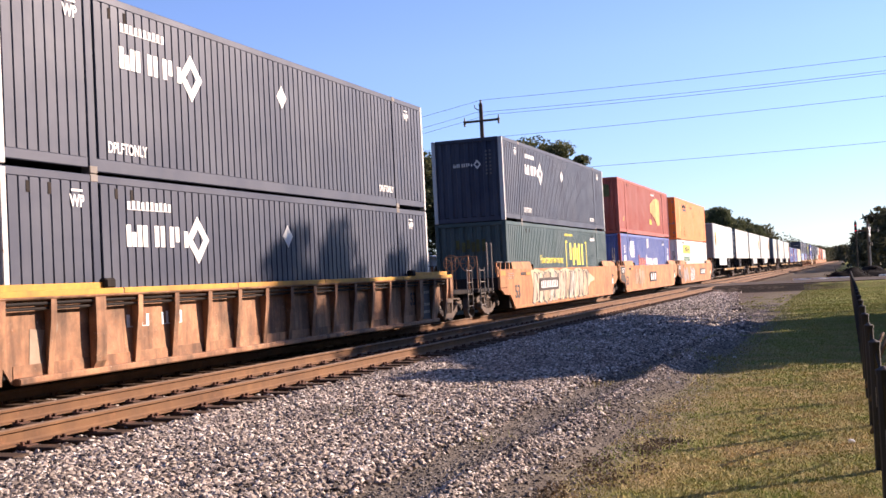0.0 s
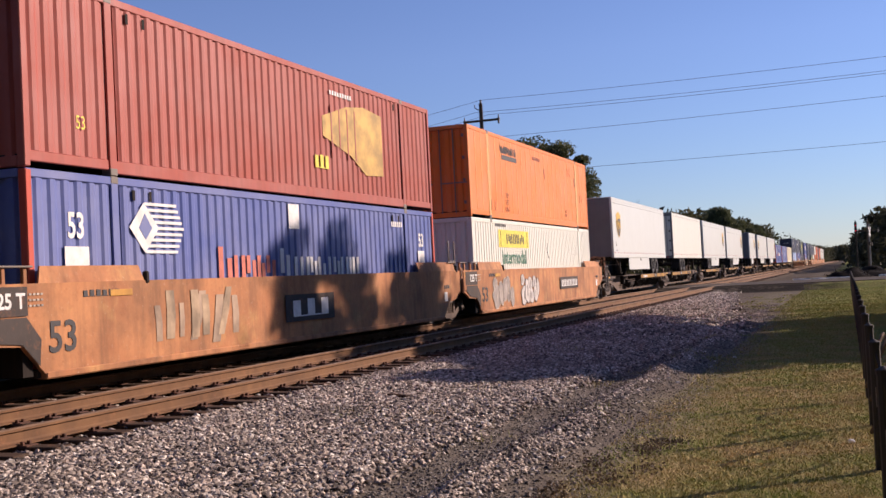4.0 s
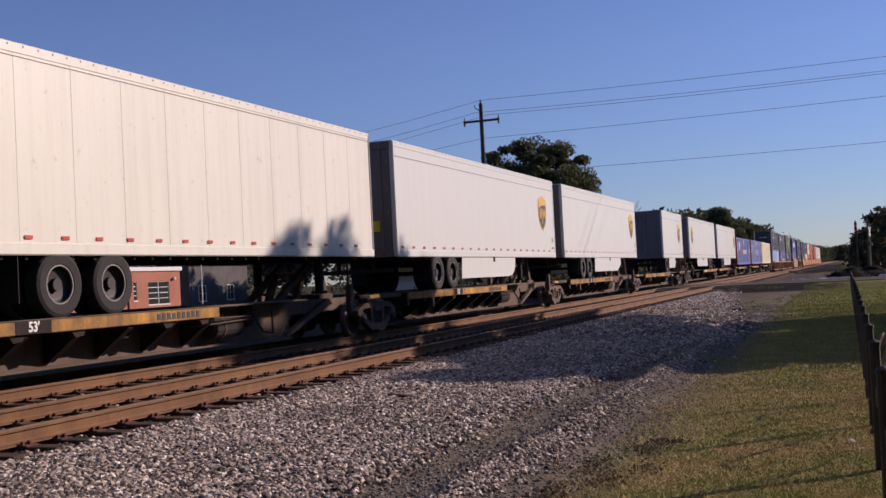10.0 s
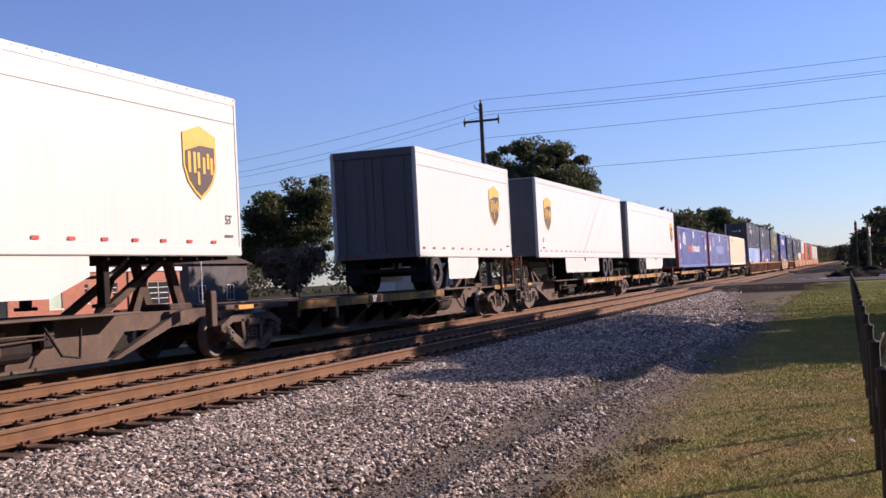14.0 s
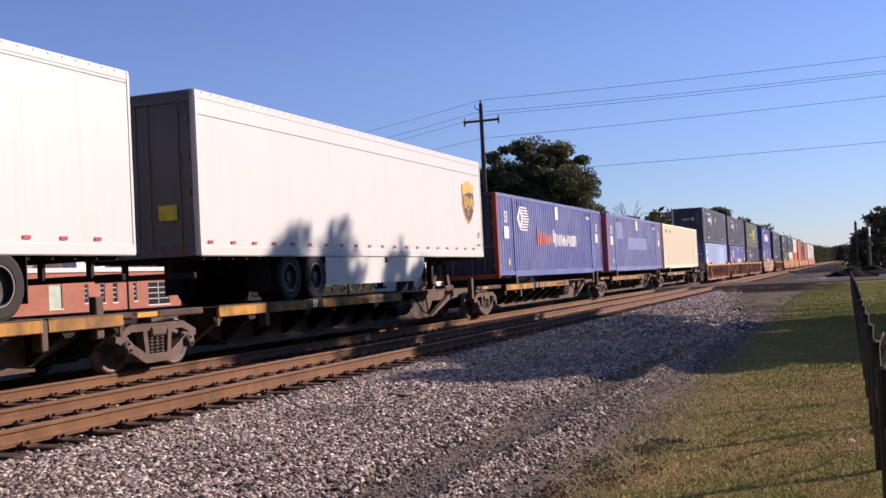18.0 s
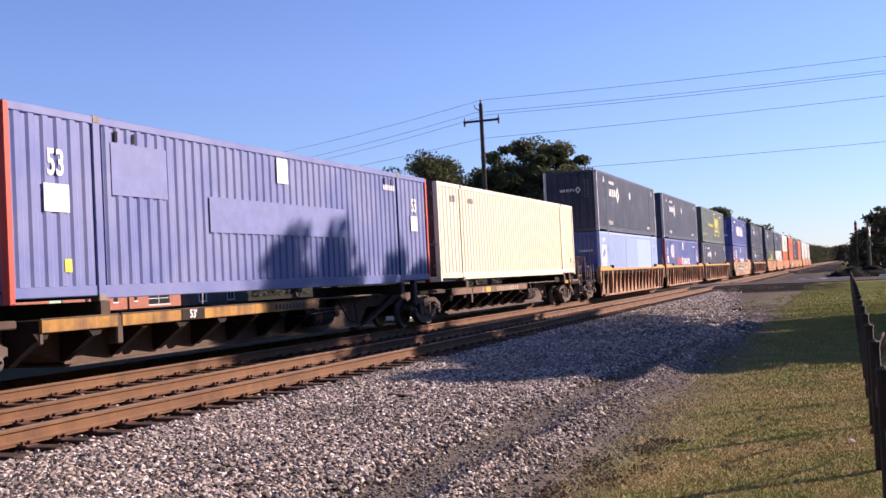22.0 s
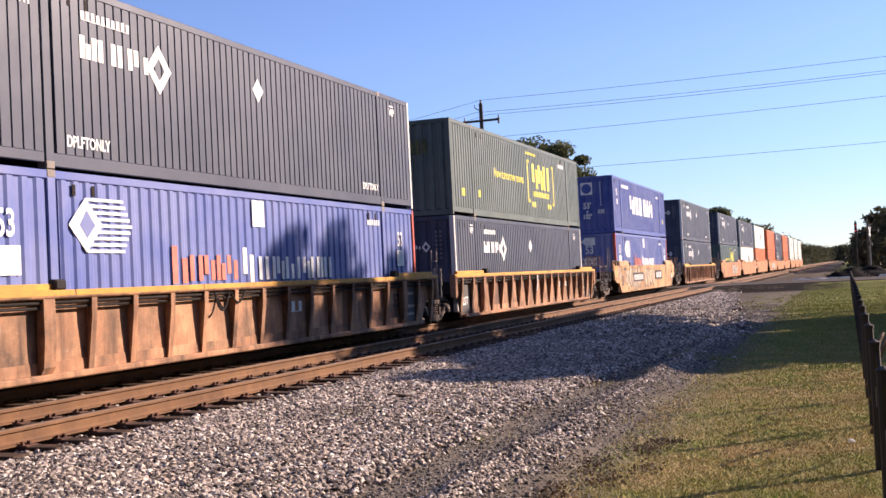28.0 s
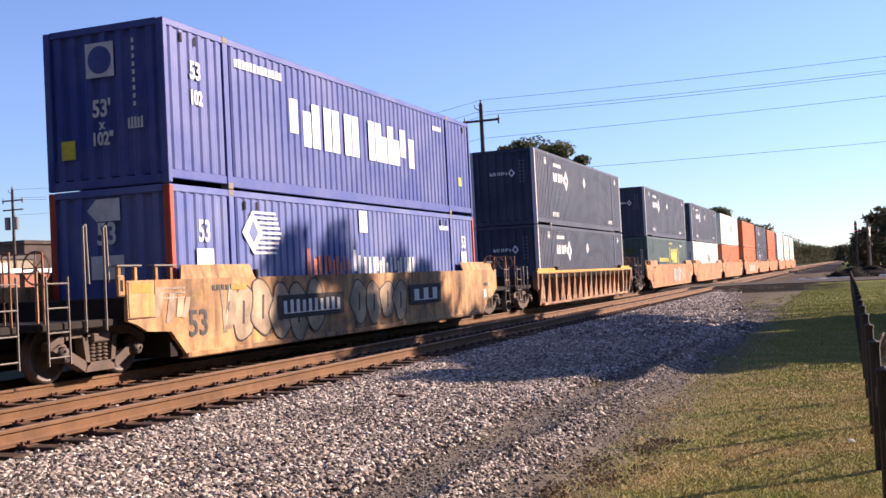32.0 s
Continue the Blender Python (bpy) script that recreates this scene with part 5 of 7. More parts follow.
            part("front_panel", G().cbox(-0.75, min(y + s * 0.004, y1), bot + 0.1, -0.25, max(y + s * 0.004, y1), bot + 0.75, 0.01), LETTER_DARK, c)
    # wheels
    for d in axles if L > 10 else (1.3,):
        part("axle", G().cyl((-1.1, along(d), 0.51), (1.1, along(d), 0.51), 0.06, 10), UNDER, c)
        for s in (1, -1):
            for xo in (1.14, 0.80):
                w = part("wheel", G().lathe([(r, s * h) for r, h in [(0.0, 0.0), (0.20, 0.02), (0.27, 0.03), (0.278, 0.085), (0.276, 0.11)]], (s * xo, along(d), 0.51), 0, 22), RIM, c, smooth=True)
                part("rim", G().lathe([(r, s * h) for r, h in [(0.272, 0.10), (0.276, 0.125), (0.298, 0.125), (0.30, 0.10)]], (s * xo, along(d), 0.51), 0, 22), HUB, w)
                part("tyre", G().lathe([(r, s * h) for r, h in [(0.285, 0.11), (0.31, 0.135), (0.44, 0.140), (0.49, 0.115), (0.508, 0.07), (0.51, 0.0), (0.508, -0.07), (0.49, -0.115), (0.43, -0.13), (0.29, -0.11)]], (s * xo, along(d), 0.51), 0, 26), RUBBER, w)
            part("hub", G().cyl((s * 0.9, along(d), 0.51), (s * 1.22, along(d), 0.51), 0.10, 12), RIM, c)
    a0, a1 = sorted((along(2.2 if L > 10 else 0.7), along(5.6 if L > 10 else 2.2)))
    for s in (1, -1):
        part("slider_rail", G().box(min(s * 0.45, s * 0.55), a0, 0.72, max(s * 0.45, s * 0.55), a1, bot - 0.12), UNDER, c)
        part("mud_flap", G().cbox(min(s * 0.75, s * 1.25), min(along(2.5 if L > 10 else 0.6), along(2.52 if L > 10 else 0.62)), 0.25, max(s * 0.75, s * 1.25), max(along(2.5 if L > 10 else 0.6), along(2.52 if L > 10 else 0.62)), 0.95, 0.003), RUBBER, c)
    if skirt and L > 10:
        for s in (1, -1):
            r, f = along(reach[0]), along(reach[1])
            k = 1 if f > r else -1
            front = [(f - k * 0.75, 0.30), (f - k * 0.38, 0.36), (f - k * 0.12, 0.52), (f, 0.78)] if nose == "round" else [(f - k * 0.9, 0.30), (f, 0.62)] if nose == "cut" else [(f - k * 0.10, 0.32), (f - k * 0.03, 0.40)]
            part("side_skirt", G().prism([(r, bot - 0.16), (r - k * 0.08, 0.30)] + front + [(f, bot - 0.16)], 0, *sorted((s * 1.24, s * 1.265))), skin, c)
            part("skirt_hook", G().cbox(min(s * 1.25, s * 1.285), (r + f) / 2 + 0.3, bot - 0.30, max(s * 1.25, s * 1.285), (r + f) / 2 + 0.45, bot - 0.10, 0.01), UNDER, c)
    elif skirt:
        for s in (1, -1):
            part("side_skirt", G().prism([(2.3, bot - 0.16), (2.3, 0.30), (4.6, 0.30), (5.0, 0.6), (5.0, bot - 0.16)], 0, *sorted((s * 1.24, s * 1.265))), skin, c)
    g0 = along(12.6) if L > 10 else along(6.3)
    for s in (1, -1):
        lg = part("landing_leg", G().cbox(min(s * 0.72, s * 0.88), g0 - 0.08, 0.18, max(s * 0.72, s * 0.88), g0 + 0.08, bot - 0.1, 0.015), UNDER, c)
        part("foot", G().cbox(min(s * 0.66, s * 0.94), g0 - 0.14, 0.12, max(s * 0.66, s * 0.94), g0 + 0.14, 0.18, 0.01), UNDER, lg)
        part("leg_brace", G().tube([(s * 0.8, g0, 0.55), (s * 0.8, g0 + (0.8 if rear_near else -0.8), bot - 0.12)], 0.03), CASTING, c)
    part("leg_brace", G().tube([(-0.8, g0, 0.62), (0.8, g0, 0.62)], 0.03), CASTING, c)
    if number:
        letters("53'" if L > 16 else "28'" if L < 10 else "48'", 0.24, LETTER_DARK, c, Matrix.Translation((x + 0.008, 0.75 if not rear_near else L - 0.45, bot + 0.52)) @ SIDE, 0.8) if L > 16 else None
        bars(c, Matrix.Translation((x + 0.008, 0.8 if not rear_near else L - 0.45, bot + 0.22)) @ SIDE, 0.3, 0.05, 5, GREY_PANEL)
    if badge is not None:
        m = Matrix.Translation((x + 0.008, badge, bot + 1.55)) @ SIDE
        shield = [(-0.53, 0.50), (0, 0.66), (0.53, 0.50), (0.53, -0.10), (0.40, -0.38), (0.20, -0.56), (0, -0.68), (-0.20, -0.56), (-0.40, -0.38), (-0.53, -0.10)]
        b = part("badge", flat(shield, m), SHIELD_GOLD, c, "gold-edged brown shield badge")
        inner = [(px * 0.88, py * 0.90) for px, py in shield]
        inner = [(px, min(py, 0.30 - 0.20 * (px * 1.7) ** 2 + 0.25 * max(0, px))) for px, py in inner]
        part("badge_field", flat(inner, m @ Matrix.Translation((0, 0, 0.006))), SHIELD_BROWN, b)
        block_word(b, m @ Matrix.Translation((0, -0.02, 0.012)), [0.25, 0.25, 0.20], 0.38, SHIELD_GOLD, 0.05, "pqq", 0.085, name="badge_mark")
        part("badge_mark", flat(rect(0.075, 0.24), m @ Matrix.Translation((-0.075, -0.30, 0.012))), SHIELD_GOLD, b)
    return c


# ---- the train: make-up, from the head backwards ----
WELL_Z = 0.285


def navy_box(y0, z):
    c = container("dark blue ribbed steel container with white lettering and white end posts", y0, z, NAVY, NAVY, POST_WHITE, style="ribbed")
    navy_marks(c)
    return c


def green_box(y0, z, skin=None):
    c = container("faded olive-green ribbed steel container with yellow lettering" if skin else "dark green ribbed steel container with yellow lettering", y0, z, skin or GREEN, style="ribbed")
    green_marks(c)
    return c


def blue_box(y0, z, ghost=False, doors=False):
    # The door end's shade is put into its colour: navy paint, not blue
    c = container("faded blue steel container with red end posts and painted-over lettering" if ghost else "bright blue steel container with red end posts and two-tone lettering",
                  y0, z, FADED_BLUE if ghost else BLUE, None, POST_RED, doors=doors, end_skin=NAVY if doors else None)
    stack_marks(c, ghost)
    return c


def royal_box(y0, z):
    c = container("royal blue ribbed steel container with large white lettering", y0, z, ROYAL)
    royal_marks(c)
    return c


def red_box(y0, z):
    c = container("brick-red ribbed steel container with a yellow emblem", y0, z, RED)
    part("emblem", flat([(-1.75, -0.1), (-0.3, -0.45), (0.5, -0.85), (1.55, -0.8), (1.55, 0.72), (0.5, 0.82), (-0.5, 0.70), (-1.75, 0.35)], on_side(11.25, 1.55)), FADED_YELLOW, c, "faded yellow emblem")
    part("emblem_bar", merge(*[flat(rect(0.05, 1.2), on_side(9.95 + i * 0.42, 1.6, -0.001)) for i in range(4)]), RED, c)
    slots(c, 2.5, 2.95, LEN - 2.5)
    letters("53", 0.3, LETTER_YELLOW, c, on_side(1.25, 0.75), 0.8)
    bars(c, on_side(9.4, 0.85), 0.75, 0.30, 3, LETTER_YELLOW)
    bars(c, on_side(10.5, 2.5), 1.2, 0.10, 9, LETTER_WHITE)
    part("emblem", flat([(-0.7, -0.3), (0.7, -0.3), (0.7, 0.3), (0.2, 0.42), (-0.7, 0.05)], on_end(0.15, 2.2)), GREEN_DIM, c)
    part("placard", flat(rect(0.42, 0.26), on_end(0.1, 0.8)), GREY_PANEL, c)
    return c


def orange_box(y0, z):
    c = container("orange sheet-and-post container with dark lettering", y0, z, ORANGE, SEAM_ORANGE, ORANGE, style="seamed", doors=True)
    block_word(c, on_side(4.28, 2.42), [0.16] * 9, 0.26, LETTER_DARK, 0.05, "qhppqhpbh", 0.06, 0.15)
    part("wordmark_bar", flat(rect(1.75, 0.16), on_side(4.40, 2.16)), LETTER_DARK, c)
    for k, zz in ((2.35, 0.45), (12.9, 2.3), (14.9, 1.3)):
        part("placard_frame", merge(flat(rect(0.03, 0.34), on_side(k - 0.17, zz)), flat(rect(0.03, 0.34), on_side(k + 0.17, zz))), LETTER_RUST, c)
    letters("TOP\nLIFT\nONLY", 0.24, LETTER_RUST, c, on_side(3.93, 0.60), 0.85)
    letters("LIFT\nHERE", 0.16, LETTER_RUST, c, on_side(12.2, 0.55), 0.8)
    for yy in (9.0, 13.9):
        part("scrape", flat([(-0.05, -0.2), (0.06, -0.15), (0.04, 0.18), (-0.06, 0.2)], on_side(yy, 1.95)), LETTER_RUST, c)
    bars(c, on_side(7.9, 2.45), 1.1, 0.13, 8, LETTER_RUST)
    return c


def white_sign_box(y0, z):
    c = container("white grooved container with a yellow signboard and green lettering", y0, z, WHITE, style="grooved")
    sign = part("sign_panel", flat(rect(3.6, 0.60), on_side(4.52, 2.27)), LETTER_YELLOW, c, "yellow sign panel")
    block_word(sign, on_side(4.62, 2.27, 0.0), [0.18, 0.26, 0.34, 0.32, 0.34, 0.28], 0.34, LETTER_DARK, 0.08, "bqpphq", 0.11)
    for k in (2.95, 6.1):
        part("sign_border", flat(rect(0.03, 0.52), on_side(k, 2.27, 0.0)), LETTER_DARK, sign)
    letters("Intermodal", 0.66, LETTER_GREEN, c, on_side(4.48, 1.62), 1.0, 0.016)
    bars(c, on_side(3.0, 2.72), 1.2, 0.10, 8, LETTER_DARK)
    part("scratch", G().tube([(HALF + 0.004, 8.9, 2.2), (HALF + 0.004, 8.8, 1.9), (HALF + 0.004, 9.0, 1.6)], 0.008), LETTER_DARK, c)
    return c


def pale_box(y0, z):
    c = container("pale blue ribbed container with repainted patches and a sticker sign", y0, z, PALE_BLUE, None, PALE_BLUE, style="ribbed", doors=True, end_skin=ROYAL)
    part("repaint_patch", flat(rect(3.1, 2.45), on_side(7.95, 1.45)), BLUE_PATCH, c)
    part("repaint_patch", flat(rect(4.3, 2.45), on_side(11.66, 1.45)), PALE_PATCH, c)
    part("sign_panel", flat(rect(1.0, 1.0), on_side(0.90, 1.75)), LETTER_WHITE, c, "white sticker with a blue wave")
    part("sign_wave", flat([(-0.3, -0.2), (0.3, 0.0), (0.3, 0.3), (-0.1, 0.2), (-0.3, 0.05)], on_side(0.90, 1.80, 0.0)), BLUE, c)
    part("sign_strip", flat(rect(0.85, 0.22), on_side(0.90, 1.12)), TAPE_RED, c)
    bars(c, on_side(0.9, 2.5), 0.6, 0.2, 5, LETTER_WHITE)
    letters("WP", 0.3, LETTER_WHITE, c, on_side(14.95, 2.3), 0.8)
    bars(c, on_end(0.6, 2.0), 0.7, 0.1, 6, LETTER_WHITE)
    return c


PALE_PATCH = paint("pale_patch_paint", (0.34, 0.48, 0.73), 0.5, 0.2, (0.12, 0.13, 0.2), 0.3)
BLUE_PATCH = paint("patch_blue_paint", (0.27, 0.38, 0.62), 0.5, 0.2, (0.12, 0.13, 0.2), 0.3)


def cream_box(y0, z):
    c = container("cream ribbed steel container with rust stains", y0, z, CREAM, style="shallow", doors=True, end_skin=SHADED_MAROON)
    bars(c, on_side(1.3, 2.45), 0.45, 0.2, 3, GREY_PANEL)
    bars(c, on_side(2.9, 2.45), 0.55, 0.16, 4, GREY_PANEL)
    part("sticker", flat(rect(0.12, 0.18), on_side(15.5, 0.6)), LETTER_RUST, c)
    return c


def plain_white(y0, z):
    c = container("plain white container with grey lettering", y0, z, WHITE, style="grooved")
    block_word(c, on_side(9.5, 1.6), [0.5, 0.5, 0.5], 0.7, GREY_PANEL, 0.2, "pqh", 0.18)
    return c


def plain_orange(y0, z):
    return container("plain red-orange ribbed shipping container", y0, z, RED_ORANGE, style="ribbed")



prototypes = {}


def again(builder, *args):
    """A further copy of a thing that was built before, or the first one; new copies join the motion."""
    key = (builder, args)
    if key not in prototypes:
        prototypes[key] = builder(*args)
        return prototypes[key]
    ob = copy_thing(prototypes[key], pose(0, 0, 0))
    for o in ob.children_recursive:
        if o.name.startswith("wheelset"):
            axle_sets[1 if o.location.y > 0 else -1].append(o)
    return ob


def load(builder, y0, z):
    """A container at its place in the train."""
    if builder not in prototypes:
        prototypes[builder] = builder(y0, z)
        return prototypes[builder]
    return carried(copy_thing(prototypes[builder], pose(0, 0, 0)), y0, z)


SPINE_LABEL = "sooty spine car with worn yellow wheel decks"
SMOOTH_LABEL = "orange flat-sided well car streaked with soot"
RIBBED_LABEL = "rusty brown ribbed well car with yellow edges"
# (near end of the platform, carries the truck at its far end, free near end)
for y0, far, near in ((95.95, False, True), (113.70, False, False), (131.55, False, False), (149.15, False, False), (166.85, True, False),
                      (186.60, False, True), (204.40, False, False), (222.20, False, False), (239.70, False, False), (256.85, True, False)):
    carried(again(spine_car, SPINE_LABEL if y0 < 256 else "sooty spine car with rusted brown wheel decks", far, near, y0 in (95.95, 186.60), y0 > 256), y0, 0)

trailer("white van trailer with shield badge and skirts on a spine car", 95.95, LEN, TRAILER, False, 1.52, seam=0.27, axles=(3.5, 4.74), reach=(6.0, 12.15), nose="square")
trailer("aged white van trailer with ribbed doors on a spine car", 115.47, 14.7, OLD_TRAILER, True, None, False, old=True, number=False, seam=0.20)
trailer("white van trailer with a shield badge, its doors facing forward", 131.60, LEN, TRAILER, True, 14.4, axles=(2.98, 4.2), reach=(5.05, 10.6), nose="round", seam=0.40)
trailer("white van trailer with a shield badge near its nose", 149.15, LEN, TRAILER, True, 14.82)
trailer("short white van trailer with a shield badge", 174.5, 8.6, TRAILER, True, 6.85)
trailer("white van trailer with a shield badge behind its grey nose", 186.55, LEN, TRAILER, False, 1.58, axles=(3.07, 4.27), reach=(5.7, 11.95), nose="square", seam=0.20)
trailer("white van trailer with a shield badge and rounded skirts", 204.55, LEN, TRAILER, True, 14.87, axles=(3.37, 4.55), reach=(5.05, 11.0), nose="round", seam=0.45)
for car_y, hitch_y in ((95.95, 1.3), (113.70, 15.0), (131.55, 14.9), (149.15, 14.9), (166.85, 14.6), (186.60, 1.2), (204.40, 14.9)):
    car = [o for o, y, z in moving if abs(y - car_y) < 0.01 and o.name.startswith("spine_car")][0]
    part("trailer_hitch", hitch(hitch_y, 1 if hitch_y > 8 else -1), SPINE, car)
FLAT_Z = 1.215
load(blue_box_with_doors := lambda y, z: blue_box(y, z, False, True), 222.25, FLAT_Z)
load(faded_blue_box := lambda y, z: blue_box(y, z, True, False), 239.75, FLAT_Z)
load(cream_box, 256.71, FLAT_Z)
for y0 in (222.20, 239.70, 256.85):
    car = [o for o, y, z in moving if abs(y - y0) < 0.01 and o.name.startswith("spine_car")][0]
    for a in (2.0, 14.05):
        part("container_pedestal", G().cbox(-1.29, a, 0.95, 1.29, a + 0.24, FLAT_Z - 0.008, 0.01), SPINE, car)

# well cars and their loads: builder, near free, far free, far truck, near end of the load
for kind, y0, near, far, far_truck in (
        ("ribbed", 11.88, True, True, True), ("smooth", 35.25, True, False, False), ("smooth", 54.98, False, False, False), ("smooth", 74.45, False, True, True),
        ("ribbed", 278.0, True, False, False), ("ribbed", 297.20, False, False, False), ("ribbed", 316.95, False, True, True),
        ("smooth", 340.30, True, True, True), ("ribbed", 363.9, True, True, True),
        ("smooth", 387.4, True, False, False), ("smooth", 407.1, False, False, False), ("smooth", 426.7, False, True, True),
        ("smooth", 448.4, True, False, False), ("smooth", 467.6, False, False, False), ("smooth", 487.0, False, True, True),
        ("smooth", 509.0, True, False, False), ("smooth", 528.4, False, False, False), ("smooth", 547.8, False, True, True)):
    if kind == "smooth":
        carried(again(smooth_well_car, SMOOTH_LABEL, near, far, far_truck), y0, 0)
    else:
        carried(again(ribbed_well_car, RIBBED_LABEL, near, far, far_truck), y0, 0)
UPPER_Z = WELL_Z + HIGH + 0.025
for y0, lower, upper in (
        (11.71, navy_box, navy_box), (35.25, green_box, navy_box), (54.98, blue_box, red_box), (74.45, white_sign_box, orange_box),
        (278.0, pale_box, navy_box), (297.20, blue_box, navy_box), (316.50, navy_box, faded_green_box := lambda y, z: green_box(y, z, FADED_GREEN)), (340.30, blue_box, royal_box), (363.9, navy_box, navy_box),
        (387.4, green_box, navy_box), (407.1, plain_white, navy_box), (426.7, plain_orange, plain_white), (448.4, plain_orange, plain_orange),
        (467.6, navy_box, navy_box), (487.0, plain_orange, plain_orange), (509.0, plain_white, plain_white), (528.4, plain_white, plain_white), (547.8, plain_white, plain_white)):
    load(lower, y0, WELL_Z)
    load(upper, y0, UPPER_Z)


# ---- spray paint on the car sides ----
def blob(w, h, rnd, n=26):
    a0, b0 = rnd.uniform(0, 6), rnd.uniform(0, 6)
    return [(w / 2 * (1 + 0.14 * math.sin(3 * t + a0) + 0.08 * math.sin(5 * t + b0)) * math.cos(t), h / 2 * (1 + 0.12 * math.sin(2 * t + b0)) * math.sin(t)) for t in (i * 2 * math.pi / n for i in range(n))]


def car_at(y0):
    return [o for o, y, z in moving if abs(y - y0) < 0.01 and o.name.startswith("well_car")][0]


def sprayed(car, y, z, w, h, fill, line, seed, x=1.478):
    """A bubble letter without meaning: a filled blob with an outline and an inner stroke."""
    rnd = random.Random(seed)
    m = Matrix.Translation((x, y, z)) @ SIDE
    o = blob(w, h, rnd)
    m = m @ Matrix.Translation((0, 0, 0.0045 * (seed % 5)))
    part("graffiti_fill", flat(o, m, 0.0015), fill, car)
    i = [(px * 0.93, py * 0.945) for px, py in o]
    n = len(o)
    ring = [m @ Vector((px, py, d)) for d in (0.0018, 0.0042) for px, py in o + i]
    fs = []
    for a in range(n):
        b = (a + 1) % n
        fs += [(2 * n + a, 2 * n + b, 3 * n + b, 3 * n + a), (a, b, 2 * n + b, 2 * n + a), (n + b, n + a, 3 * n + a, 3 * n + b)]
    part("graffiti_outline", G().add(ring, fs), line, car)
    part("graffiti_stroke", flat([(-0.05 * w, -0.2 * h), (0.03 * w, -0.2 * h), (0.08 * w, 0.2 * h), (-0.0 * w, 0.22 * h)], m @ Matrix.Translation((0, 0, 0.003)), 0.0012), line, car)


k = 0
for y0, fill, line, spots in (
        (74.45, GRAFFITI_GREY, GRAFFITI_WHITE, ((1.48, 1.02, 0.50, 0.42), (1.62, 0.62, 0.82, 0.74), (2.12, 0.72, 0.62, 0.78), (2.50, 0.84, 0.52, 0.84), (2.90, 0.84, 0.62, 0.80), (3.34, 0.58, 0.48, 0.62))),
        (74.45, GRAFFITI_PALE, GRAFFITI_DARK, ((4.62, 1.12, 0.44, 0.44), (4.75, 0.58, 0.80, 0.66), (5.15, 0.72, 0.62, 0.96), (5.58, 0.98, 0.62, 0.50), (5.68, 0.56, 0.70, 0.58), (6.10, 1.00, 0.56, 0.46), (6.22, 0.60, 0.60, 0.56), (6.52, 0.84, 0.34, 0.62))),
        (340.30, GRAFFITI_TAN, GRAFFITI_DARK, tuple((1.95 + i * 0.72, 0.84 + 0.08 * math.sin(i * 1.7), 0.95, 1.05 + 0.1 * (i % 2)) for i in range(5)) + tuple((7.1 + i * 0.82, 0.86 - 0.05 * (i % 2), 0.92, 0.98) for i in range(4))),
        (387.4, GRAFFITI_WHITE, GRAFFITI_DARK, tuple((8.4 + i * 0.7, 0.8, 0.66, 0.9) for i in range(5))),
        (448.4, GRAFFITI_WHITE, GRAFFITI_GREY, tuple((4.4 + i * 1.2, 0.8, 1.1, 1.0) for i in range(7)))):
    car = car_at(y0)
    for y, z, w, h in spots:
        k += 1
        sprayed(car, y, z, w, h, fill, line, k)


PATCH = rusty("dark_repainted_patch", (0.075, 0.062, 0.055), (0.055, 0.046, 0.042), 0.3)


def reporting_marks(y0, a, b, z, h, n, patch=PATCH):
    """A dark repainted patch with the car's number as plain bars."""
    car = car_at(y0)
    if patch:
        part("dark_patch", flat(rect(b - a + 0.3, h + 0.2), Matrix.Translation((1.500, (a + b) / 2, z)) @ SIDE, 0.002), patch, car, "dark repainted patch")
    bars(car, Matrix.Translation((1.506, (a + b) / 2, z)) @ SIDE, b - a, h, n, LETTER_WHITE, fill=0.5)


reporting_marks(35.25, 3.35, 5.85, 0.91, 0.27, 10)
reporting_marks(54.98, 7.2, 9.1, 0.84, 0.36, 3)
reporting_marks(74.45, 9.95, 12.6, 0.90, 0.27, 10)
reporting_marks(340.30, 3.40, 6.1, 0.88, 0.28, 10)
reporting_marks(340.30, 10.3, 12.3, 0.92, 0.32, 3)


def stencil_end(y0):
    """The dark repainted end of a well car with its load stencil."""
    car = car_at(y0)
    m = Matrix.Translation((1.488, 0, 0)) @ SIDE
    part("dark_panel", flat([(-1.36, 1.06), (-0.27, 1.06), (-0.27, 1.47), (-1.36, 1.47)], m, 0.002), PATCH, car, "dark repainted stencil panel")
    part("dark_panel", flat([(-1.0, 0.72), (-0.40, 0.66), (-0.06, 0.34), (-0.02, 0.72), (-0.30, 1.04), (-1.30, 1.04), (-1.30, 0.88)], m, 0.002), PATCH, car, "dark repainted stencil panel")
    letters("125 T", 0.30, LETTER_WHITE, car, Matrix.Translation((1.492, -0.66, 1.26)) @ SIDE, 0.95, 0.008)


stencil_end(74.45)
stencil_end(54.98)
for y0, marks in ((11.88, ((2.75, 0.68, 4), (3.69, 0.66, 5))), (278.0, ((2.1, 0.62, 4), (2.95, 0.7, 5))), (297.20, ((9.15, 0.9, 3),)), (316.95, ((11.65, 0.5, 3), (12.35, 0.6, 4))), (363.9, ((2.92, 0.68, 4), (3.86, 0.66, 5)))):
    for a, w, n in marks:
        bars(car_at(y0), Matrix.Translation((1.329, a, 0.87)) @ SIDE, w, 0.22, n, LETTER_WHITE, fill=0.45)
part("chalk_patch", flat(rect(0.60, 0.62), Matrix.Translation((1.329, 0.88, 0.80)) @ SIDE), FADED_PATCH, car_at(278.0), "pale yellow repainted patch")
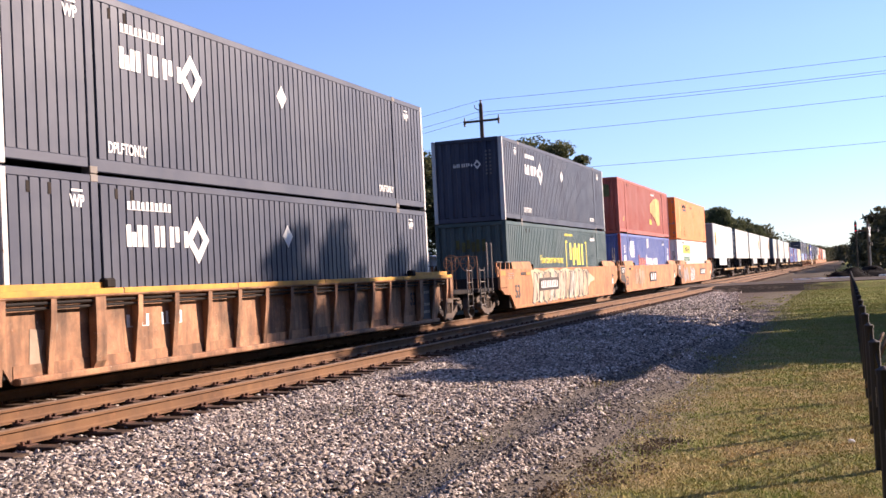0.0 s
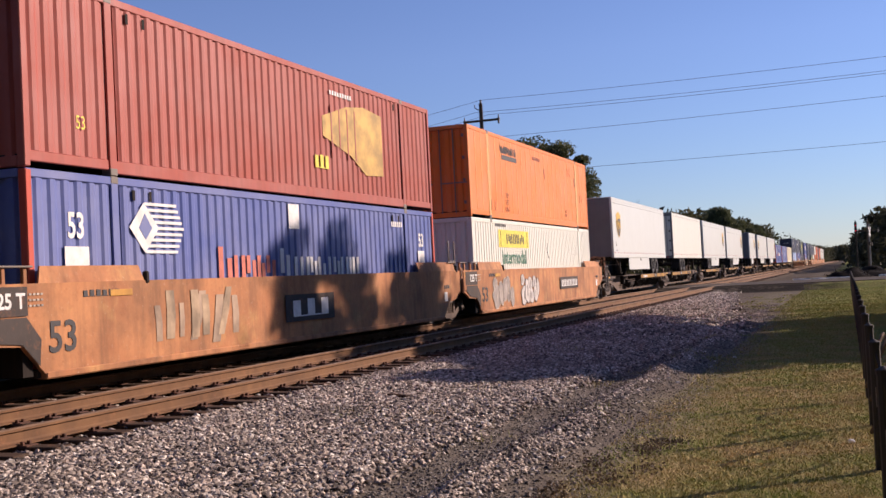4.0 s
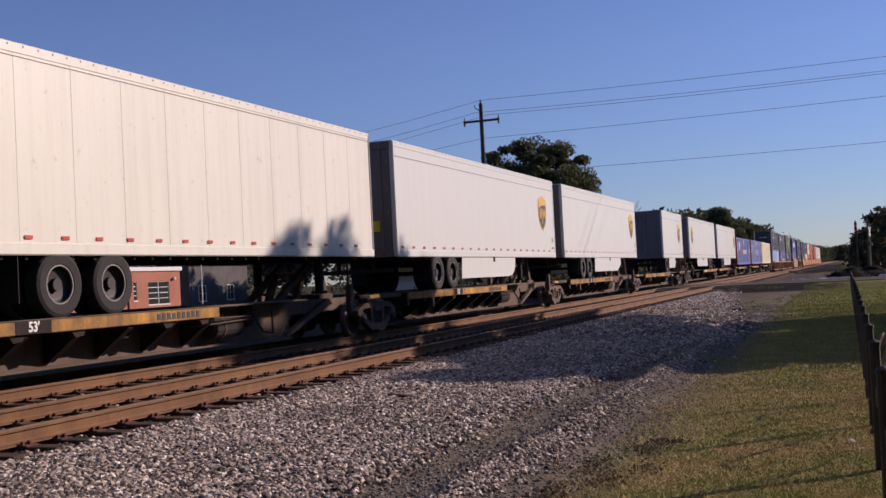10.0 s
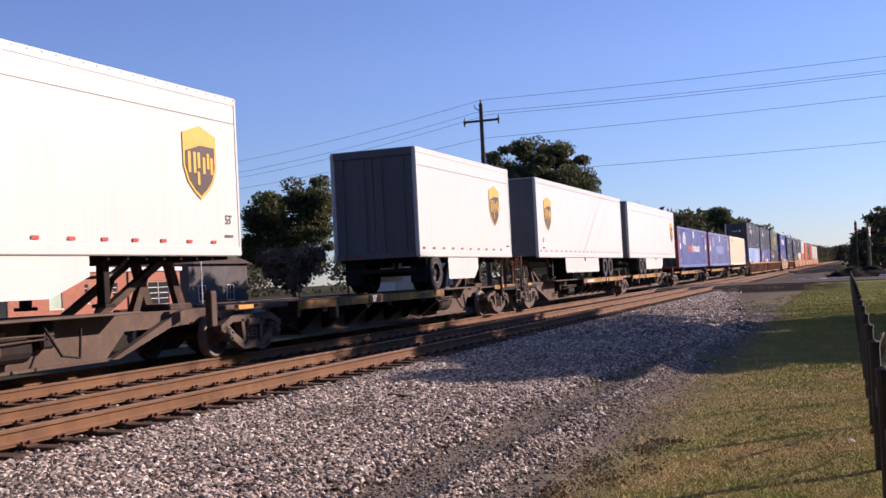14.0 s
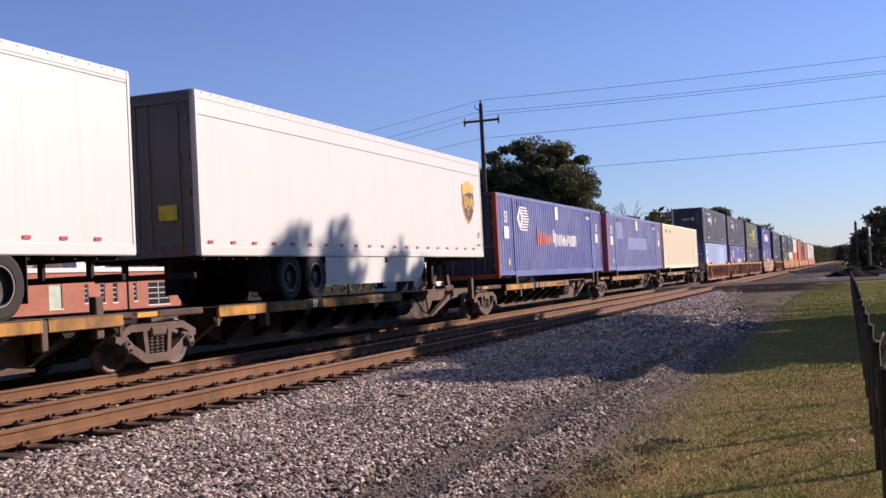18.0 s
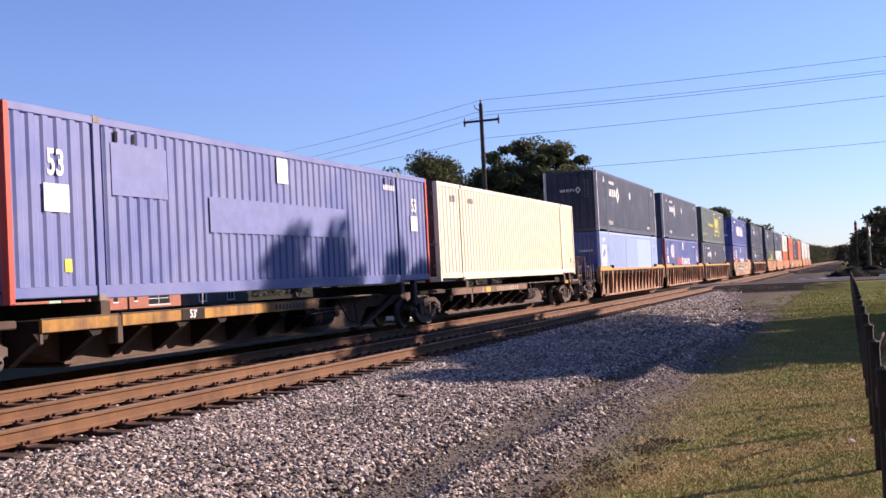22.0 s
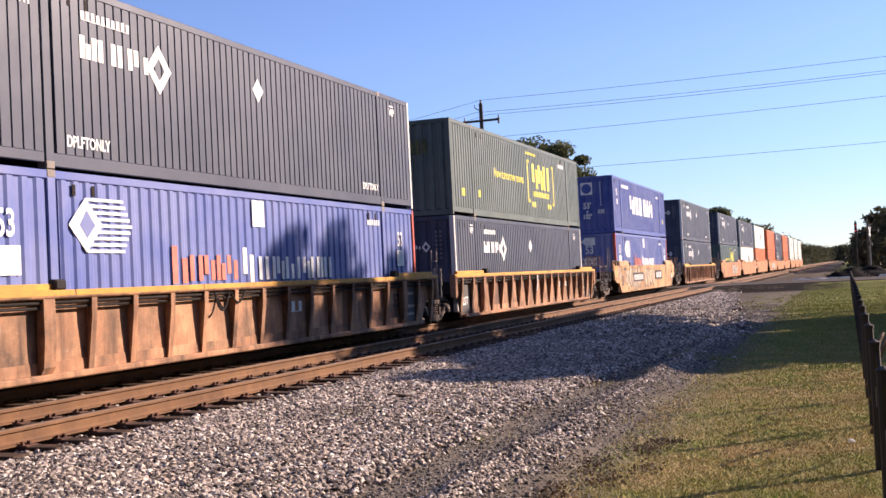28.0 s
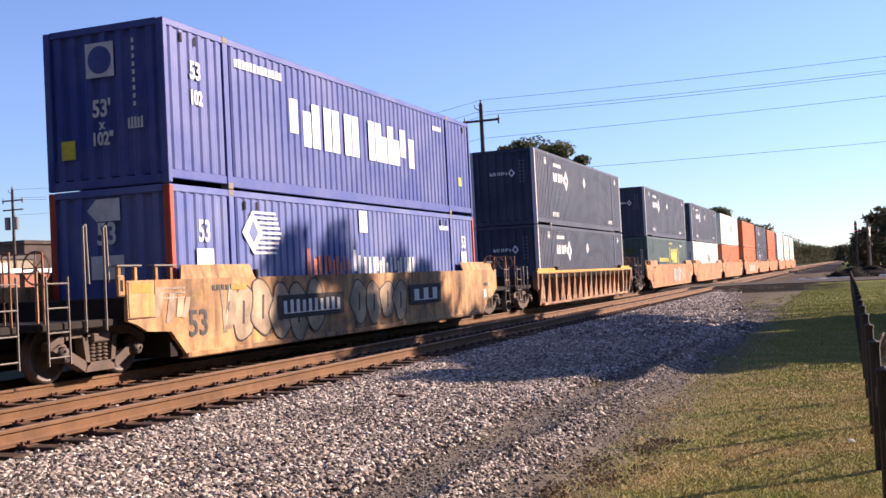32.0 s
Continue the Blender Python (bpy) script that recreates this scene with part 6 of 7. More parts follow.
for a, w, d in ((5.9, 0.50, 0.34), (6.45, 0.50, 0.22)):
    part("chain", G().tube([(1.51, a + w * k / 8, 1.26 - d * 4 * (k / 8) * (1 - k / 8)) for k in range(9)], 0.022, 6), UNDER, car_at(297.20))
part("dark_panel", G().cbox(1.32, -0.34, 0.22, 1.342, 0.52, 1.20, 0.003), GREY_SIDE, car_at(316.95), "dark stencil panel")
part("peeling_sticker", G().prism([(1.444, 0.68), (1.456, 0.68), (1.499, 1.0), (1.506, 1.26), (1.49, 1.26)], 1, 7.66, 7.78), GRAFFITI_PALE, car_at(316.95), "torn white sticker on a rib")
letters("25T", 0.34, LETTER_WHITE, car_at(316.95), Matrix.Translation((1.347, 0.10, 0.58)) @ SIDE, 0.85, 0.008)


def scrawl(car, y0, y1, z0, z1, n, mats, seed):
    """Sprayed strokes without meaning: slanted bars and hooks laid over one another."""
    rnd = random.Random(seed)
    for i in range(n):
        y, z = y0 + (y1 - y0) * (i + rnd.random()) / n, (z0 + z1) / 2 + rnd.uniform(-0.08, 0.08)
        w, h, sl = rnd.uniform(0.10, 0.26), (z1 - z0) * rnd.uniform(0.6, 1.0), rnd.uniform(-0.1, 0.45)
        a = [(-w / 2 - sl * h / 2, -h / 2), (w / 2 - sl * h / 2, -h / 2), (w * 0.7, 0), (w / 2 + sl * h / 2, h / 2), (-w / 2 + sl * h / 2, h / 2), (-w * 0.4, 0.05)]
        part("graffiti_stroke", flat(a, Matrix.Translation((1.477 + 0.0022 * (i % 4), y, z)) @ SIDE, 0.001), mats[i % len(mats)], car)


# a long piece of sprayed shapes: a pale green cloud, cream bodies, dark wedges between them
car = car_at(35.25)
rnd = random.Random(8)
cloud = [(2.2 + i * 0.46, 1.44 + 0.05 * math.sin(i * 1.3)) for i in range(20)] + [(11.5, 1.22), (12.1, 1.10), (12.5, 1.02), (12.4, 0.90), (11.7, 0.84), (11.2, 0.66)] + [(10.9 - i * 0.46, 0.28 + 0.03 * math.sin(i * 1.9)) for i in range(19)]
part("graffiti_cloud", flat(cloud, Matrix.Translation((1.4745, 0, 0)) @ SIDE, 0.001), GRAFFITI_GREEN, car, "pale green sprayed cloud")
y = 2.5
for i in range(11):
    w, lean = rnd.uniform(0.70, 1.0), rnd.uniform(0.12, 0.34)
    x = 1.4785 + 0.0035 * (i % 3)
    body = [(0, -0.52), (w * 0.45, -0.54), (w * 0.62, -0.20), (w * 0.80, -0.50), (w * 1.12, -0.48), (w * 0.98, 0.02), (w * 1.05, 0.42), (w * 0.70, 0.55), (w * 0.52, 0.18), (w * 0.34, 0.52), (-0.04 * w, 0.46), (w * 0.10, 0.02)]
    body = [(px * 0.9 + lean * pz + rnd.uniform(-0.08, 0.08), pz * 1.04 + rnd.uniform(-0.06, 0.06)) for px, pz in body]
    mid = (sum(p[0] for p in body) / 12, 0)
    edge = [(mid[0] + (px - mid[0]) * 1.20 + 0.03, pz * 1.08 - 0.01) for px, pz in body]
    part("graffiti_shadow", flat(edge, Matrix.Translation((x, y, 0.82)) @ SIDE, 0.0008), GRAFFITI_DARK, car)
    part("graffiti_body", flat(body, Matrix.Translation((x + 0.002, y, 0.82)) @ SIDE, 0.0008), (GRAFFITI_CREAM, GRAFFITI_CREAM, GRAFFITI_TAN, GRAFFITI_WHITE)[i % 4], car)
    for _ in range(2):
        a, h = rnd.uniform(0.15, 0.8) * w, rnd.choice((-1, 1))
        wedge = [(a - 0.09, h * 0.50), (a + 0.09, h * 0.46), (a + lean * 0.2 + 0.02, h * rnd.uniform(-0.15, 0.1))]
        wedge = wedge if h < 0 else wedge[::-1]
        part("graffiti_wedge", flat(wedge, Matrix.Translation((x + 0.004, y, 0.82)) @ SIDE, 0.0008), (GRAFFITI_DARK, GREY_SIDE, GRAFFITI_DULL)[i % 3], car)
    y += w * 0.90
scrawl(car_at(54.98), 2.7, 5.3, 0.4, 1.30, 9, (GRAFFITI_DULL, GRAFFITI_TAN), 4)
scrawl(car_at(340.30), -0.9, 0.2, 0.85, 1.35, 4, (GRAFFITI_TAN, GRAFFITI_DULL), 5)
scrawl(car_at(340.30), 1.2, 1.7, 0.5, 1.35, 3, (GRAFFITI_TAN, GRAFFITI_WHITE), 9)
scrawl(car_at(387.4), 8.0, 13.5, 0.3, 1.3, 16, (GRAFFITI_WHITE, GRAFFITI_GREY), 6)

# ---- trees ----
def foliage(name, light, dark):
    m, n, l, b = nodes_of(name)
    g = n.new("ShaderNodeNewGeometry")
    c = mixed(n, l, light, dark, g.outputs["Random Per Island"])
    c = mixed(n, l, c, tuple(k * 0.7 for k in dark), noised(n, l, 0.35, 3, 0.4, 0.65))
    l.new(c, b.inputs["Base Color"])
    b.inputs["Roughness"].default_value = 0.7
    b.inputs["Specular IOR Level"].default_value = 0.25
    tr = n.new("ShaderNodeBsdfTranslucent")
    mx = n.new("ShaderNodeMixShader")
    mx.inputs[0].default_value = 0.30
    l.new(c, tr.inputs["Color"])
    l.new(b.outputs[0], mx.inputs[1])
    l.new(tr.outputs[0], mx.inputs[2])
    l.new(mx.outputs[0], n["Material Output"].inputs["Surface"])
    return m


LEAF = foliage("live_oak_leaves", (0.165, 0.168, 0.068), (0.062, 0.074, 0.030))
PINE = foliage("pine_needles", (0.15, 0.16, 0.068), (0.075, 0.092, 0.042))
# Far leaves: LIT_LEAF has sunlight put into its tone, DARK_LEAF has shade
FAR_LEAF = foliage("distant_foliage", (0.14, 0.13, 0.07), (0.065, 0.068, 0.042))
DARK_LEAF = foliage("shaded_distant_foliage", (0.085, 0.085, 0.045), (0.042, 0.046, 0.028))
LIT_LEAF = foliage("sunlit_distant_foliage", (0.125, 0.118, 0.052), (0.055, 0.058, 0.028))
BARK = rusty("grey_brown_bark", (0.15, 0.115, 0.085), (0.09, 0.07, 0.055), 0.3, 0.95)


def quads(name, centres, size, r, material, droop=0.0):
    """Many small leaf blades, each a bent quad, at random turns."""
    n = len(centres)
    a = r.normal(size=(n, 3))
    a /= np.linalg.norm(a, axis=1)[:, None]
    b = np.cross(a, r.normal(size=(n, 3)))
    b /= np.linalg.norm(b, axis=1)[:, None]
    c = np.cross(a, b)
    s = (size * (0.6 + 0.8 * r.random(n)))[:, None]
    pts = np.stack([centres - a * s, centres + b * s * 0.45 + c * s * 0.15, centres + a * s, centres - b * s * 0.45 + c * s * 0.15], 1)
    me = bpy.data.meshes.new(name)
    me.vertices.add(4 * n)
    me.vertices.foreach_set("co", pts.reshape(-1))
    me.loops.add(4 * n)
    me.loops.foreach_set("vertex_index", np.arange(4 * n, dtype=np.int32))
    me.polygons.add(n)
    me.polygons.foreach_set("loop_start", np.arange(0, 4 * n, 4, dtype=np.int32))
    me.update(calc_edges=True)
    me.materials.append(material)
    return me


def limbs(g, p, way, length, radius, depth, rnd, tips):
    """Tapered branches, forking."""
    q = p + way * length * 0.5 + Vector((rnd.uniform(-1, 1), rnd.uniform(-1, 1), rnd.uniform(-0.4, 0.6))) * length * 0.08
    e = p + way * length
    g.cyl(p, q, radius, 7, radius * 0.82)
    g.cyl(q, e, radius * 0.82, 7, radius * 0.62)
    if depth == 0:
        tips.append(e)
        return
    for _ in range(rnd.choice((2, 3))):
        w = (way + Vector((rnd.uniform(-1, 1), rnd.uniform(-1, 1), rnd.uniform(-0.25, 0.7))) * 0.75).normalized()
        limbs(g, e, w, length * rnd.uniform(0.58, 0.82), radius * 0.6, depth - 1, rnd, tips)
    tips.append(e)


def tree(name, label, height, spread, leaves, size, seed, material, trunk=0.38, low=0.3, bare=False, clump=0.16, tall=1.0, fill=0, cone=0):
    """A tapered trunk with forking limbs and a crown of leaf clumps with gaps."""
    rnd, r = random.Random(seed), np.random.default_rng(seed)
    t = thing(name, label, "tree")
    g, tips = G(), []
    fork = height * low
    g.cyl((0, 0, -0.1), (0.05, 0.03, fork * 0.5), height * 0.026, 10, height * 0.021)
    g.cyl((0.05, 0.03, fork * 0.5), (0, 0.05, fork), height * 0.021, 10, height * 0.018)
    for i in range(5):
        a = i * 2 * math.pi / 5 + rnd.uniform(-0.4, 0.4)
        up = rnd.uniform(0.5, 1.5) * tall
        w = Vector((math.cos(a), math.sin(a), up)).normalized()
        limbs(g, Vector((0, 0.05, fork)), w, (height - fork) * 0.36 * (0.8 if up < 0.9 else 1.0), height * 0.011, 3, rnd, tips)
    top = max(p.z for p in tips)
    wide = max(math.hypot(p.x, p.y) for p in tips)
    kz, kx = (height - 0.6) / top, spread / (wide + 0.1)
    g.v = [(x * kx if z > fork else x, y * kx if z > fork else y, z if z <= fork else fork + (z - fork) * (height - 0.6 - fork) / (top - fork)) for x, y, z in g.v]
    part("trunk", g, BARK, t)
    if not bare:
        pts = np.array([(p.x * kx, p.y * kx, fork + (p.z - fork) * (height - 0.6 - fork) / (top - fork)) for p in tips])
        if fill:
            d = r.normal(size=(fill, 3))
            d /= np.linalg.norm(d, axis=1)[:, None]
            mid, half = (height + fork) / 2, (height - fork) / 2 - height * clump * 0.5
            d = d * (0.45 + 0.55 * r.random((fill, 1))) * (spread * 0.92, spread * 0.92, half) + (0, 0, mid)
            pts = np.concatenate([pts[pts[:, 2] < height * 0.93], d])
        if cone:
            u, a = r.random(cone) ** 1.7, r.random(cone) * 6.283
            w = spread * (1 - u ** 1.2 * 0.88) * (0.1 + 0.9 * r.random(cone) ** 0.6)
            pts = np.stack([w * np.cos(a), w * np.sin(a), fork + u * (height - fork - 0.3)], 1)
        pick = r.integers(0, len(pts), leaves)
        rad = height * clump * (0.5 + 0.8 * r.random(len(pts)))
        d = r.normal(size=(leaves, 3))
        d /= np.linalg.norm(d, axis=1)[:, None]
        off = d * (rad[pick] * r.random(leaves) ** 0.45)[:, None] * np.array([1, 1, 0.62])
        me = quads("crown", pts[pick] + off, size, r, material)
        part("crown", me, material, t)
    return t


def plant(ob, x, y, z=-0.45, turn=0, scale=1.0):
    ob.matrix_world = pose(x, y, z, 0, 0, turn) @ Matrix.Scale(scale, 4)
    return ob


def plant_copy(ob, x, y, z=-0.45, turn=0, scale=1.0):
    c = copy_thing(ob, pose(x, y, z, 0, 0, turn))
    c.scale = (scale, scale, scale)
    return c


oak = plant(tree("oak_tree", "broad dark green live oak behind the tracks", 16.4, 8.1, 150000, 0.17, 11, LEAF, low=0.04, clump=0.080, fill=320), -31.0, 111)
plant(tree("oak_tree", "lower dark green oak beside the taller one", 15.0, 4.2, 44000, 0.17, 12, LEAF, low=0.15, clump=0.10, fill=60), -40.6, 102)
plant(tree("oak_tree", "dense dark oak filling the gap between crowns", 14.2, 5.0, 42000, 0.19, 13, LEAF, low=0.10, clump=0.10, fill=70), -38.8, 113)
pine = plant(tree("pine_tree", "tall open-crowned pine behind the brick building", 13.2, 3.4, 6500, 0.22, 14, PINE, low=0.45, clump=0.075), -75.0, 98)
thick_pine = plant(tree("pine_tree", "tall pine with a thick crown beyond the flagpole", 15.4, 4.4, 22000, 0.22, 15, PINE, low=0.35, clump=0.11), -72.0, 108)
plant(tree("oak_tree", "dark spreading oak beyond the grey house", 15.6, 6.0, 42000, 0.23, 16, LEAF, low=0.08, clump=0.11, fill=70), -63.0, 116)
TWIG = foliage("bare_brown_twigs", (0.20, 0.15, 0.115), (0.12, 0.09, 0.07))
plant(tree("leafless_shrub", "large leafless brown shrub behind the tracks", 6.2, 3.6, 7000, 0.20, 18, TWIG, low=0.06, clump=0.13, fill=40, tall=1.3), -51.2, 95)
plant(tree("bare_tree", "leafless grey tree with thin branches", 10.2, 3.4, 0, 0, 17, LEAF, low=0.3, bare=True, tall=1.6), -24.0, 122)
plant_copy(thick_pine, -21.6, 205, turn=70, scale=0.80)
plant_copy(oak, -38.0, 198, turn=110, scale=0.72)
plant_copy(pine, -20.8, 210, turn=200, scale=0.80)
plant_copy(thick_pine, -20.0, 232, turn=20, scale=0.72)
plant_copy(thick_pine, -21.5, 262, turn=140, scale=0.70)
# trees beside the lawn, whose shadows fall over the tracks
for label, y, h, w, seed, n in (("narrow roadside pine that shades the tracks", 38.0, 14.5, 2.0, 21, 7000), ("second narrow roadside pine close to the first", 40.4, 14.6, 2.0, 26, 7000),
                                ("thin roadside pine beside the lawn", 43.9, 14.5, 1.9, 24, 6500), ("slightly shorter roadside pine", 45.6, 13.8, 1.9, 27, 6000), ("low roadside pine at the end of the row", 48.4, 12.2, 2.0, 28, 7000)):
    plant(tree("pine_tree", label, h, w * 1.2, int(n * 1.25), 0.15, seed, PINE, low=(8.0 if y < 42 else 9.1) / h, clump=0.034, cone=120), 8.5, y)
plant(tree("oak_tree", "bushy roadside oak that shades the lawn", 8.2, 5.5, 74000, 0.22, 22, LEAF, low=0.05, clump=0.11, fill=100), 8.2, 31.0)
plant(tree("oak_tree", "low rounded oak at the edge of the lawn", 7.3, 2.3, 34000, 0.20, 23, LEAF, low=0.05, clump=0.10, fill=70), 8.6, 39.3)
plant(tree("oak_tree", "slim young oak with a high crown by the road", 8.3, 1.5, 12000, 0.18, 25, LEAF, low=0.78, clump=0.06, fill=60), 8.6, 40.8)
plant(tree("oak_tree", "upright oak between the bushy one and the pines", 10.6, 2.7, 40000, 0.20, 29, LEAF, low=0.5, clump=0.075, fill=90), 8.4, 35.4)


def woods(name, label, spots, size, leaves, seed, material):
    """A far strand of trees as one mass of leaf clumps; spots are x, y, height, radius."""
    r = np.random.default_rng(seed)
    out = []
    for x, y, h, w in spots:
        k = 9
        c = np.stack([r.normal(size=k) * w * 0.45, r.normal(size=k) * w * 0.45, h * (0.30 + 0.62 * r.random(k))], 1) + (x, y, -0.4)
        pick = r.integers(0, k, leaves)
        d = r.normal(size=(leaves, 3))
        d /= np.linalg.norm(d, axis=1)[:, None]
        out.append(c[pick] + d * (w * 0.55 * r.random(leaves) ** 0.4)[:, None] * (1, 1, 0.7))
        low = np.stack([r.normal(size=leaves // 3) * w * 0.6 + x, r.normal(size=leaves // 3) * w * 0.6 + y, h * 0.4 * r.random(leaves // 3) - 0.4], 1)
        out.append(low)
    me = quads(name, np.concatenate(out), size, r, material)
    ob = part(name, me, material)
    return tagged(ob, label, "trees", kind="stuff")


rw = random.Random(5)
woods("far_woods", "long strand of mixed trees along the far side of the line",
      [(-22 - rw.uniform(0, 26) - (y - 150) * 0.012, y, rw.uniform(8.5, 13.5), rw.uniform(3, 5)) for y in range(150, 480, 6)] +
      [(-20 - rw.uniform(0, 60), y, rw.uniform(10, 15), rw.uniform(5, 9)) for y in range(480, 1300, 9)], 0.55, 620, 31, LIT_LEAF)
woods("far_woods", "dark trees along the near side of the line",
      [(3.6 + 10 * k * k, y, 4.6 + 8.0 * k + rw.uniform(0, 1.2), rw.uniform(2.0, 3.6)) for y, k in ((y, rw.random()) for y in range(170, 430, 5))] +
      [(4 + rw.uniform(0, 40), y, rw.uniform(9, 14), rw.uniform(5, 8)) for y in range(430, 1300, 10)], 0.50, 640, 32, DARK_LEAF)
woods("far_woods", "low tree line behind the buildings",
      [(-150 + rw.uniform(-20, 20), y, rw.uniform(9, 14), rw.uniform(5, 8)) for y in range(40, 260, 6)] +
      [(-110 + rw.uniform(-15, 15), y, rw.uniform(8, 12), rw.uniform(4, 7)) for y in range(150, 420, 8)], 0.6, 260, 33, FAR_LEAF)
woods("far_woods", "trees closing the view at the end of the line",
      [(rw.uniform(-60, 50), 1350 + rw.uniform(-40, 60), rw.uniform(12, 18), rw.uniform(8, 12)) for _ in range(90)], 1.5, 800, 34, FAR_LEAF)

# Unseen trees added behind the eye to keep skylight off the train's ends
woods("far_woods", "added unseen trees behind the lawn that hold back skylight",
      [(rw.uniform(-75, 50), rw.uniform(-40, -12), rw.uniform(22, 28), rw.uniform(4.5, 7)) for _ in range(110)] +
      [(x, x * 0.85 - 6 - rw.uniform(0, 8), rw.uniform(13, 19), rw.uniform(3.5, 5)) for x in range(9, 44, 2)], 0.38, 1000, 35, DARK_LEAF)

# ---- lawn blades and weeds ----
GRASS, gn, gl, gb = nodes_of("patchy_lawn_blades")
gi = gn.new("ShaderNodeNewGeometry")
straw = mixed(gn, gl, (0.72, 0.53, 0.26), (0.40, 0.29, 0.13), gi.outputs["Random Per Island"])
green = mixed(gn, gl, (0.34, 0.375, 0.09), (0.18, 0.23, 0.048), gi.outputs["Random Per Island"])
gtc, gsep, gmr = gn.new("ShaderNodeTexCoord"), gn.new("ShaderNodeSeparateXYZ"), gn.new("ShaderNodeMapRange")
gl.new(gtc.outputs["Object"], gsep.inputs[0])
gl.new(gsep.outputs["Y"], gmr.inputs[0])
gmr.inputs[1].default_value, gmr.inputs[2].default_value, gmr.inputs[3].default_value, gmr.inputs[4].default_value = 14, 36, 1.0, 0.45
dry = times(gn, gl, noised(gn, gl, 1.3, 6, 0.40, 0.62, rough=0.75, shift=False), gmr.outputs[0])
gl.new(mixed(gn, gl, green, straw, dry), gb.inputs["Base Color"])
gb.inputs["Roughness"].default_value = 0.8
gb.inputs["Specular IOR Level"].default_value = 0.2


def blades(name, label, count, place, size, seed):
    r = np.random.default_rng(seed)
    xy = place(r, count)
    z = heights(xy[:, 0], xy[:, 1])
    base = np.stack([xy[:, 0], xy[:, 1], z], 1)
    a = r.random(count) * 6.283
    side = np.stack([np.cos(a), np.sin(a), np.zeros(count)], 1) * 0.0028 * (1 + base[:, 1:2] / 12)
    lean = np.stack([r.normal(size=count) * 0.7, r.normal(size=count) * 0.7, 0.7 + 0.6 * r.random(count)], 1) * (size * (0.5 + r.random(count)))[:, None]
    pts = np.stack([base - side, base + side, base + lean], 1)
    me = bpy.data.meshes.new(name)
    me.vertices.add(3 * count)
    me.vertices.foreach_set("co", pts.reshape(-1))
    me.loops.add(3 * count)
    me.loops.foreach_set("vertex_index", np.arange(3 * count, dtype=np.int32))
    me.polygons.add(count)
    me.polygons.foreach_set("loop_start", np.arange(0, 3 * count, 3, dtype=np.int32))
    me.update(calc_edges=True)
    return tagged(part(name, me, GRASS), label, "grass", kind="stuff")


def lawn_spots(r, n):
    y = 6.5 + 38 * r.random(n) ** 1.7
    return np.stack([-2.25 + (2.6 + y * 0.06) * r.random(n) ** 0.85, y], 1)


def far_lawn_spots(r, n):
    y = 38 + 30 * r.random(n)
    return np.stack([-2.6 + 11 * r.random(n), y], 1)


def weed_spots(r, n):
    y = 7 + 55 * r.random(n) ** 1.4
    c = r.integers(0, 60, n)
    cx, cy = np.random.default_rng(9).random(60) * 4.2 - 6.2, 8 + 50 * np.random.default_rng(10).random(60) ** 1.3
    return np.stack([cx[c] + r.normal(size=n) * 0.16, cy[c] + r.normal(size=n) * 0.22], 1)


blades("lawn_grass", "short dry lawn grass, green and straw-coloured", 200000, lawn_spots, 0.019, 41)
blades("lawn_grass", "lawn grass farther off, near the crossing", 60000, far_lawn_spots, 0.035, 43)
blades("weeds", "sparse weeds in the gravel", 2600, weed_spots, 0.06, 42)

DEAD_LEAF = foliage("dead_leaves", (0.16, 0.115, 0.075), (0.06, 0.045, 0.03))
rl = np.random.default_rng(44)
tuft = np.stack([-2.0 + 0.25 * rl.normal(size=26), 6.2 + 4.5 * rl.random(26) ** 1.5], 1)
spot = tuft[rl.integers(0, 26, 1500)] + rl.normal(size=(1500, 2)) * (0.08, 0.16)
litter = part("leaf_litter", quads("leaf_litter", np.column_stack([spot, heights(spot[:, 0], spot[:, 1]) + 0.012 + 0.015 * rl.random(1500)]), 0.020, rl, DEAD_LEAF), DEAD_LEAF)
tagged(litter, "dead brown leaves and tufts between gravel and lawn", "leaf litter", kind="stuff")

# ---- chain-link fence beside the camera ----
FENCE = plain("dark_coated_fence_steel", (0.012, 0.011, 0.011), 0.7, 0.0, 0.2, 12)
FENCE_X, FENCE_TOP = 0.172, 0.58
fence = thing("wire_fence", "dark wire fence on round posts at the lawn's edge", "fence")


def fence_x(y):
    return FENCE_X - 0.0027 * y


for i in range(26):
    y = 4.75 + i * 2.33
    x, z = fence_x(y), bed_height(FENCE_X, y)
    p = part("post", G().cyl((x, y, z - 0.05), (x, y, FENCE_TOP), 0.046, 10, 0.044), FENCE, fence)
    part("post_cap", G().lathe([(0.049, 0), (0.049, 0.03), (0.02, 0.045), (0.0, 0.055)], (x, y, FENCE_TOP - 0.01), 2, 10), FENCE, p)
    part("wire_tie", G().cbox(x - 0.012, y - 0.051, 0.08, x + 0.012, y - 0.042, 0.24, 0.003), HUB, p)
g = G()
for i in range(330):
    y = 2.3 + i * 0.09
    for s in (1, -1):
        g.cyl((fence_x(y) + 0.004 * s, y, -0.38), (fence_x(y) + 0.004 * s, y + s * 0.95, FENCE_TOP - 0.05), 0.0014, 3)
tagged(part("wire_mesh", g, FENCE, fence), kind="stuff")
for z in (-0.20, 0.0, 0.20, 0.36):
    part("wire_strand", G().tube([(fence_x(2.0 + i * 2.0) + 0.004 * math.sin(i), 2.0 + i * 2.0, z + 0.006 * math.sin(i * 1.7)) for i in range(30)], 0.0015, 5), FENCE, fence)
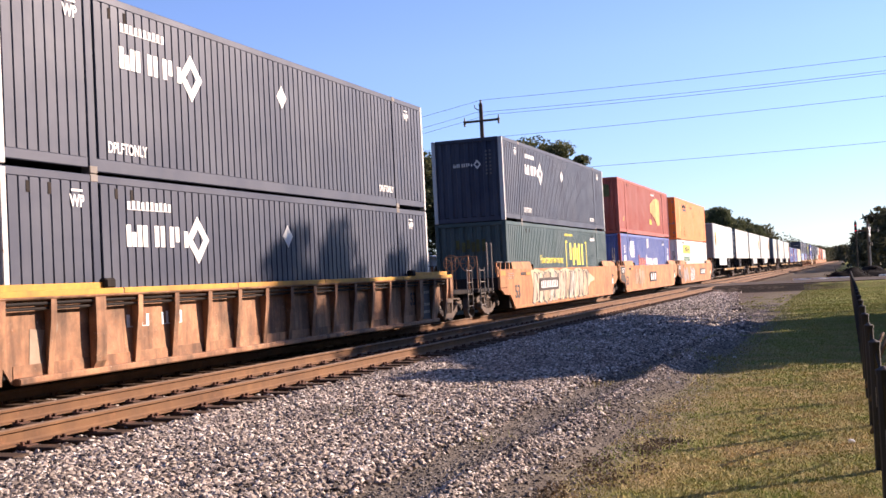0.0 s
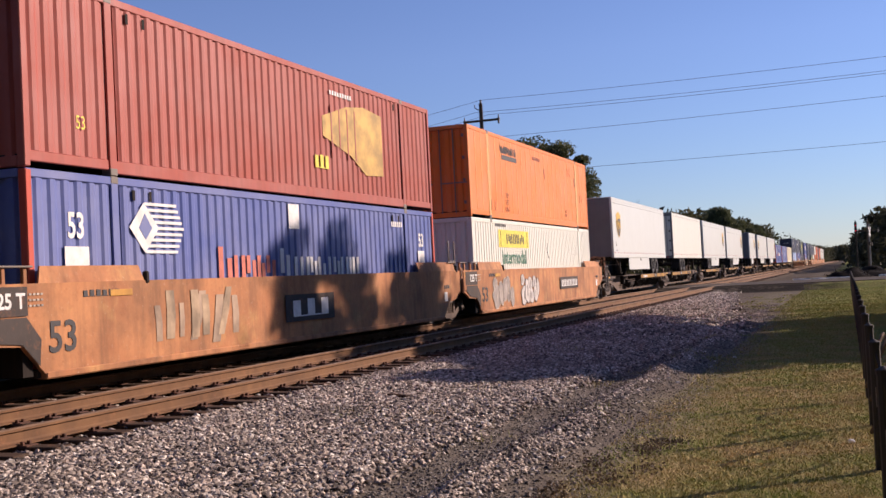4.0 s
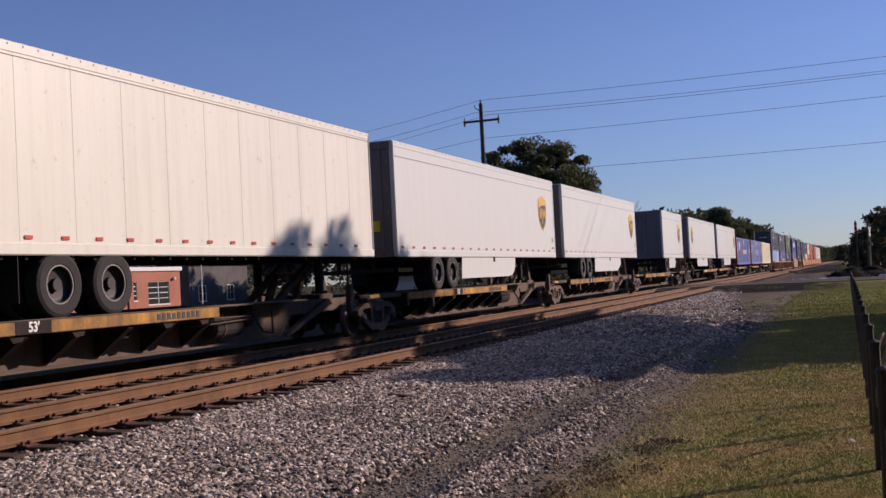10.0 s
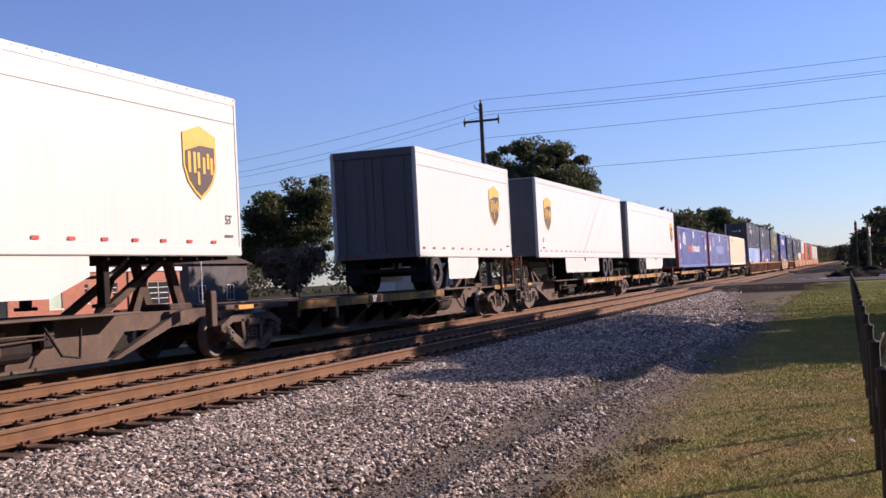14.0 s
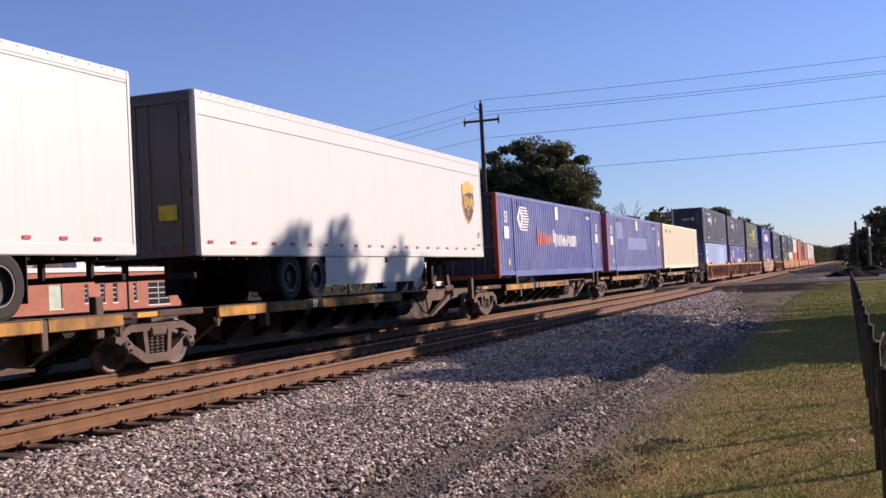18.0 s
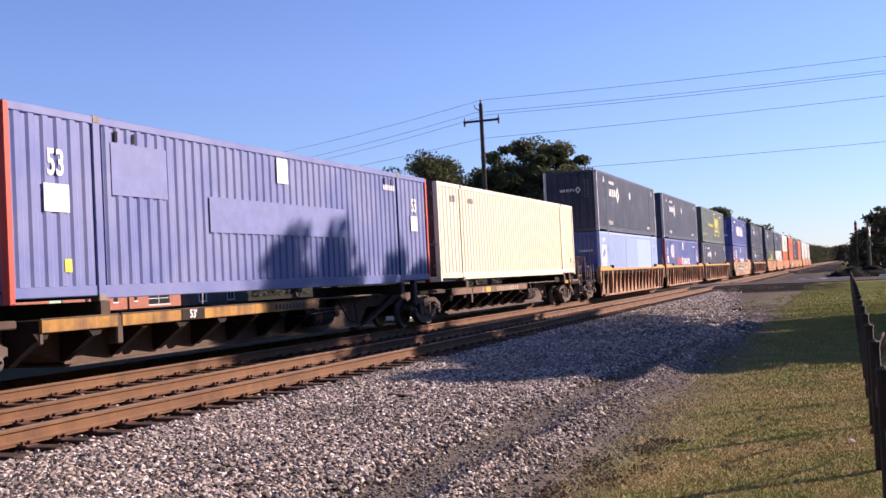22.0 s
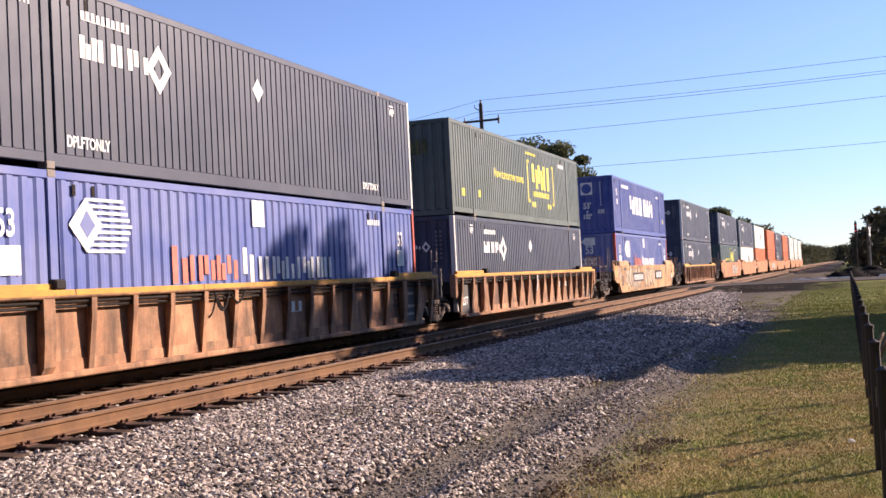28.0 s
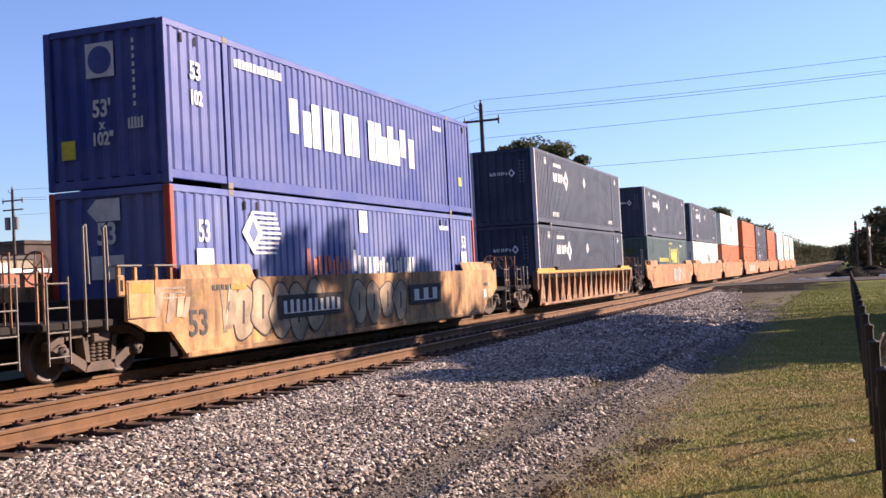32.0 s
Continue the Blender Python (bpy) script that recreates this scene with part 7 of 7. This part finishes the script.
for i, (y, a) in enumerate(((8.9, 0.5), (10.4, 0.35), (12.2, 0.45), (13.1, 0.3))):
    part("vine", G().tube([(fence_x(y) + 0.03 + a * 0.5 * math.sin(t * 0.5), y + t * 0.16, 0.1 + a * math.sin(t * 0.55)) for t in range(8)], 0.018, 5), BARK, fence)

# ---- overhead line ----
WOOD_POLE = rusty("weathered_pole_wood", (0.13, 0.095, 0.07), (0.08, 0.06, 0.045), 0.3, 0.9)
WIRE = plain("line_wire", (0.16, 0.16, 0.18), 0.6, 0.3, 0.1)


def utility_pole(label, x, y, top, lean=0.0, transformers=False):
    p = thing("utility_pole", label, "utility pole")
    p.matrix_world = pose(x, y, 0, 0, lean, 0)
    part("pole", G().cyl((0, 0, -0.5), (0, 0, top), 0.17, 12, 0.11), WOOD_POLE, p)
    part("crossarm", G().cbox(-1.1, -0.06, top - 1.08, 1.1, 0.06, top - 0.96, 0.01), WOOD_POLE, p)
    for k in (-1.05, 1.05):
        part("insulator", G().lathe([(0.03, -0.25), (0.07, -0.22), (0.05, -0.15), (0.08, -0.1), (0.05, -0.02), (0.09, 0.05), (0.03, 0.15), (0.03, 0.28)], (k, 0, top - 1.02), 2, 8), CASTING, p)
    part("insulator", G().lathe([(0.03, 0), (0.07, 0.05), (0.05, 0.12), (0.07, 0.18), (0.02, 0.22)], (0, 0, top), 2, 8), CASTING, p)
    part("bracket", G().tube([(0, -0.05, top - 0.45), (-0.35, -0.05, top - 0.25), (-0.35, -0.05, top - 0.05)], 0.03), CASTING, p)
    part("ground_wire", G().tube([(0.16, -0.08, 0), (0.12, -0.08, top - 0.5)], 0.012), WIRE, p)
    if transformers:
        for k in (-0.45, 0.45):
            part("transformer", G().cyl((k, -0.2, top - 3.6), (k, -0.2, top - 2.5), 0.25, 12), HUB, p)
        part("crossarm", G().cbox(-1.1, -0.06, top - 1.9, 1.1, 0.06, top - 1.78, 0.01), WOOD_POLE, p)
    return p


def wire(label, a, b, sag, r=0.011):
    a, b = Vector(a), Vector(b)
    pts = [a.lerp(b, i / 24) - Vector((0, 0, sag * 4 * (i / 24) * (1 - i / 24))) for i in range(25)]
    ob = part("power_line", G().tube(pts, r, 5), WIRE)
    return tagged(ob, label, "cable", "overhead wires")


utility_pole("dark wooden utility pole with one crossarm beyond the train", -19.7, 60, 11.45)
utility_pole("wooden utility pole with two transformers behind the brick building", -68.5, 75.6, 11.1, 0, True)
for dz, dx, sag in ((0.15, 0, 0.5), (-0.55, -0.3, 0.55), (-0.75, 0.4, 0.6), (-2.1, 0, 0.35)):
    wire("thin overhead wire crossing the tracks", (-19.7 + dx, 60, 11.5 + dz), (24, 61, 12.25 + (dz if abs(dz) < 0.5 else -0.62 if dz > -1 else dz) * 0.92), sag * 0.7)
    wire("thin overhead wire between the two poles", (-19.7 + dx, 60, 11.5 + dz), (-68.5 + dx, 75.6, 10.9 + dz), sag * 2.2)
utility_pole("wooden utility pole on the lawn side of the crossing", 24, 61, 12.25)
utility_pole("tall wooden pole behind the woods", -60, 125, 14.4)
utility_pole("tall wooden pole across the road", 30, 125, 14.3)
wire("distant overhead wire crossing above the trees", (-60, 125, 14.1), (30, 125, 14.0), 0.5, 0.022)

# ---- buildings beyond the tracks ----
def brick_material():
    m, n, l, b = nodes_of("red_brick_wall")
    tc = n.new("ShaderNodeTexCoord")
    mp = n.new("ShaderNodeMapping")
    mp.inputs["Rotation"].default_value = (0, radians(90), radians(90))
    l.new(tc.outputs["Object"], mp.inputs[0])
    sep = n.new("ShaderNodeSeparateXYZ")
    com = n.new("ShaderNodeCombineXYZ")
    l.new(tc.outputs["Object"], sep.inputs[0])
    add = n.new("ShaderNodeMath")
    l.new(sep.outputs["X"], add.inputs[0])
    l.new(sep.outputs["Y"], add.inputs[1])
    l.new(add.outputs[0], com.inputs[0])
    l.new(sep.outputs["Z"], com.inputs[1])
    br = n.new("ShaderNodeTexBrick")
    br.inputs["Scale"].default_value = 1.0
    br.inputs["Brick Width"].default_value, br.inputs["Row Height"].default_value, br.inputs["Mortar Size"].default_value = 0.22, 0.075, 0.008
    br.inputs["Color1"].default_value, br.inputs["Color2"].default_value, br.inputs["Mortar"].default_value = (0.42, 0.125, 0.06, 1), (0.33, 0.095, 0.05, 1), (0.40, 0.28, 0.20, 1)
    l.new(com.outputs[0], br.inputs["Vector"])
    l.new(mixed(n, l, br.outputs["Color"], (0.22, 0.08, 0.05), times(n, l, noised(n, l, 0.5, 5), 0.4)), b.inputs["Base Color"])
    b.inputs["Roughness"].default_value = 0.9
    return m


BRICK = brick_material()
FASCIA = paint("white_fascia_paint", (0.74, 0.73, 0.70), 0.6, 0.15, fade=0.05)
DARK_WALL = paint("dark_brown_wall", (0.065, 0.042, 0.034), 0.8, 0.4)
# The trees' shade over the grey house is put into this dark grey
GREY_WALL = paint("grey_house_siding", (0.085, 0.080, 0.082), 0.8, 0.4)
TAN_WALL = paint("tan_wall", (0.36, 0.28, 0.19), 0.8, 0.3)
GLASS, gn, gl, gb = nodes_of("window_glass")
gb.inputs["Base Color"].default_value = (0.03, 0.035, 0.035, 1)
gb.inputs["Roughness"].default_value = 0.08
# The green light of one window is put into its pane's colour
GREEN_LIT = plain("green_lit_pane", (0.42, 0.55, 0.40), 0.7, 0, 0.1, 2)


def wall_window(house, x, y0, y1, z0, z1, bars_n, rows_n, green_lit=False):
    w = part("window", G().box(x - 0.05, y0, z0, x + 0.004, y1, z1), GREEN_LIT if green_lit else GLASS, house)
    fr = G()
    fr.box(x + 0.004, y0 - 0.05, z0 - 0.05, x + 0.05, y0 + 0.03, z1 + 0.05).box(x + 0.004, y1 - 0.03, z0 - 0.05, x + 0.05, y1 + 0.05, z1 + 0.05)
    fr.box(x + 0.004, y0, z1 - 0.03, x + 0.05, y1, z1 + 0.05)
    for i in range(1, bars_n):
        k = y0 + (y1 - y0) * i / bars_n
        fr.box(x + 0.004, k - 0.025, z0, x + 0.04, k + 0.025, z1)
    for i in range(1, rows_n):
        k = z0 + (z1 - z0) * i / rows_n
        fr.box(x + 0.004, y0, k - 0.025, x + 0.04, y1, k + 0.025)
    part("frame", fr, FASCIA, w)
    part("sill", G().cbox(x, y0 - 0.08, z0 - 0.12, x + 0.12, y1 + 0.08, z0 - 0.02, 0.01), FASCIA, w)


house = thing("brick_building", "low red brick building with a flat roof and white fascia", "building")
x0 = -50.0
cuts = ((58.2, 59.5, 0.62, 2.22, 1, 1, True), (61.8, 62.2, 0.9, 2.22, 1, 4, False), (63.5, 64.0, 0.86, 2.22, 1, 4, False), (64.9, 65.4, 0.84, 2.22, 1, 4, False), (67.3, 67.7, 0.86, 2.22, 1, 4, False), (69.1, 71.8, 0.5, 2.2, 2, 4, False), (40.0, 42.2, 0.6, 2.2, 2, 4, False), (48.5, 50.4, 0.6, 2.2, 2, 4, False), (53.4, 54.4, -0.4, 2.2, 1, 1, False))
ylist = sorted(cuts)
g, last = G(), 30.0
for y0, y1, z0, z1, *_ in ylist:
    g.box(x0 - 0.3, last, -0.5, x0, y0, 3.06)
    g.box(x0 - 0.3, y0, -0.5, x0, y1, z0)
    g.box(x0 - 0.3, y0, z1, x0, y1, 3.06)
    last = y1
g.box(x0 - 0.3, last, -0.5, x0, 73.3, 3.06)
part("front_wall", g, BRICK, house)
part("end_wall", G().box(x0 - 14, 73.0, -0.5, x0 - 0.3, 73.3, 3.06), BRICK, house)
part("end_wall", G().box(x0 - 14, 30.0, -0.5, x0 - 0.3, 30.3, 3.06), BRICK, house)
part("back_wall", G().box(x0 - 14.3, 30.0, -0.5, x0 - 14.0, 73.3, 3.06), BRICK, house)
part("roof", G().box(x0 - 14.2, 30.1, 3.06, x0 - 0.1, 73.2, 3.2), TAN_WALL, house)
part("fascia", G().cbox(x0 - 0.12, 29.8, 3.02, x0 + 0.12, 73.5, 3.34, 0.02), FASCIA, house)
part("fascia", G().cbox(x0 - 14.2, 73.28, 3.02, x0 - 0.12, 73.5, 3.34, 0.02), FASCIA, house)
for c in cuts:
    wall_window(house, x0 - 0.08, *c)
part("downpipe", G().tube([(x0 + 0.06, 66.6, 3.0), (x0 + 0.06, 66.6, -0.4)], 0.05), DARK_WALL, house)
part("wall_lamp", G().cbox(x0, 72.2, 2.3, x0 + 0.25, 72.45, 2.5, 0.03), FASCIA, house)
part("roof_unit", G().cbox(-58, 59.0, 3.2, -56, 61.4, 4.0, 0.05), FASCIA, house)


def block_house(label, x1, x2, y1, y2, top, wall, roof, roof_rise=0.0, windows=()):
    h = thing("building", label, "building")
    part("wall", G().box(x1, y1, -0.5, x2, y2, top), wall, h)
    if roof_rise:
        mid = (y1 + y2) / 2
        part("roof", G().prism([(y1 - 0.4, top), (y2 + 0.4, top), (mid, top + roof_rise)], 0, x1 - 0.3, x2 + 0.4), roof, h)
    else:
        part("roof", G().box(x1 - 0.2, y1 - 0.2, top, x2 + 0.2, y2 + 0.2, top + 0.35), roof, h)
    for c in windows:
        wall_window(h, x2, *c)
    return h


block_house("long dark brown building with a flat roof", -95, -74, 83, 110, 6.7, DARK_WALL, DARK_WALL)
block_house("small white gabled building behind the brick one", -67.6, -66, 80.6, 84.6, 5.1, FASCIA, GREY_WALL, 0.7)
block_house("tan low building with light panels", -82, -70, 60, 79.5, 5.0, TAN_WALL, GREY_WALL, 0, ((62, 65, 3.4, 4.6, 3, 1), (70, 73, 3.4, 4.6, 3, 1)))
block_house("grey house with a dark porch", -70, -58, 86.5, 97, 3.9, GREY_WALL, DARK_WALL, 1.3, ((88.0, 89.2, 0.4, 1.8, 2, 2), (93, 94.2, 0.4, 1.8, 2, 2)))

flag = thing("flagpole", "white flagpole with a limp striped flag", "flagpole")
flag.location = (-49.1, 75.0, -0.4)
part("pole", G().cyl((0, 0, 0), (0, 0, 9.7), 0.06, 10, 0.035), FASCIA, flag)
part("finial", G().lathe([(0.0, -0.07), (0.06, -0.03), (0.07, 0), (0.05, 0.05), (0, 0.07)], (0, 0, 9.78), 2, 10), SHIELD_GOLD, flag)
for i in range(9):
    part("flag_stripe", G().prism([(0.02, 9.3 - i * 0.17), (-0.28, 9.05 - i * 0.19), (-0.5, 8.7 - i * 0.16), (-0.5, 8.55 - i * 0.16), (-0.28, 8.88 - i * 0.19), (0.02, 9.13 - i * 0.17)], 1, -0.03 - 0.02 * (i % 3), 0.03 + 0.02 * (i % 2)), TAPE_RED if i % 2 == 0 else LETTER_WHITE, flag)

CABINET = paint("cream_cabinet_paint", (0.84, 0.80, 0.68), 0.5, 0.08, fade=0.05)
for y, w, top in ((42.95, 2.25, 3.00), (45.20, 1.55, 2.95), (47.05, 2.0, 2.80), (48.70, 1.15, 2.62)):
    cab = thing("signal_cabinet", "cream steel signal cabinet beside the tracks", "cabinet", "signal cabinets")
    cab.location = (-17.9, y, -0.5)
    part("body", G().cbox(-0.9, -w / 2, 0.15, 0.0, w / 2, top, 0.03), CABINET, cab)
    part("roof", G().prism([(-1.0, top), (0.1, top), (0.1, top + 0.05), (-0.45, top + 0.12), (-1.0, top + 0.05)], 1, -w / 2 - 0.03, w / 2 + 0.03), CABINET, cab)
    d = part("door", G().cbox(0.0, -w / 2 + 0.10, 0.3, 0.025, w / 2 - 0.10, top - 0.18, 0.008), CABINET, cab)
    part("door_handle", G().cbox(0.025, w / 2 - 0.28, 1.3, 0.06, w / 2 - 0.22, 1.55, 0.01), CASTING, d)
    part("base", G().box(-0.85, -w / 2 + 0.05, 0, -0.05, w / 2 - 0.05, 0.15), GREY_WALL, cab)
stop = thing("round_sign", "dark back of a sign on a thin post by the cabinets", "sign")
stop.location = (-17.3, 49.2, -0.5)
part("post", G().cyl((0, 0, 0), (0, 0, 2.55), 0.035, 8), CASTING, stop)
part("sign_plate", G().prism([(0.40 * math.cos(i * math.pi / 4 + 0.39), 2.25 + 0.40 * math.sin(i * math.pi / 4 + 0.39)) for i in range(8)], 0, 0.035, 0.05), GREY_SIDE, stop)

# ---- level crossing and what stands beyond it ----
ASPHALT = rusty("worn_asphalt", (0.082, 0.070, 0.057), (0.052, 0.044, 0.036), 0.5, 0.9)
road = part("road", G().box(-60, 68.5, -0.2, NEAR_X - 0.82, 79.5, -0.006).box(NEAR_X - 0.68, 68.5, -0.2, NEAR_X + 0.68, 79.5, -0.006).box(NEAR_X + 0.82, 68.5, -0.2, 9.0, 79.5, -0.006), ASPHALT)
tagged(road, "worn grey asphalt road over the level crossing", "road", kind="structure")
kerb = thing("concrete_kerb", "pale broken concrete kerb beside the crossing", "kerb")
kerb.location = (-3.6, 84.0, -0.3)
for i in range(4):
    part("kerb_stone", G().cbox(i * 0.95, 0.05 * (i % 2), 0, i * 0.95 + 0.9, 0.3 + 0.05 * (i % 2), 0.30, 0.03), FASCIA, kerb)
SOIL = plain("dark_piled_soil", (0.011, 0.009, 0.008), 0.95, 0, 0.3, 4)


def mound(label, x, y, rx, ry, h, seed):
    vs, fs, n, m = [], [], 28, 10
    for j in range(m + 1):
        for i in range(n):
            a, k = i * 2 * math.pi / n, j / m
            z = h * (1 - k ** 1.5) * (0.8 + 0.5 * noise.noise((math.cos(a) * k * 2 + seed, math.sin(a) * k * 2, seed)))
            vs.append((rx * k * math.cos(a) * (1 + 0.15 * noise.noise((a, k, seed))), ry * k * math.sin(a), max(z, -0.02) if j < m else -0.1))
    fs = [(j * n + i, j * n + (i + 1) % n, (j + 1) * n + (i + 1) % n, (j + 1) * n + i) for j in range(m) for i in range(n)]
    fs = [f[::-1] for f in fs]
    ob = part("soil_heap", G().add(vs, fs), SOIL)
    ob.location = (x, y, -0.42)
    return tagged(ob, label, "heap")


def brush(heap, rx, ry, h, count, seed):
    """Broken branches sticking out of a heap."""
    rnd, g = random.Random(seed), G()
    for _ in range(count):
        a, k = rnd.uniform(0, 6.283), rnd.random() ** 0.6
        p = Vector((rx * k * math.cos(a), ry * k * math.sin(a), h * (1 - k ** 1.5) * 0.85))
        w = Vector((math.cos(a) + rnd.uniform(-1, 1), rnd.uniform(-1, 1), rnd.uniform(-0.1, 0.7))).normalized()
        g.cyl(p - w * 0.3, p + w * rnd.uniform(0.1, 0.5), rnd.uniform(0.012, 0.03), 5, 0.008)
    tagged(part("brush", g, SOIL, heap), kind="stuff")


brush(mound("black heap of piled soil and brush by the crossing", -0.2, 88, 2.3, 2.2, 1.25, 3.1), 2.2, 2.0, 1.15, 110, 61)
brush(mound("long low heap of dark soil by the crossing", 1.9, 104, 2.8, 3.0, 1.15, 7.7), 2.6, 2.6, 1.0, 70, 62)
mound("flat heap of dark soil at the roadside", -2.6, 87, 1.6, 1.6, 0.50, 5.2)
for x, y, l, turn in ((-3.1, 81.0, 1.5, 8), (-1.8, 80.6, 0.8, -12)):
    slab = part("concrete_slab", G().cbox(-l / 2, -0.25, 0, l / 2, 0.25, 0.16, 0.03), FASCIA)
    slab.matrix_world = pose(x, y, -0.16, 0, 4, turn)
    tagged(slab, "pale broken concrete slab lying beside the crossing", "slab")

RED_GLOW, rn, rl, rb = nodes_of("red_signal_light")
rb.inputs["Base Color"].default_value = (0.5, 0.02, 0.03, 1)
rb.inputs["Emission Color"].default_value = (1.0, 0.05, 0.08, 1)
rb.inputs["Emission Strength"].default_value = 0.7
sig = thing("railway_signal", "dark signal mast showing a red light", "signal")
sig.location = (0.95, 150, -0.4)
part("mast", G().cyl((0, 0, 0), (0, 0, 6.6), 0.08, 8), UNDER, sig)
part("head", G().cbox(-0.16, -0.05, 4.9, 0.16, 0.1, 6.4, 0.05), UNDER, sig)
for z in (5.3, 6.0):
    part("lamp", G().cyl((0, -0.12, z), (0, -0.05, z), 0.085, 12), RED_GLOW, sig, "glowing red lamp")
    part("hood", G().cyl((0, -0.30, z + 0.14), (0, -0.05, z + 0.16), 0.12, 8), UNDER, sig)
xing = thing("crossing_signal", "level-crossing signal with crossed boards", "signal")
xing.matrix_world = pose(1.9, 112, -0.4, 0, 0, 78)
part("mast", G().cyl((0, 0, 0), (0, 0, 4.9), 0.07, 8), HUB, xing)
for s in (-1, 1):
    b = part("crossbuck", G().cbox(-0.6, -0.06, 4.1, 0.6, -0.03, 4.32, 0.01), LETTER_WHITE, xing)
    b.data.transform(Matrix.Translation((0, 0, 4.2)) @ Matrix.Rotation(s * math.pi / 4, 4, "Y") @ Matrix.Translation((0, s * 0.015, -4.2)))
    part("lamp", G().cyl((s * 0.4, -0.16, 3.0), (s * 0.4, -0.04, 3.0), 0.2, 12), UNDER, xing)
part("base", G().cbox(-0.25, -0.25, 0, 0.25, 0.25, 0.6, 0.03), HUB, xing)
utility_pole("plain wooden pole near the crossing", 2.05, 128, 5.3)

block = part("concrete_block", G().cbox(-0.45, -0.2, 0, 0.45, 0.2, 0.35, 0.04), FASCIA)
block.matrix_world = pose(2.55, 92, -0.42, 0, 0, 8)
tagged(block, "pale concrete block by the crossing", "block")

# litter and stray wood on the dirt strip
for label, x, y, l, turn in (("grey broken wooden tie lying in the gravel", -5.6, 41.0, 0.75, 75), ("dark stick lying on the ballast", -5.85, 13.6, 0.42, 60), ("dark rotten board on the dirt strip", -3.9, 40.5, 0.42, 82)):
    ob = part("loose_board", G().cbox(-l / 2, -0.05, 0.0, l / 2, 0.05, 0.045, 0.012), TIE)
    ob.matrix_world = pose(x, y, bed_height(x, y) + 0.02, 0, 0, turn - 90)
    tagged(ob, label, "board")
for x, y in ((-2.06, 20.3), (-0.08, 10.6)):
    ob = part("paper_scrap", G().cbox(-0.03, -0.025, 0, 0.03, 0.025, 0.035, 0.012), LETTER_WHITE)
    ob.matrix_world = pose(x, y, bed_height(x, y), 10, 5, 30)
    tagged(ob, "crumpled white paper scrap on the ground", "litter")


# ---- movement ----
PATH = (162.75256, -5.55553, -0.52067, 0.07185)


def travelled(t):
    """Metres that the train has run since the clip's start; it slows a little."""
    u = (t - 16) / 16
    return PATH[0] * (u + 1) + PATH[1] * (u * u - 1) + PATH[2] * (u ** 3 + 1) + PATH[3] * (u ** 4 - 1)


def motions():
    rows = [k * 2.0 for k in range(17)]
    for ob, y0, z in moving:
        walk(ob, [(t, pose(TRAIN_X, y0 + slack(y0) - travelled(t), z)) for t in rows])
    turn = [k / FPS * 2 for k in range(int(32 * FPS / 2) + 1)]
    for k in (1, -1):
        first = axle_sets[k][0]
        walk(first, [(t, pose(0, k * 0.88, WHEEL_R, math.degrees(travelled(t) / WHEEL_R))) for t in turn])
        for w in axle_sets[k][1:]:
            w.rotation_mode = "QUATERNION"
            w.animation_data_create()
            w.animation_data.action = first.animation_data.action
            w.animation_data.action_slot = first.animation_data.action_slot


motions()
